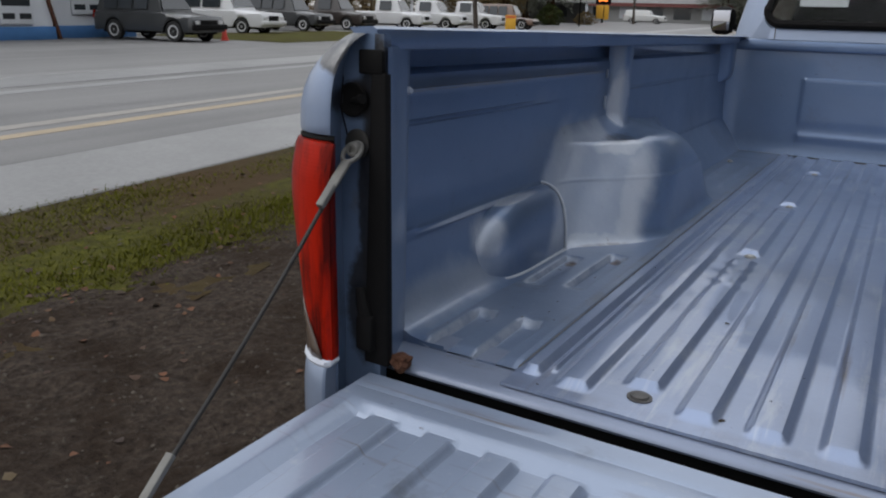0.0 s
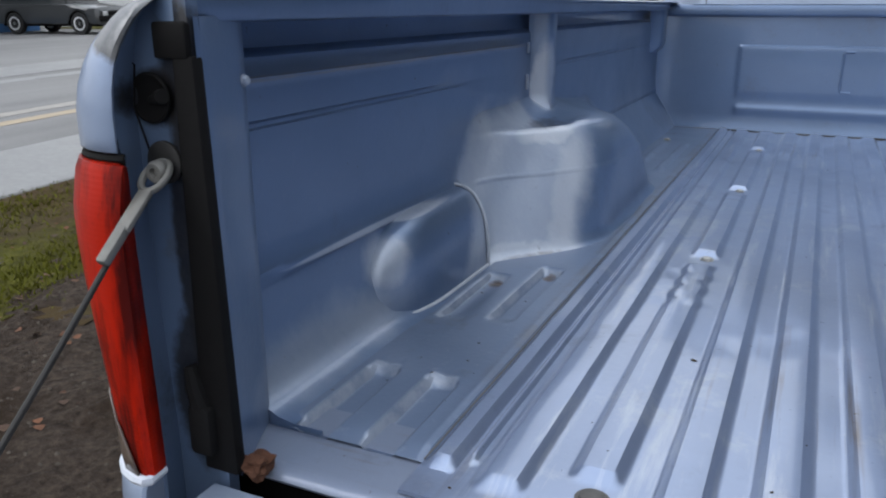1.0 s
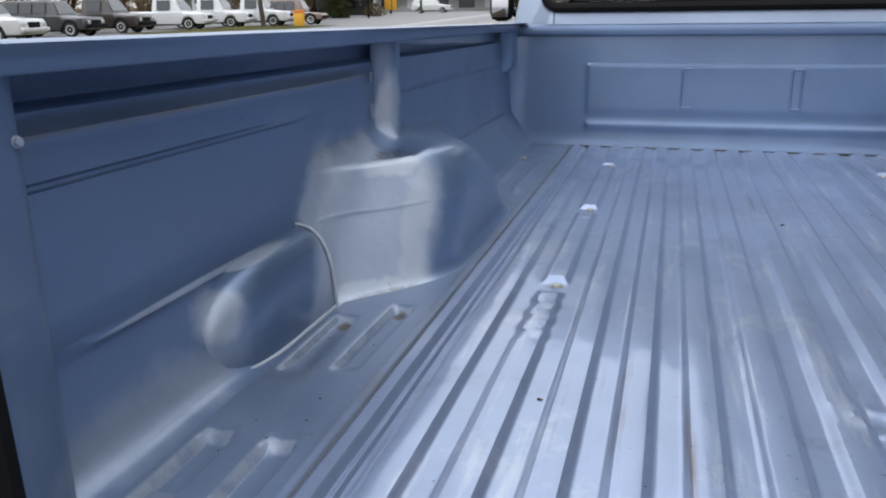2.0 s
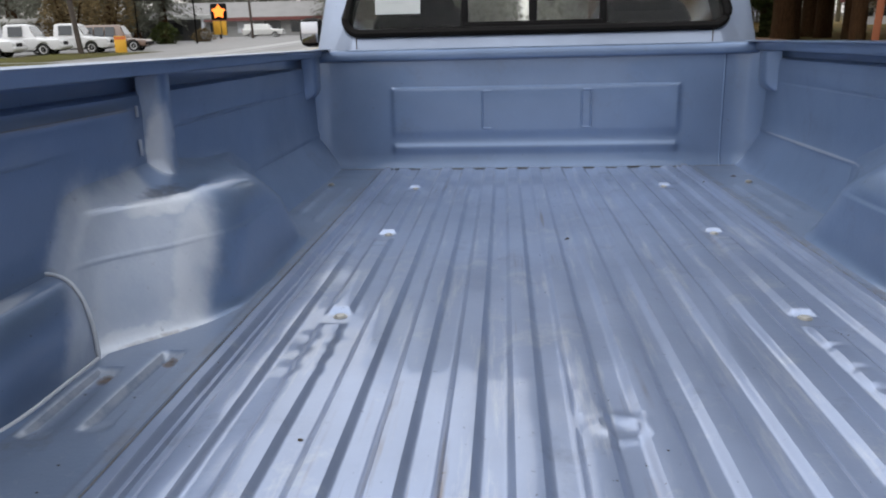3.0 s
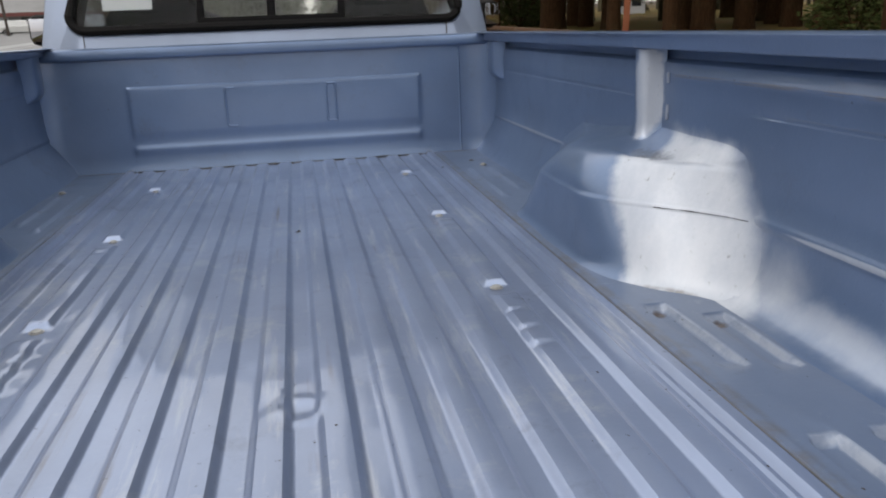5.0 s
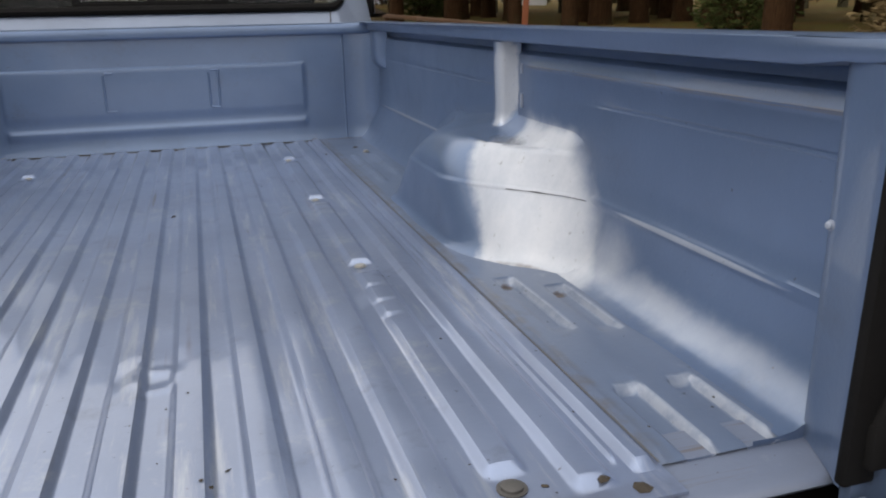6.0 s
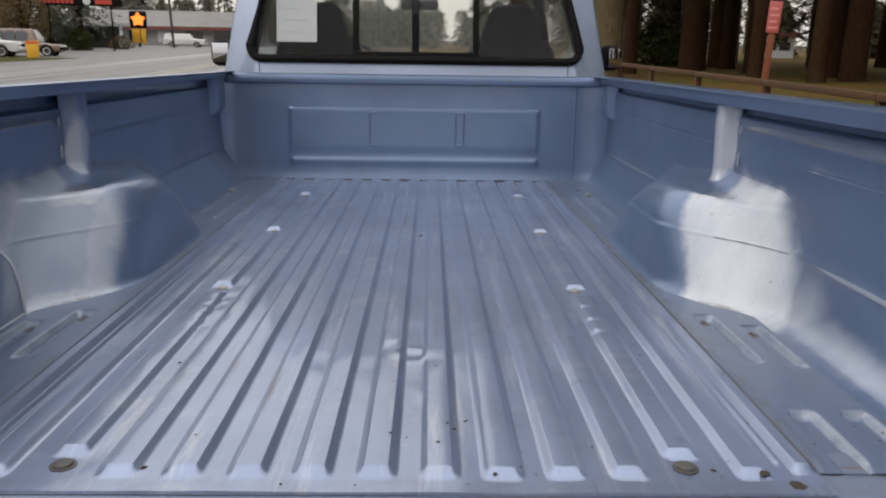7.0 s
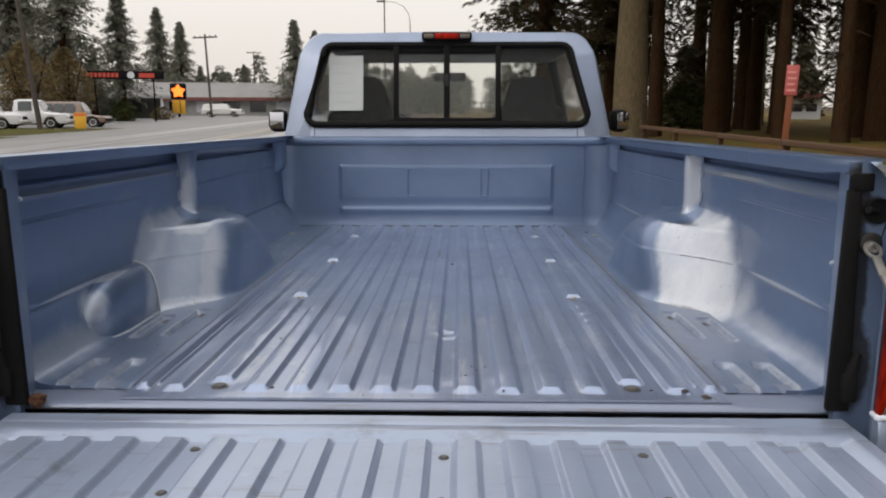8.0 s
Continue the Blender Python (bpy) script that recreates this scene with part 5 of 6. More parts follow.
yard = mesh_ob("trodden_gravel", *grid_mesh([[(-3.55 + 0.028 * i, -2.0 + 0.04 * j, yard_height(-3.55 + 0.028 * i, -2.0 + 0.04 * j)) for i in range(103)] for j in range(226)]), M_DIRT, 80)
tagged(yard, "rutted damp brown gravel beside the truck", "ground", kind="structure")
tagged(mesh_ob("gravel", *scatter_stones(16000), M_STONE), "loose damp pebbles on the yard", "gravel", kind="stuff")


def scatter_grass(n):
    v, f = [], []
    while len(f) < n:
        y = rng.uniform(-2.0, 12.0)
        x = road_x(rng.uniform(-4.75, -2.85), y)
        dens = 0.9 * noise.noise((x * 1.3, y * 0.7, 8)) + 0.42 - 1.5 * min(abs(x - road_x(-3.35, y)), 0.6 * abs(x - road_x(-4.35, y)) + 0.15)
        if dens < rng.uniform(-0.5, 0.5):
            continue
        h = rng.uniform(0.012, 0.034) * (1 + max(0, dens))
        a, w = rng.random() * 6.28, rng.uniform(0.003, 0.007)
        dx, dy = rng.uniform(-0.03, 0.03), rng.uniform(-0.03, 0.03)
        b0 = len(v)
        v += [(x - w * math.cos(a), y - w * math.sin(a), 0.004), (x + w * math.cos(a), y + w * math.sin(a), 0.004), (x + dx, y + dy, h)]
        f.append((b0, b0 + 1, b0 + 2))
    return v, f


tagged(mesh_ob("grass", *scatter_grass(48000), M_BLADE, 0), "short mossy yellow-green grass of the verge", "grass", kind="stuff")


M_LEAF, _t, _b = nodes_of("fallen_leaves")
_g = _t.nodes.new("ShaderNodeNewGeometry")
_t.links.new(ramp(_t, _g.outputs["Random Per Island"], [(0.0, (0.022, 0.012, 0.007)), (0.45, (0.055, 0.026, 0.011)), (0.85, (0.12, 0.042, 0.013)), (1.0, (0.075, 0.055, 0.025))]), _b.inputs["Base Color"])
_b.inputs["Roughness"].default_value = 0.8


def scatter_leaves(n):
    v, f = [], []
    for _ in range(n):
        y = rng.uniform(-2, 12)
        x = road_x(rng.gauss(-3.3, 0.7), y)
        if x < road_x(-4.8, y):
            continue
        r, a, t = 0.006 + 0.022 * rng.random() ** 2, rng.random() * 6.28, rng.uniform(-0.4, 0.4)
        b0 = len(v)
        for k, q in enumerate((1, 0.6, 0.9, 0.5, 0.9, 0.6)):
            v.append((x + r * q * math.cos(a + 1.047 * k), y + r * q * math.sin(a + 1.047 * k), (max(0.02, yard_height(x, y) + 0.006) if x > -3.5 else 0.02) + r * t * math.cos(1.047 * k)))
        f.append(tuple(range(b0, b0 + 6)))
    return v, f


tagged(mesh_ob("fallen_leaves", *scatter_leaves(2600), M_LEAF, 0), "rust-brown fallen leaves on the verge", "leaves", kind="stuff")

# ---- vehicles across the road ----
M_TINT = plain("dark_car_glass", (0.03, 0.035, 0.04), 0.08, 0, 0.1, 3, 0, coat=0.5)


def car_paint(name, colour):
    return plain(name, colour, 0.3, 0, 0.08, 2, 0, coat=0.6)


def vehicle(name, m, colour, shape, length, width, height, label, category, group=""):
    """shape: (fractions along, roof height) of the side outline above the belt; the body below it."""
    car = empty(name, m, label, category, group)
    belt, sill_z, hl, hw = height * 0.56, 0.32, length / 2, width / 2
    paint = car_paint(name + "_paint", colour) if name + "_paint" not in bpy.data.materials else bpy.data.materials[name + "_paint"]
    hood = belt - 0.10
    prof = [(-hl, 0.45), (-hl - 0.02, 0.75), (-hl + 0.02, belt - 0.04), (-hl + 0.10, belt), (shape[-1][0] * length - hl, belt), (hl - 0.25, hood), (hl - 0.03, hood - 0.10), (hl, 0.70), (hl - 0.02, 0.42)]
    def under(x):
        z = sill_z
        for wx in (-hl + 0.21 * length, hl - 0.19 * length):
            d = abs(x - wx)
            if d < 0.40:
                z = max(z, 0.33 + math.sqrt(0.40 ** 2 - d * d))
        return z
    xs = sorted(set([-hl, -hl + 0.03, hl - 0.03, hl] + [lerp(-hl, hl, k / 44) for k in range(45)]))
    def top_of(x):
        if x > shape[-1][0] * length - hl:
            t = (x - (shape[-1][0] * length - hl)) / (hl - (shape[-1][0] * length - hl))
            return lerp(belt, hood, min(1, t * 1.6)) - 0.16 * max(0, (t - 0.9) / 0.1) ** 2
        return belt - 0.05 * max(0, (-hl + 0.12 - x) / 0.12) ** 2
    rows = []
    for x in xs:
        u, tp = under(x), top_of(x)
        pinch = 0.06 * max(0.0, (abs(x) - hl + 0.15) / 0.15) ** 2
        w = hw - pinch
        rows.append([(x, -w + 0.03, u), (x, -w, u + 0.03), (x, -w - 0.01, lerp(u, tp, 0.5)), (x, -w + 0.03, tp - 0.04), (x, -w + 0.09, tp), (x, 0, tp + 0.025), (x, w - 0.09, tp), (x, w - 0.03, tp - 0.04), (x, w + 0.01, lerp(u, tp, 0.5)), (x, w, u + 0.03), (x, w - 0.03, u)])
    v, f = grid_mesh(rows)
    n = len(rows[0])
    f += [tuple(range(n))[::-1], tuple(range(len(v) - n, len(v)))]
    body = child(mesh_ob("body", v, f, paint, 40), car)
    # cabin
    rows = []
    pts = [(fx * length - hl, z) for fx, z in shape]
    for x, z in pts:
        w = hw - 0.09 - 0.22 * (z - belt) / max(0.3, height - belt)
        rows.append([(x, -hw + 0.08, belt - 0.02), (x, -w, z - 0.05), (x, -w + 0.08, z), (x, w - 0.08, z), (x, w, z - 0.05), (x, hw - 0.08, belt - 0.02)])
    v, f = grid_mesh(rows)
    n = 6
    f += [tuple(range(n))[::-1], tuple(range(len(v) - n, len(v)))]
    child(mesh_ob("cabin", v, f, paint, 40), car)
    # windows, a hand proud of the cabin's skin
    for k, ((xa, za), (xb, zb)) in enumerate(zip(pts, pts[1:])):
        if min(za, zb) > height - 0.12 and xb - xa > 0.5:
            nwin = 1 if xb - xa < 1.2 else 2 if xb - xa < 1.9 else 3
            for q in range(nwin):
                x0 = lerp(xa, xb, (q + 0.06) / nwin)
                x1 = lerp(xa, xb, (q + 0.94) / nwin)
                for s in (-1, 1):
                    w1 = hw - 0.09 - 0.22 * (za - 0.14 - belt) / (height - belt)
                    bm = bmesh.new()
                    add_box(bm, x0, x1, -0.006, 0.006, -0.5 * (za - belt - 0.20), 0.5 * (za - belt - 0.20), 0.0)
                    bm.transform(Matrix.Translation((0, s * (hw - 0.155 + 0.018), (za + belt) / 2 - 0.015)) @ Matrix.Rotation(s * math.atan2(0.20, height - belt), 4, "X"))
                    part("window", bm, M_TINT, car, "", 0)
        elif abs(za - zb) > 0.25:
            top, bot = ((xb, zb), (xa, za)) if zb > za else ((xa, za), (xb, zb))
            d = 0.02 if zb < za else -0.02
            bm = bmesh.new()
            w0, w1 = hw - 0.16, hw - 0.36
            q = [bm.verts.new(p) for p in ((lerp(bot[0], top[0], 0.1) + d, -w0, lerp(bot[1], top[1], 0.1) + 0.02), (lerp(bot[0], top[0], 0.1) + d, w0, lerp(bot[1], top[1], 0.1) + 0.02), (lerp(bot[0], top[0], 0.9) + d, w1, lerp(bot[1], top[1], 0.9) + 0.02), (lerp(bot[0], top[0], 0.9) + d, -w1, lerp(bot[1], top[1], 0.9) + 0.02))]
            bm.faces.new(q)
            part("windscreen", bm, M_TINT, car, "", 0)
    for s in (-1, 1):
        for wx in (-hl + 0.21 * length, hl - 0.19 * length):
            wh = part("wheel", lathe_bm([(0.19, -0.10), (0.32, -0.10), (0.34, -0.07), (0.34, 0.07), (0.32, 0.10), (0.19, 0.10)], 22), M_TYRE, car)
            wh.matrix_basis = pose(wx, s * (hw - 0.11), 0.34, 90, 0, 0)
            part("rim", lathe_bm([(0.05, -0.100), (0.12, -0.094), (0.215, -0.108), (0.215, 0.108), (0.12, 0.094), (0.05, 0.100)], 18), M_RIM, wh)
        part("headlamp", box_bm(hl - 0.06, hl + 0.012, s * (hw - 0.28) - 0.11, s * (hw - 0.28) + 0.11, hood - 0.30, hood - 0.14, 0.02), M_RIM, car)
        part("tail_lamp", box_bm(-hl - 0.03, -hl + 0.03, s * (hw - 0.10) - 0.05, s * (hw - 0.10) + 0.05, 0.72, 0.98, 0.01), M_RED, car)
    part("grille", box_bm(hl - 0.05, hl + 0.01, -0.42, 0.42, hood - 0.36, hood - 0.12, 0.02), M_DARK, car)
    part("front_bumper", box_bm(hl - 0.05, hl + 0.10, -hw + 0.02, hw - 0.02, 0.40, 0.58, 0.03), M_DARK if sum(colour) < 1 else M_RIM, car)
    part("underbody", box_bm(-hl + 0.2, hl - 0.2, -hw + 0.25, hw - 0.25, 0.25, 0.45), M_DARK, car)
    return car


def along(x, y, heading):
    """Stands at x, y; heading: degrees from the x axis."""
    return pose(x, y, 0.0, 0, 0, heading)


SUV = [(0.02, 0.95), (0.05, 1.60), (0.10, 1.66), (0.56, 1.66), (0.62, 1.60), (0.70, 0.96)]
PICK = [(0.40, 1.05), (0.41, 1.72), (0.45, 1.78), (0.62, 1.78), (0.66, 1.72), (0.74, 1.05)]
CANOPY = [(0.01, 1.05), (0.03, 1.74), (0.06, 1.80), (0.62, 1.80), (0.66, 1.74), (0.74, 1.05)]
suv = vehicle("suv", along(-23.0, 18.55, 8), (0.034, 0.036, 0.037), SUV, 4.25, 1.75, 1.68, "dark grey boxy four-wheel-drive car with a lime windscreen banner", "car")
part("windscreen_banner", box_bm(-0.008, 0.008, -0.50, 0.10, -0.07, 0.07, 0.0, Matrix.Translation((0.63, 0, 1.47)) @ Matrix.Rotation(radians(-28), 4, "Y")), plain("lime_card", (0.42, 0.75, 0.06), 0.6, 0, 0.1, 5, 0), suv, "lime green price banner")
vehicle("pickup", along(-27.3, 25.6, 12), (0.62, 0.62, 0.62), CANOPY, 5.4, 1.95, 1.82, "white pickup with a matching canopy", "truck", "pickups for sale")
vehicle("suv", along(-28.6, 31.6, 10), (0.10, 0.095, 0.08), SUV, 4.4, 1.8, 1.75, "dull bronze four-wheel-drive car", "car")
vehicle("dark_pickup", along(-29.6, 36.2, 10), (0.03, 0.022, 0.018), PICK, 5.2, 1.9, 1.80, "dark brown pickup parked in the row", "truck")
for x, y in ((-29.0, 41.3), (-28.2, 44.6), (-26.9, 47.6)):
    vehicle("pickup", along(x, y, 12), (0.62, 0.62, 0.62), PICK, 5.2, 1.9, 1.80, "white pickup parked in a row", "truck", "pickups for sale")
vehicle("rusty_car", along(-25.2, 50.3, 10), (0.16, 0.10, 0.07), SUV, 4.3, 1.75, 1.45, "dark car with a dull rusty front", "car")
vehicle("van", along(-31.5, 104, 4), (0.62, 0.62, 0.60), SUV, 5.2, 1.9, 1.9, "white van by the far shops", "van")
cone = part("traffic_cone", lathe_bm([(0.17, 0), (0.17, 0.03), (0.12, 0.04), (0.03, 0.55), (0.02, 0.56)], 14), plain("red_cone", (0.55, 0.05, 0.03), 0.6, 0, 0.2, 8, 0), None)
tagged(cone, "red traffic cone on the grass edge", "cone").matrix_basis = pose(-21.6, 20.2, 0.0)

# ---- buildings ----
M_SIDING = plain("white_siding", (0.62, 0.64, 0.67), 0.7, 0, 0.1, 3, 0.1, 0.01)
M_BLUEBASE = plain("blue_plinth", (0.06, 0.17, 0.38), 0.6, 0, 0.2, 4, 0)
M_ROOF = plain("grey_shingle", (0.20, 0.195, 0.19), 0.85, 0, 0.25, 4, 0.3, 0.03)
M_WALLGREY = plain("grey_wall", (0.34, 0.34, 0.33), 0.8, 0, 0.2, 3, 0.1)
M_DARKWALL = plain("shadowy_shopfront", (0.07, 0.07, 0.07), 0.7, 0, 0.4, 2, 0)
M_REDTRIM = plain("red_fascia", (0.17, 0.055, 0.048), 0.7, 0, 0.3, 1, 0)

office = empty("sales_office", pose(0, 0, 0), "white sales office with a blue plinth and white-framed windows", "building")
part("wall", box_bm(-34, -25.6, 2, 19.6, 0.0, 3.6), M_SIDING, office)
part("wall", box_bm(-25.6, -24.9, 2, 15.8, 0.0, 3.6), M_SIDING, office)
part("plinth", box_bm(-24.9, -24.84, 2, 15.86, 0.0, 0.42, 0.01), M_BLUEBASE, office, "bright blue plinth")
part("plinth", box_bm(-25.6, -25.54, 15.86, 19.6, 0.0, 0.42, 0.01), M_BLUEBASE, office, "bright blue plinth")
part("roof", box_bm(-34.4, -24.5, 1.6, 20.0, 3.6, 3.95, 0.05), M_ROOF, office)
for x, y0, y1, z0 in ((-24.9, 14.0, 15.1, 0.95), (-25.6, 17.0, 18.2, 1.25), (-24.9, 10.5, 11.8, 0.95)):
    w = part("window", box_bm(x - 0.02, x + 0.10, y0, y1, z0 - 0.45, z0 + 1.5, 0.01), M_SIDING, office, "white window frame")
    part("pane", box_bm(x + 0.09, x + 0.105, y0 + 0.08, y1 - 0.08, z0 + 0.1, z0 + 1.42), M_TINT, w)
    for q in (0.0, 0.5):
        part("pane", box_bm(x + 0.09, x + 0.105, lerp(y0, y1, q + 0.07), lerp(y0, y1, q + 0.43), z0 - 0.3, z0 - 0.12), M_TINT, w)
dr = part("door", box_bm(-24.92, -24.80, 12.2, 13.5, 0.02, 2.2, 0.01), M_SIDING, office, "white glazed door")
for q in (0.0, 0.5):
    part("pane", box_bm(-24.81, -24.785, lerp(12.2, 13.5, q + 0.06), lerp(12.2, 13.5, q + 0.44), 0.15, 2.1), M_TINT, dr)
part("leaning_board", box_bm(-25.1, -24.8, 15.95, 16.05, 0.0, 2.2, 0.01, Matrix.Translation((0, 16.0, 0)) @ Matrix.Rotation(radians(14), 4, "X") @ Matrix.Translation((0, -16.0, 0))), M_RUST, office, "brown board leaning on the wall")

shop = empty("shop", pose(-40, 88, 0, 0, 0, 20), "low flat-roofed shop with a pale canopy", "building")
part("wall", box_bm(-14, 6, 0, 9, 0, 2.3), M_DARKWALL, shop)
part("canopy", box_bm(-15, 7, -2.2, 9.5, 2.3, 2.75, 0.03), plain("pale_canopy", (0.5, 0.5, 0.48), 0.7, 0, 0.15, 2, 0), shop, "pale flat canopy")
for k in range(6):
    part("post", box_bm(-14.6 + 4.1 * k, -14.3 + 4.1 * k, -2.0, -1.8, 0, 2.3), M_SIDING, shop)
for k in range(4):
    part("shop_window", box_bm(-12 + 4.4 * k, -9.4 + 4.4 * k, -0.06, 0.02, 0.7, 2.0), M_TINT if k % 2 else M_SIDING, shop)
house = empty("gabled_shop", pose(-39, 117, 0, 0, 0, 12), "grey-roofed gabled shop with a red fascia", "building")
part("wall", box_bm(-13, 15, 0, 10, 0, 2.8), M_WALLGREY, house)
bm = bmesh.new()
v = [bm.verts.new(p) for p in ((-14, -1.2, 2.7), (16, -1.2, 2.7), (16, 11, 2.7), (-14, 11, 2.7), (-11, 5, 5.0), (13, 5, 5.0))]
for q in ((0, 1, 5, 4), (2, 3, 4, 5), (1, 2, 5), (3, 0, 4), (3, 2, 1, 0)):
    bm.faces.new([v[k] for k in q])
part("roof", bm, M_ROOF, house, "grey shingle roof", 0)
part("fascia", box_bm(-13.5, 15.5, -1.3, -1.2, 2.2, 2.7), M_REDTRIM, house, "dull red fascia")
for k in range(7):
    part("shop_window", box_bm(-12 + 3.9 * k, -9.6 + 3.9 * k, -0.06, 0.02, 0.5, 2.1), M_TINT if k % 3 else M_SIDING, house)
far = empty("far_shop", pose(-30, 160, 0, 0, 0, 8), "low far shop with a red sign band", "building")
part("wall", box_bm(-12, 8, 0, 8, 0, 3.0), M_SIDING, far)
part("roof", box_bm(-12.5, 8.5, -0.6, 8.5, 3.0, 3.4), M_ROOF, far)
part("sign_band", box_bm(-4, 7, -0.7, -0.62, 2.4, 3.2), M_REDTRIM, far)
white_house = empty("park_building", pose(35.6, 83, 0, 0, 0, -22), "pale park building glimpsed between the trees", "building")
part("wall", box_bm(-2.2, 2.2, 0, 6, 0, 2.2), M_SIDING, white_house)
part("roof", box_bm(-2.6, 2.6, -0.6, 6.6, 2.2, 2.6), M_REDTRIM, white_house)
for k in range(3):
    part("window", box_bm(-1.9 + 1.35 * k, -0.9 + 1.35 * k, -0.05, 0.02, 0.8, 1.6), M_TINT, white_house)

# ---- signs and poles ----
M_POLE = plain("weathered_pole", (0.075, 0.06, 0.05), 0.9, 0, 0.4, 6, 0.3, 0.01)
M_ORANGE = glowing("orange_lit_sign", (1.0, 0.22, 0.03), 1.6)
M_LED = glowing("red_led_sign", (0.42, 0.05, 0.03), 0.16)
M_YELLOWSIGN = plain("yellow_board", (0.75, 0.40, 0.03), 0.6, 0, 0.15, 4, 0)


def utility_pole(x, y, h, lean, arm, label):
    p = empty("utility_pole", pose(x, y, 0, 0, lean, 0), label, "pole", "utility poles")
    part("pole", tube_bm([(0, 0, -0.3), (0, 0, h * 0.5), (0, 0, h)], [0.16, 0.14, 0.11], 10), M_POLE, p)
    if arm:
        part("crossarm", box_bm(-1.5, 1.5, -0.08, 0.08, h - 0.45, h - 0.28, 0.01), M_POLE, p)
        for k in (-1.3, -0.6, 0.6, 1.3):
            part("insulator", lathe_bm([(0.05, 0), (0.06, 0.1), (0.03, 0.2)], 8, Matrix.Translation((k, 0, h - 0.28))), M_DARK, p)
    return p


utility_pole(-24.4, 44.4, 10.5, -5.2, False, "dark leaning wooden utility pole")
utility_pole(-30.6, 96.4, 10.0, -2.0, True, "wooden utility pole with a crossarm")
utility_pole(-44, 170, 13.0, 0.0, True, "far wooden utility pole with a crossarm")
utility_pole(-14, 150, 22.0, 0.0, False, "thin tall far pole")

star = empty("lit_sign", pose(-35.9, 100, 0, 0, 0, 18), "orange lit star-shaped sign over yellow panels on a post", "sign")
bm = bmesh.new()
ring = [bm.verts.new(((0.9 if k % 2 == 0 else 0.55) * math.sin(math.pi * k / 5), -0.16, 3.25 + (0.9 if k % 2 == 0 else 0.55) * math.cos(math.pi * k / 5))) for k in range(10)]
fc = bm.faces.new(ring)
ext = bmesh.ops.extrude_face_region(bm, geom=[fc])
bmesh.ops.translate(bm, vec=(0, 0.14, 0), verts=[e for e in ext["geom"] if isinstance(e, bmesh.types.BMVert)])
part("star_panel", bm, M_ORANGE, star, "glowing orange star", 0)
part("backing", box_bm(-1.0, 1.0, 0.0, 0.3, 2.25, 4.25, 0.2), M_DARK, star)
part("panel", box_bm(-0.8, 0.1, -0.1, 0.2, 0.5, 2.15, 0.02), M_YELLOWSIGN, star, "yellow panel")
part("panel", box_bm(0.2, 0.8, -0.1, 0.2, 0.4, 2.15, 0.02), M_YELLOWSIGN, star, "yellow panel")
part("post", box_bm(-0.15, 0.15, 0.2, 0.4, 0.0, 2.2), M_DARK, star)

led = empty("led_sign", pose(-29.2, 68.5, 0, 0, 0, 22), "dark message sign with unreadable red lit letters on two posts", "sign")
part("cabinet", box_bm(-3.4, 3.1, 0, 0.3, 3.72, 4.42, 0.04), M_DARK, led)
for k in range(9):
    x0 = -3.3 + 0.34 * k if k < 8 else 1.0
    part("text_bar", box_bm(x0, x0 + (0.25 if k < 8 else 1.3), -0.04, 0.0, 3.86, 4.24), M_LED, led, "", 0)
part("clock_disc", lathe_bm([(0.3, -0.03), (0.3, 0.0)], 16, Matrix.Translation((0.35, -0.03, 4.07)) @ Matrix.Rotation(radians(90), 4, "X")), M_SIDING, led)
for x in (-2.6, 2.2):
    part("post", box_bm(x - 0.06, x + 0.06, 0.1, 0.22, 0, 3.75), M_DARK, led)

board = empty("sandwich_board", pose(-22.3, 45.0, 0, 0, 0, 28), "yellow sandwich board with an orange heading at the kerb", "sign")
for s in (-1, 1):
    bm = box_bm(-0.32, 0.32, -0.015, 0.015, 0.05, 1.0, 0.005)
    bm.transform(Matrix.Translation((0, s * 0.16, 0)) @ Matrix.Rotation(radians(s * 9), 4, "X"))
    part("panel", bm, M_YELLOWSIGN, board)
    bm = box_bm(-0.30, 0.30, -0.02, 0.02, 0.80, 0.97, 0.0)
    bm.transform(Matrix.Translation((0, s * 0.16, 0)) @ Matrix.Rotation(radians(s * 9), 4, "X"))
    part("text_bar", bm, plain("orange_heading", (0.65, 0.15, 0.03), 0.6, 0, 0.1, 4, 0) if s < 0 else bpy.data.materials["orange_heading"], board)
planter = part("planter", lathe_bm([(0.5, 0), (0.75, 0.8), (0.7, 0.85), (0.6, 0.8)], 14), M_SIDING, None)
tagged(planter, "pale concrete planter by the forecourt", "planter").matrix_basis = pose(-33.2, 88, 0)

# street lamp with a bowed arm beside the road ahead
lamp_post = empty("street_lamp", pose(-3.7, 60, 0), "thin grey street lamp with a bowed arm", "street lamp")
part("pole", tube_bm([(0, 0, -0.1), (0, 0, 4.0), (0, 0, 7.6)], [0.07, 0.055, 0.035], 8), M_STEEL, lamp_post)
part("arm", tube_bm([(0, 0, 7.55), (-0.08, 0, 8.2), (-0.45, 0, 8.75), (-1.1, 0, 9.05), (-1.9, 0, 9.15)], [0.03, 0.025, 0.02, 0.018, 0.018], 8), M_STEEL, lamp_post)
part("lamp_head", box_bm(-2.5, -1.85, -0.12, 0.12, 9.08, 9.22, 0.04), M_STEEL, lamp_post)

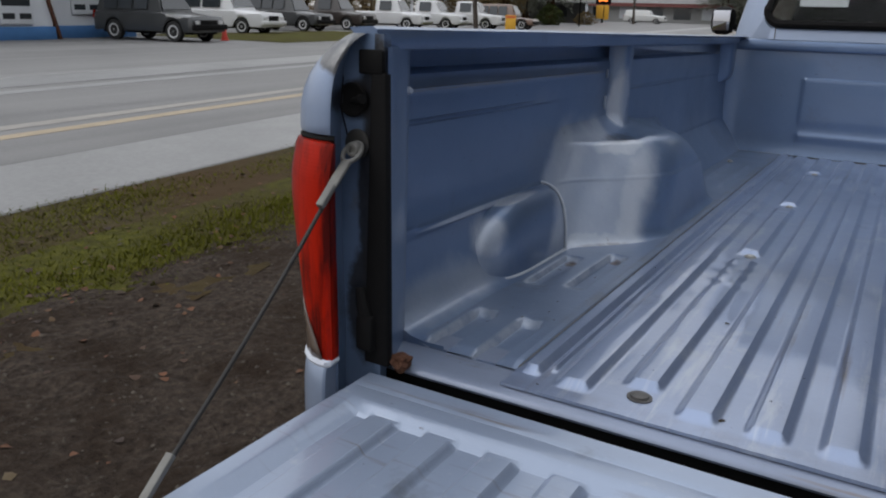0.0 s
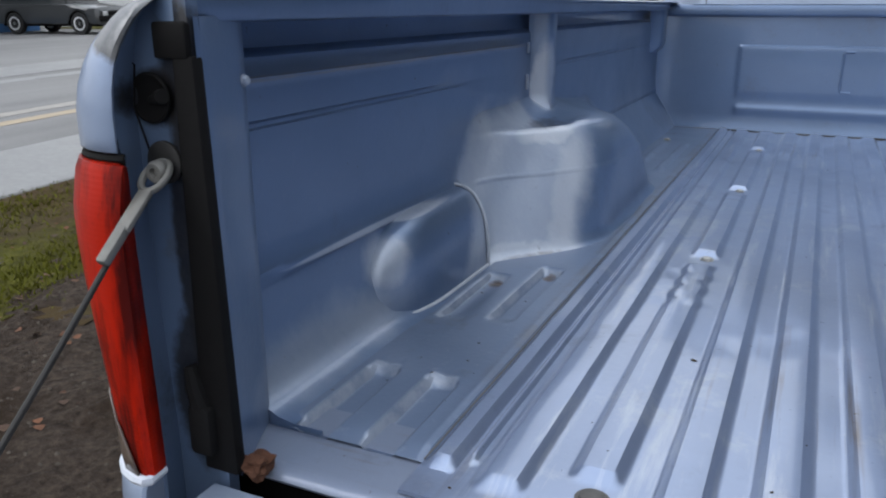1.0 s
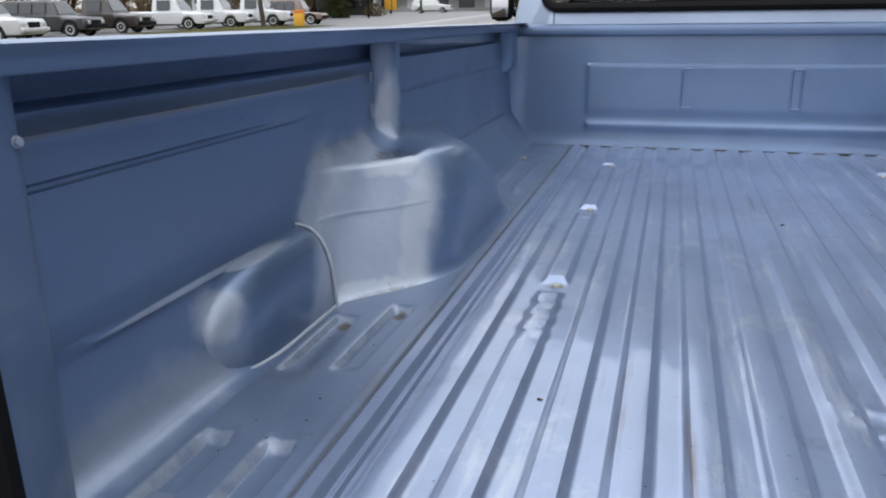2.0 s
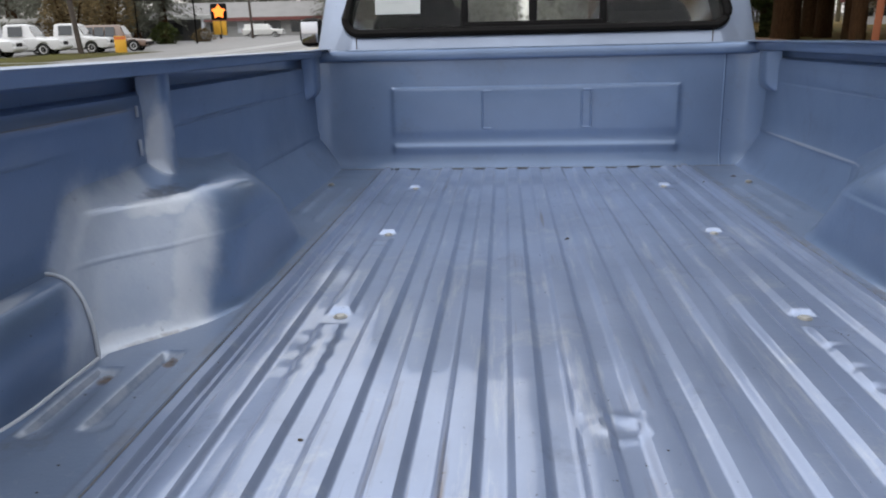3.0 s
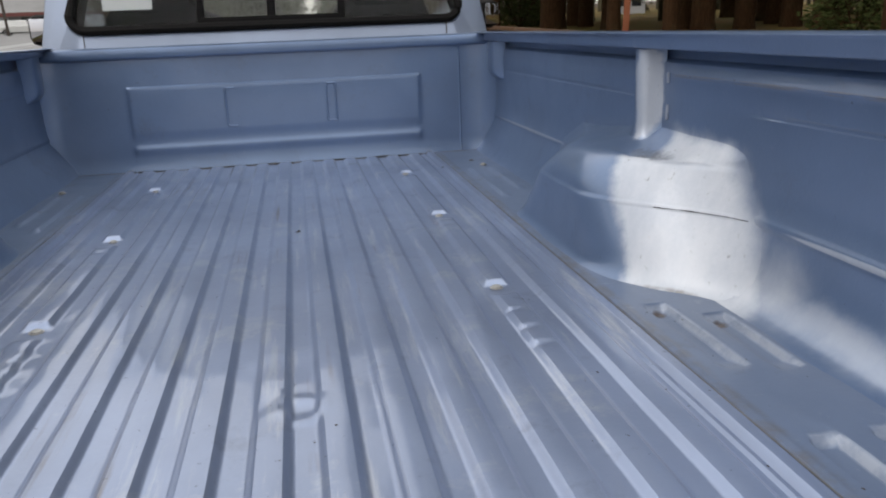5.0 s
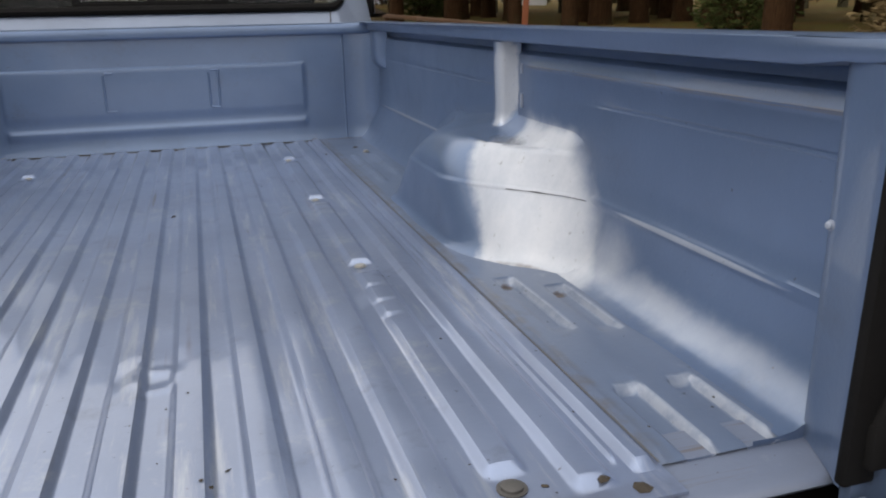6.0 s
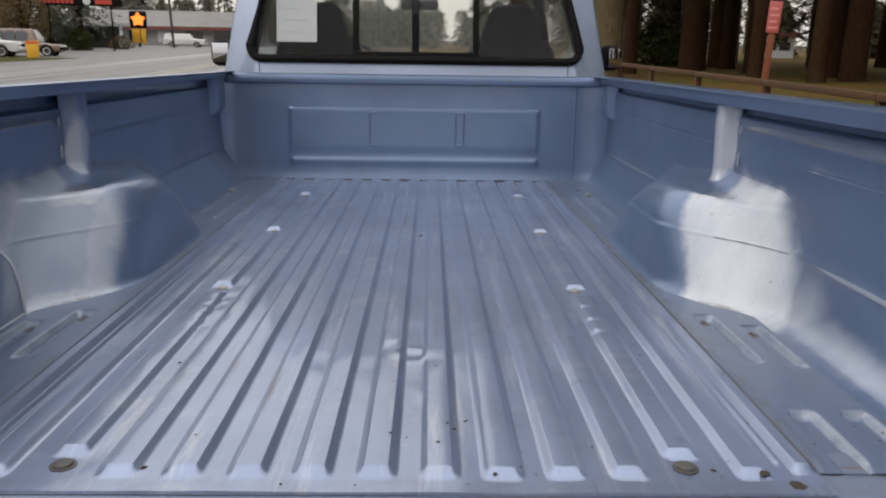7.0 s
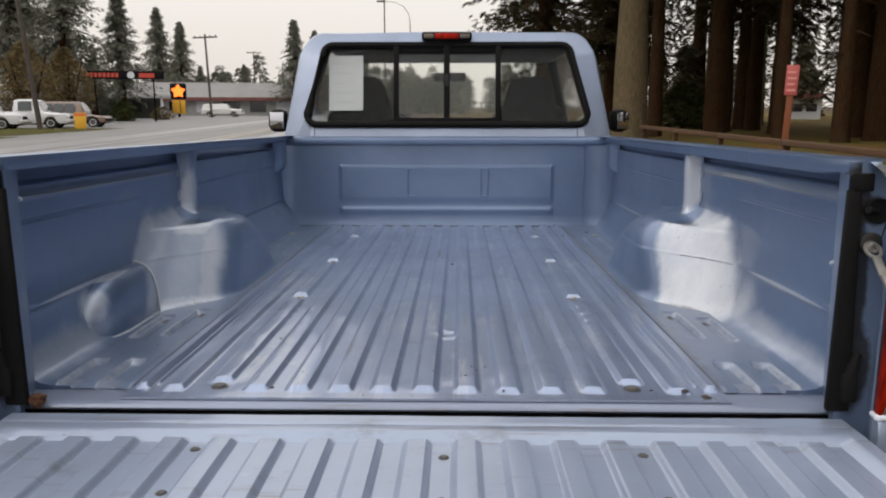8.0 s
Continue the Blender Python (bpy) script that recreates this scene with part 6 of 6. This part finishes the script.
# red notice on a wooden post, behind the rail fence
M_POSTWOOD = plain("reddish_post", (0.20, 0.060, 0.022), 0.8, 0, 0.3, 12, 0.2, 0.005, stretch=(6, 6, 0.6))
notice = empty("notice_post", pose(7.9, 17.9, 0, 0, 2.2, -22), "faded red notice on a reddish wooden post", "sign")
part("post", box_bm(-0.075, 0.075, -0.06, 0.06, -0.1, 2.1, 0.012), M_POSTWOOD, notice)
nb = part("notice_board", box_bm(-0.14, 0.14, -0.085, -0.06, 1.60, 2.30, 0.012), plain("faded_red_sign", (0.45, 0.10, 0.085), 0.6, 0, 0.12, 9, 0), notice, "faded red notice panel")
for k in range(4):
    part("text_bar", box_bm(-0.10, 0.10 - 0.03 * (k % 2), -0.0885, -0.084, 1.69 + 0.14 * k, 1.74 + 0.14 * k), plain("pale_lettering", (0.62, 0.25, 0.22), 0.6, 0, 0.1, 9, 0) if k == 0 else bpy.data.materials["pale_lettering"], nb)

# rail fence of short posts and square timbers
M_TIMBER = plain("weathered_timber", (0.085, 0.040, 0.015), 0.85, 0, 0.4, 7, 0.4, 0.008, stretch=(1.0, 0.25, 1.0))
fence = empty("rail_fence", pose(0, 0, 0), "low brown timber rail fence on short posts", "fence")
FY = [28.9, 24.4, 20.0, 15.7, 11.4, 7.0, 2.6, -1.8, -6.2]
for y in FY:
    part("post", box_bm(6.99, 7.13, y - 0.07, y + 0.07, -0.1, 0.51, 0.012), M_TIMBER, fence)
for ya, yb in zip(FY, FY[1:]):
    part("rail", box_bm(6.95, 7.13, yb - 0.02 + 0.03, ya + 0.02 - 0.03 + (0.35 if ya == FY[0] else 0), 0.51, 0.635, 0.018), M_TIMBER, fence)

# ---- trees ----
def bark(name, dark, light):
    m, t, b = nodes_of(name)
    n = noise_node(t, 7, 9, 0.7, (4.0, 4.0, 0.5))
    n2 = noise_node(t, 0.8, 4)
    col = mixc(t, ramp(t, n.outputs["Fac"], [(0.35, grey(0)), (0.68, grey(1))]), dark, light)
    col = mixc(t, ramp(t, n2.outputs["Fac"], [(0.5, grey(0)), (0.75, grey(0.35))]), col, (0.07, 0.065, 0.03))
    t.links.new(col, b.inputs["Base Color"])
    b.inputs["Roughness"].default_value = 0.95
    b.inputs["Specular IOR Level"].default_value = 0.08
    bump(t, b, n.outputs["Fac"], 0.9, 0.06)
    return m


M_BARK = bark("fir_bark", (0.020, 0.010, 0.005), (0.072, 0.038, 0.018))
M_BARKLIGHT = bark("pale_fir_bark", (0.075, 0.056, 0.032), (0.185, 0.142, 0.085))


def foliage(name, base):
    m, t, b = nodes_of(name)
    gnode = t.nodes.new("ShaderNodeNewGeometry")
    col = mixc(t, gnode.outputs["Random Per Island"], tuple(c * 0.5 for c in base), tuple(c * 1.5 for c in base))
    t.links.new(col, b.inputs["Base Color"])
    b.inputs["Roughness"].default_value = 0.85
    b.inputs["Specular IOR Level"].default_value = 0.08
    return m


M_NEEDLE = foliage("dark_fir_needles", (0.034, 0.026, 0.012))
# distance haze is mixed into the next two needle colours
M_NEEDLEFAR = foliage("hazy_fir_needles", (0.088, 0.078, 0.050))
M_NEEDLE2 = foliage("hazed_grey_green_needles", (0.125, 0.126, 0.100))
M_BRUSH = foliage("brown_twigs", (0.17, 0.125, 0.062))
M_SHRUB = foliage("green_shrub_leaves", (0.050, 0.062, 0.020))


def sprays(centres, dirs, sizes, rg, width=0.09, blades=4):
    """Small drooping sprays of needles: narrow four-sided blades fanned out from each centre."""
    C, D, S = np.asarray(centres, float), np.asarray(dirs, float), np.asarray(sizes, float)[:, None]
    side = np.cross(D, (0.0, 0.0, 1.0))
    side /= np.maximum(np.linalg.norm(side, axis=1, keepdims=True), 0.01)
    up = np.array((0.0, 0.0, 1.0))
    out = []
    for k in np.linspace(-1.3, 1.3, blades):
        tip = C + D * S * (1 - 0.22 * abs(k)) + side * S * 0.42 * k - up * S * rg.uniform(0.05, 0.5, (len(C), 1))
        a = rg.uniform(0, 3.14, (len(C), 1))
        w = S * width * (side * np.cos(a) + up * np.sin(a))
        mid = C * 0.5 + tip * 0.5
        out.append(np.stack((C, mid + w, tip, mid - w), axis=1))
    v = np.concatenate(out).reshape(-1, 3)
    return v.tolist(), np.arange(len(v)).reshape(-1, 4).tolist()


def conifer_crown(h, z0, reach, whorls, per, count, size, seed, taper=1.0):
    rg = np.random.default_rng(seed)
    n = whorls * per
    t = np.repeat(np.arange(whorls) / (whorls - 1), per)
    r = (reach * (1 - t) ** taper * np.repeat(rg.uniform(0.65, 1.1, whorls), per) + 0.15) * rg.uniform(0.5, 1.15, n)
    a = rg.uniform(0, 6.283, n)
    d = np.stack((np.cos(a), np.sin(a), -0.12 - 0.35 * rg.random(n)), axis=1)
    base = np.zeros((n, 3))
    base[:, 2] = lerp(z0, h, t) + rg.uniform(-0.3, 0.3, n)
    d, base, r = (np.repeat(q, count, axis=0) for q in (d, base, r))
    u = (np.tile(np.arange(count), n) + rg.random(n * count)) / count
    C = base + d * (r * u)[:, None] + rg.uniform(-1, 1, (n * count, 3)) * np.array((0.8, 0.8, 0.4)) * size * (0.5 + 0.6 * u)[:, None]
    D = d + rg.uniform(-0.8, 0.8, (n * count, 3)) * np.array((1, 1, 0.2))
    D /= np.linalg.norm(D, axis=1, keepdims=True)
    return sprays(C, D, size * rg.uniform(0.6, 1.35, n * count), rg)


def conifer(name, h, z0, reach, trunk_r, whorls, per, count, size, seed, leaf_mat, bark_mat, label, group, taper=1.0, limbs=10):
    rg = random.Random(seed + 100)
    tree = empty(name, None, label, "tree", group)
    bm = bmesh.new()
    pts = [(0.10 * noise.noise((k, seed, 0)), 0.10 * noise.noise((k, seed, 7)), h * 0.97 * k / 12) for k in range(13)]
    rad = [trunk_r * (1.35 if k == 0 else 1.08 if k == 1 else 1 - 0.9 * (k / 12) ** 1.2) for k in range(13)]
    pts.insert(1, (pts[0][0], pts[0][1], 0.35))
    rad.insert(1, trunk_r * 1.15)
    pts[0] = (pts[0][0], pts[0][1], -0.15)
    add_tube(bm, pts, rad, 14)
    for k in range(limbs):
        z = lerp(max(1.5, z0 * 0.45), h * 0.8, (k + rg.random()) / limbs)
        a, L = rg.random() * 6.283, (0.35 if z < z0 else 0.8) * reach * (1 - 0.8 * z / h) * rg.uniform(0.5, 1.1)
        add_tube(bm, [(0, 0, z), (0.5 * L * math.cos(a), 0.5 * L * math.sin(a), z - 0.04 * L), (L * math.cos(a), L * math.sin(a), z - 0.22 * L)], [0.05 + trunk_r * 0.06, 0.035, 0.012], 5)
    part("trunk", bm, bark_mat, tree)
    v, f = conifer_crown(h, z0, reach, whorls, per, count, size, seed, taper)
    child(mesh_ob("crown", v, f, leaf_mat, 0), tree)
    return tree


# tall park firs with bare lower trunks
park = [conifer("fir_tree", 30, 8.0, 4.6, 0.46, 36, 9, 16, 0.44, 11, M_NEEDLE, M_BARK, "tall dark fir with a bare lower trunk", "park firs", 0.7, 26),
        conifer("fir_tree", 27, 6.6, 4.2, 0.38, 36, 8, 16, 0.42, 12, M_NEEDLE, M_BARK, "tall dark fir with a bare lower trunk", "park firs", 0.7, 28)]
park[0].matrix_basis = pose(12.0, 36.0, 0)
park[1].matrix_basis = pose(16.5, 45.5, 0)
big = conifer("fir_tree", 34, 9.0, 6.4, 0.60, 46, 12, 40, 0.36, 15, M_NEEDLE, M_BARKLIGHT, "huge fir with a pale thick trunk", "park firs", 0.7, 12)
big.matrix_basis = pose(6.85, 30.5, 0)
low = conifer("fir_tree", 27, 4.3, 5.4, 0.45, 44, 12, 40, 0.34, 17, M_NEEDLE, M_BARK, "dark fir with low drooping boughs", "park firs", 0.7, 16)
low.matrix_basis = pose(4.5, 40.5, 0)
for x, y in ((9.2, 47.0), (13.2, 60.0)):
    copy_thing(low, pose(x, y, 0, 0, 0, 70 * x))
SPOTS = [(8.7, 34.0, 0.62), (14.0, 41.0, 1.0), (16.3, 43.0, 0.8), (17.0, 33.0, 1.05), (20.5, 37.5, 0.9), (21.0, 31.0, 1.0), (25.5, 40.0, 1.0), (14.2, 28.3, 0.75), (19.4, 26.5, 0.9), (23.5, 27.5, 1.0), (28.5, 33.0, 1.1),
         (12.0, 52.0, 1.0), (17.0, 56.0, 1.1), (21.0, 55.0, 1.0), (29.0, 50.0, 1.1), (34.0, 45.0, 1.0), (36.0, 36.0, 1.1), (15.0, 17.5, 0.9), (20.5, 19.0, 1.0), (26.0, 21.5, 1.0), (31.0, 25.0, 1.1), (17.5, 10.5, 0.9), (24.0, 12.0, 1.0),
         (30.5, 15.0, 1.1), (19.5, 3.0, 0.9), (27.0, 4.0, 1.0), (20.0, -5.0, 0.95), (26.0, -8.0, 1.05), (18.0, -14.0, 1.0), (15.3, 37.0, 1.0), (12.6, 30.0, 0.55), (16.2, 29.6, 1.1), (18.6, 30.6, 0.8), (22.8, 35.0, 1.0), (24.0, 46.0, 1.1), (20.2, 49.0, 1.0), (13.0, 66.0, 1.1), (25.0, 66.0, 1.1), (36.0, 58.0, 1.1), (42.0, 48.0, 1.1)]
for k, (x, y, sc) in enumerate(SPOTS):
    c = copy_thing(park[k % 2], pose(x, y, 0, 0, 0, 47 * k))
    c.scale = (sc, sc, max(1.0, sc) * (0.98 + 0.03 * (k % 7)))


def woods(n, x0, x1, y0, y1, hmin, hmax, seed, size, count=240, clearing=()):
    """Far woodland: trunks and sprays of many trees in one mass; in a clearing only saplings stand."""
    rg = np.random.default_rng(seed)
    v, f, C, D, S = [], [], [], [], []
    for _ in range(n):
        x, y, h = rg.uniform(x0, x1), rg.uniform(y0, y1), rg.uniform(hmin, hmax)
        way = math.degrees(math.atan2(x, y))
        if any(lo < way < hi for lo, hi in clearing):
            h = rg.uniform(4.0, 8.5)
        r = rg.uniform(0.15, 0.4)
        b0 = len(v)
        for z, q in ((0, r), (h, 0.05)):
            v += [(x + q * math.cos(1.257 * k), y + q * math.sin(1.257 * k), z) for k in range(5)]
        f += [(b0 + k, b0 + (k + 1) % 5, b0 + 5 + (k + 1) % 5, b0 + 5 + k) for k in range(5)]
        t = rg.random(count) ** 0.8
        a = rg.uniform(0, 6.283, count)
        rr = (0.17 * h * (1 - t) ** 0.8 + 0.3) * rg.random(count) ** 0.6
        C.append(np.stack((x + rr * np.cos(a), y + rr * np.sin(a), lerp(0.06 * h, h, t)), axis=1))
        D.append(np.stack((np.cos(a), np.sin(a), np.full(count, -0.3)), axis=1))
        S.append(size * rg.uniform(0.6, 1.3, count))
    vv, ff = sprays(np.concatenate(C), np.concatenate(D), np.concatenate(S), rg, 0.10)
    b0 = len(v)
    return v + vv, f + [tuple(i + b0 for i in q) for q in ff]


tagged(mesh_ob("far_woods", *woods(105, 16, 95, 40, 118, 15, 28, 21, 0.60, 560, ((13.2, 16.6), (17.8, 19.6), (23.2, 25.0), (28.2, 30.0))), M_NEEDLEFAR, 0), "dark far conifer woods behind the park", "woods", kind="stuff")
# mostly unseen woods, added to block the sky on the right side
tagged(mesh_ob("far_woods", *woods(70, 26, 90, -50, 36, 15, 26, 24, 1.3, 260), M_NEEDLE, 0), "dark far conifer woods behind the park", "woods", kind="stuff")
tagged(mesh_ob("far_treeline", *woods(60, -150, -8, 185, 320, 7, 15, 22, 1.4, 160), M_NEEDLE2, 0), "hazy far line of conifers", "woods", kind="stuff")
tagged(mesh_ob("far_treeline", *woods(50, -26, 22, 120, 175, 5, 9, 23, 1.1, 160), M_NEEDLE2, 0), "conifers along the road ahead", "woods", kind="stuff")

# firs across the road
road_fir = conifer("road_fir", 12.4, 3.0, 4.0, 0.46, 40, 12, 18, 0.30, 31, M_NEEDLE2, M_BARK, "old roadside fir with a thick trunk", "roadside firs", 1.0, 14)
road_fir.matrix_basis = pose(-33.3, 77.0, 0)
for x, y, sc in ((-57, 150, 1.55), (-51.6, 147, 1.32), (-42.4, 75, 1.55), (-36.2, 72, 1.45), (-46, 82, 1.5), (-37.8, 81, 0.55), (-39.5, 84, 0.5), (-24.5, 118, 1.1), (-22.0, 121, 1.0), (-60, 95, 1.5), (-42, 128, 0.62), (-36.5, 134, 0.66), (-50, 48, 1.4), (-58, 38, 1.5), (-48, 30, 1.3)):
    c = copy_thing(road_fir, pose(x, y, 0, 0, 0, 31 * x))
    c.scale = (sc, sc, sc)


def bush(name, m, r, h, n, size, material, label, category="shrub"):
    rg = np.random.default_rng(int(abs(m.translation.x) * 10) + 5)
    C, D = [], []
    for _ in range(n):
        a, u, t = rg.random() * 6.283, rg.random() ** 0.5, rg.random()
        env = math.sin(math.pi * min(1, 0.18 + 0.8 * t)) * (0.8 + 0.35 * noise.noise((math.cos(a) * 1.5, math.sin(a) * 1.5, t * 3 + r)))
        C.append((r * u * env * math.cos(a), r * u * env * math.sin(a), h * t))
        D.append((math.cos(a), math.sin(a), rg.uniform(-0.2, 0.8)))
    v, f = sprays(C, D, size * rg.uniform(0.6, 1.3, n), rg, 0.09)
    ob = empty(name, m, label, category)
    bm = bmesh.new()
    for k in range(7):
        a = 0.9 * k
        add_tube(bm, [(0, 0, -0.05), (0.3 * r * math.cos(a), 0.3 * r * math.sin(a), 0.4 * h), (0.6 * r * math.cos(a), 0.6 * r * math.sin(a), 0.85 * h)], [0.02 * h, 0.014 * h, 0.004 * h], 5)
    part("stem", bm, M_BARK, ob)
    child(mesh_ob("leaves", v, f, material, 0), ob)
    return ob


bush("bare_tree", pose(-34.6, 62, 0), 2.9, 6.4, 3200, 0.32, M_BRUSH, "brown leafless broadleaf tree", "tree")
bush("bare_tree", pose(-33.4, 66, 0), 2.6, 6.2, 3200, 0.32, M_BRUSH, "brown leafless broadleaf tree", "tree")
for k, (x, y) in enumerate(((-34.5, 21.5), (-35, 26.5), (-35.5, 31.5), (-36, 36.5), (-36, 41.5), (-36, 46.5), (-37, 51.5))):
    bush("bare_tree", pose(x - 0.1 * k, y, 0), 3.4, 5.2 + 0.4 * (k % 3), 1500, 0.34, M_BRUSH, "brown leafless thicket behind the parked cars", "tree")
bush("shrub", pose(-31.0, 71.5, 0), 1.5, 1.9, 900, 0.28, M_SHRUB, "green clipped shrub before the shop")
bush("shrub", pose(-30.6, 80.0, 0), 1.4, 1.3, 700, 0.26, M_BRUSH, "brownish shrub at the tree's foot")
bush("shrub", pose(13.6, 47.0, 0), 2.4, 2.6, 1300, 0.34, M_SHRUB, "dark evergreen shrub among the firs")
bush("shrub", pose(18.0, 23.0, 0), 2.0, 1.9, 1300, 0.25, M_SHRUB, "rambling undergrowth with yellow leaves")
bush("shrub", pose(16.0, 13.5, 0), 2.2, 2.2, 1500, 0.25, M_BRUSH, "brown undergrowth behind the fence")
bush("shrub", pose(14.5, 7.5, 0), 2.0, 1.8, 1300, 0.25, M_SHRUB, "rambling green undergrowth behind the fence")

# ---- bits of litter on the bed floor ----
def litter(n):
    v, f = [], []
    spots = [(0.042, 1.462, 0.012), (-0.364, 0.458, 0.005), (0.03, 2.535, 0.010), (0.67, 2.31, 0.012), (0.545, 2.20, 0.009), (-0.30, 0.10, 0.008), (0.50, 0.085, 0.009), (0.535, 0.065, 0.015), (0.44, 0.10, 0.006)]
    spots += [(rng.gauss(0.08, 0.05), rng.uniform(0.08, 0.24), rng.uniform(0.002, 0.006)) for _ in range(9)]
    spots += [(rng.uniform(-0.56, 0.56), 0.06 + 2.4 * rng.random() ** 1.5, rng.uniform(0.001, 0.003)) for _ in range(n)]
    spots += [(rng.choice((-1, 1)) * rng.uniform(0.60, 0.73), rng.uniform(0.12, 0.70), rng.uniform(0.001, 0.003)) for _ in range(22)]
    for x, y, r in spots:
        z = (rib_height(x, y) if abs(x) < 0.575 else pan_height(x, y)) + 0.0006
        a, e = rng.random() * 6.28, rng.uniform(0.3, 1.0)
        b0 = len(v)
        for k in range(6):
            q = r * rng.uniform(0.7, 1.1)
            lx, ly = q * math.cos(1.047 * k), q * e * math.sin(1.047 * k)
            v.append((x + lx * math.cos(a) - ly * math.sin(a), y + lx * math.sin(a) + ly * math.cos(a), z))
        v.append((x, y, z + 0.35 * r))
        f += [(b0 + k, b0 + (k + 1) % 6, b0 + 6) for k in range(6)]
    return v, f


crumbs = mesh_ob("floor_litter", *litter(75), plain("dark_leaf_crumbs", (0.045, 0.036, 0.026), 0.9, 0, 0.5, 30, 0), 0)
crumbs.matrix_basis = RAKE
tagged(crumbs, "dark crumbs of leaf and grit on the bed floor", "litter", kind="stuff")
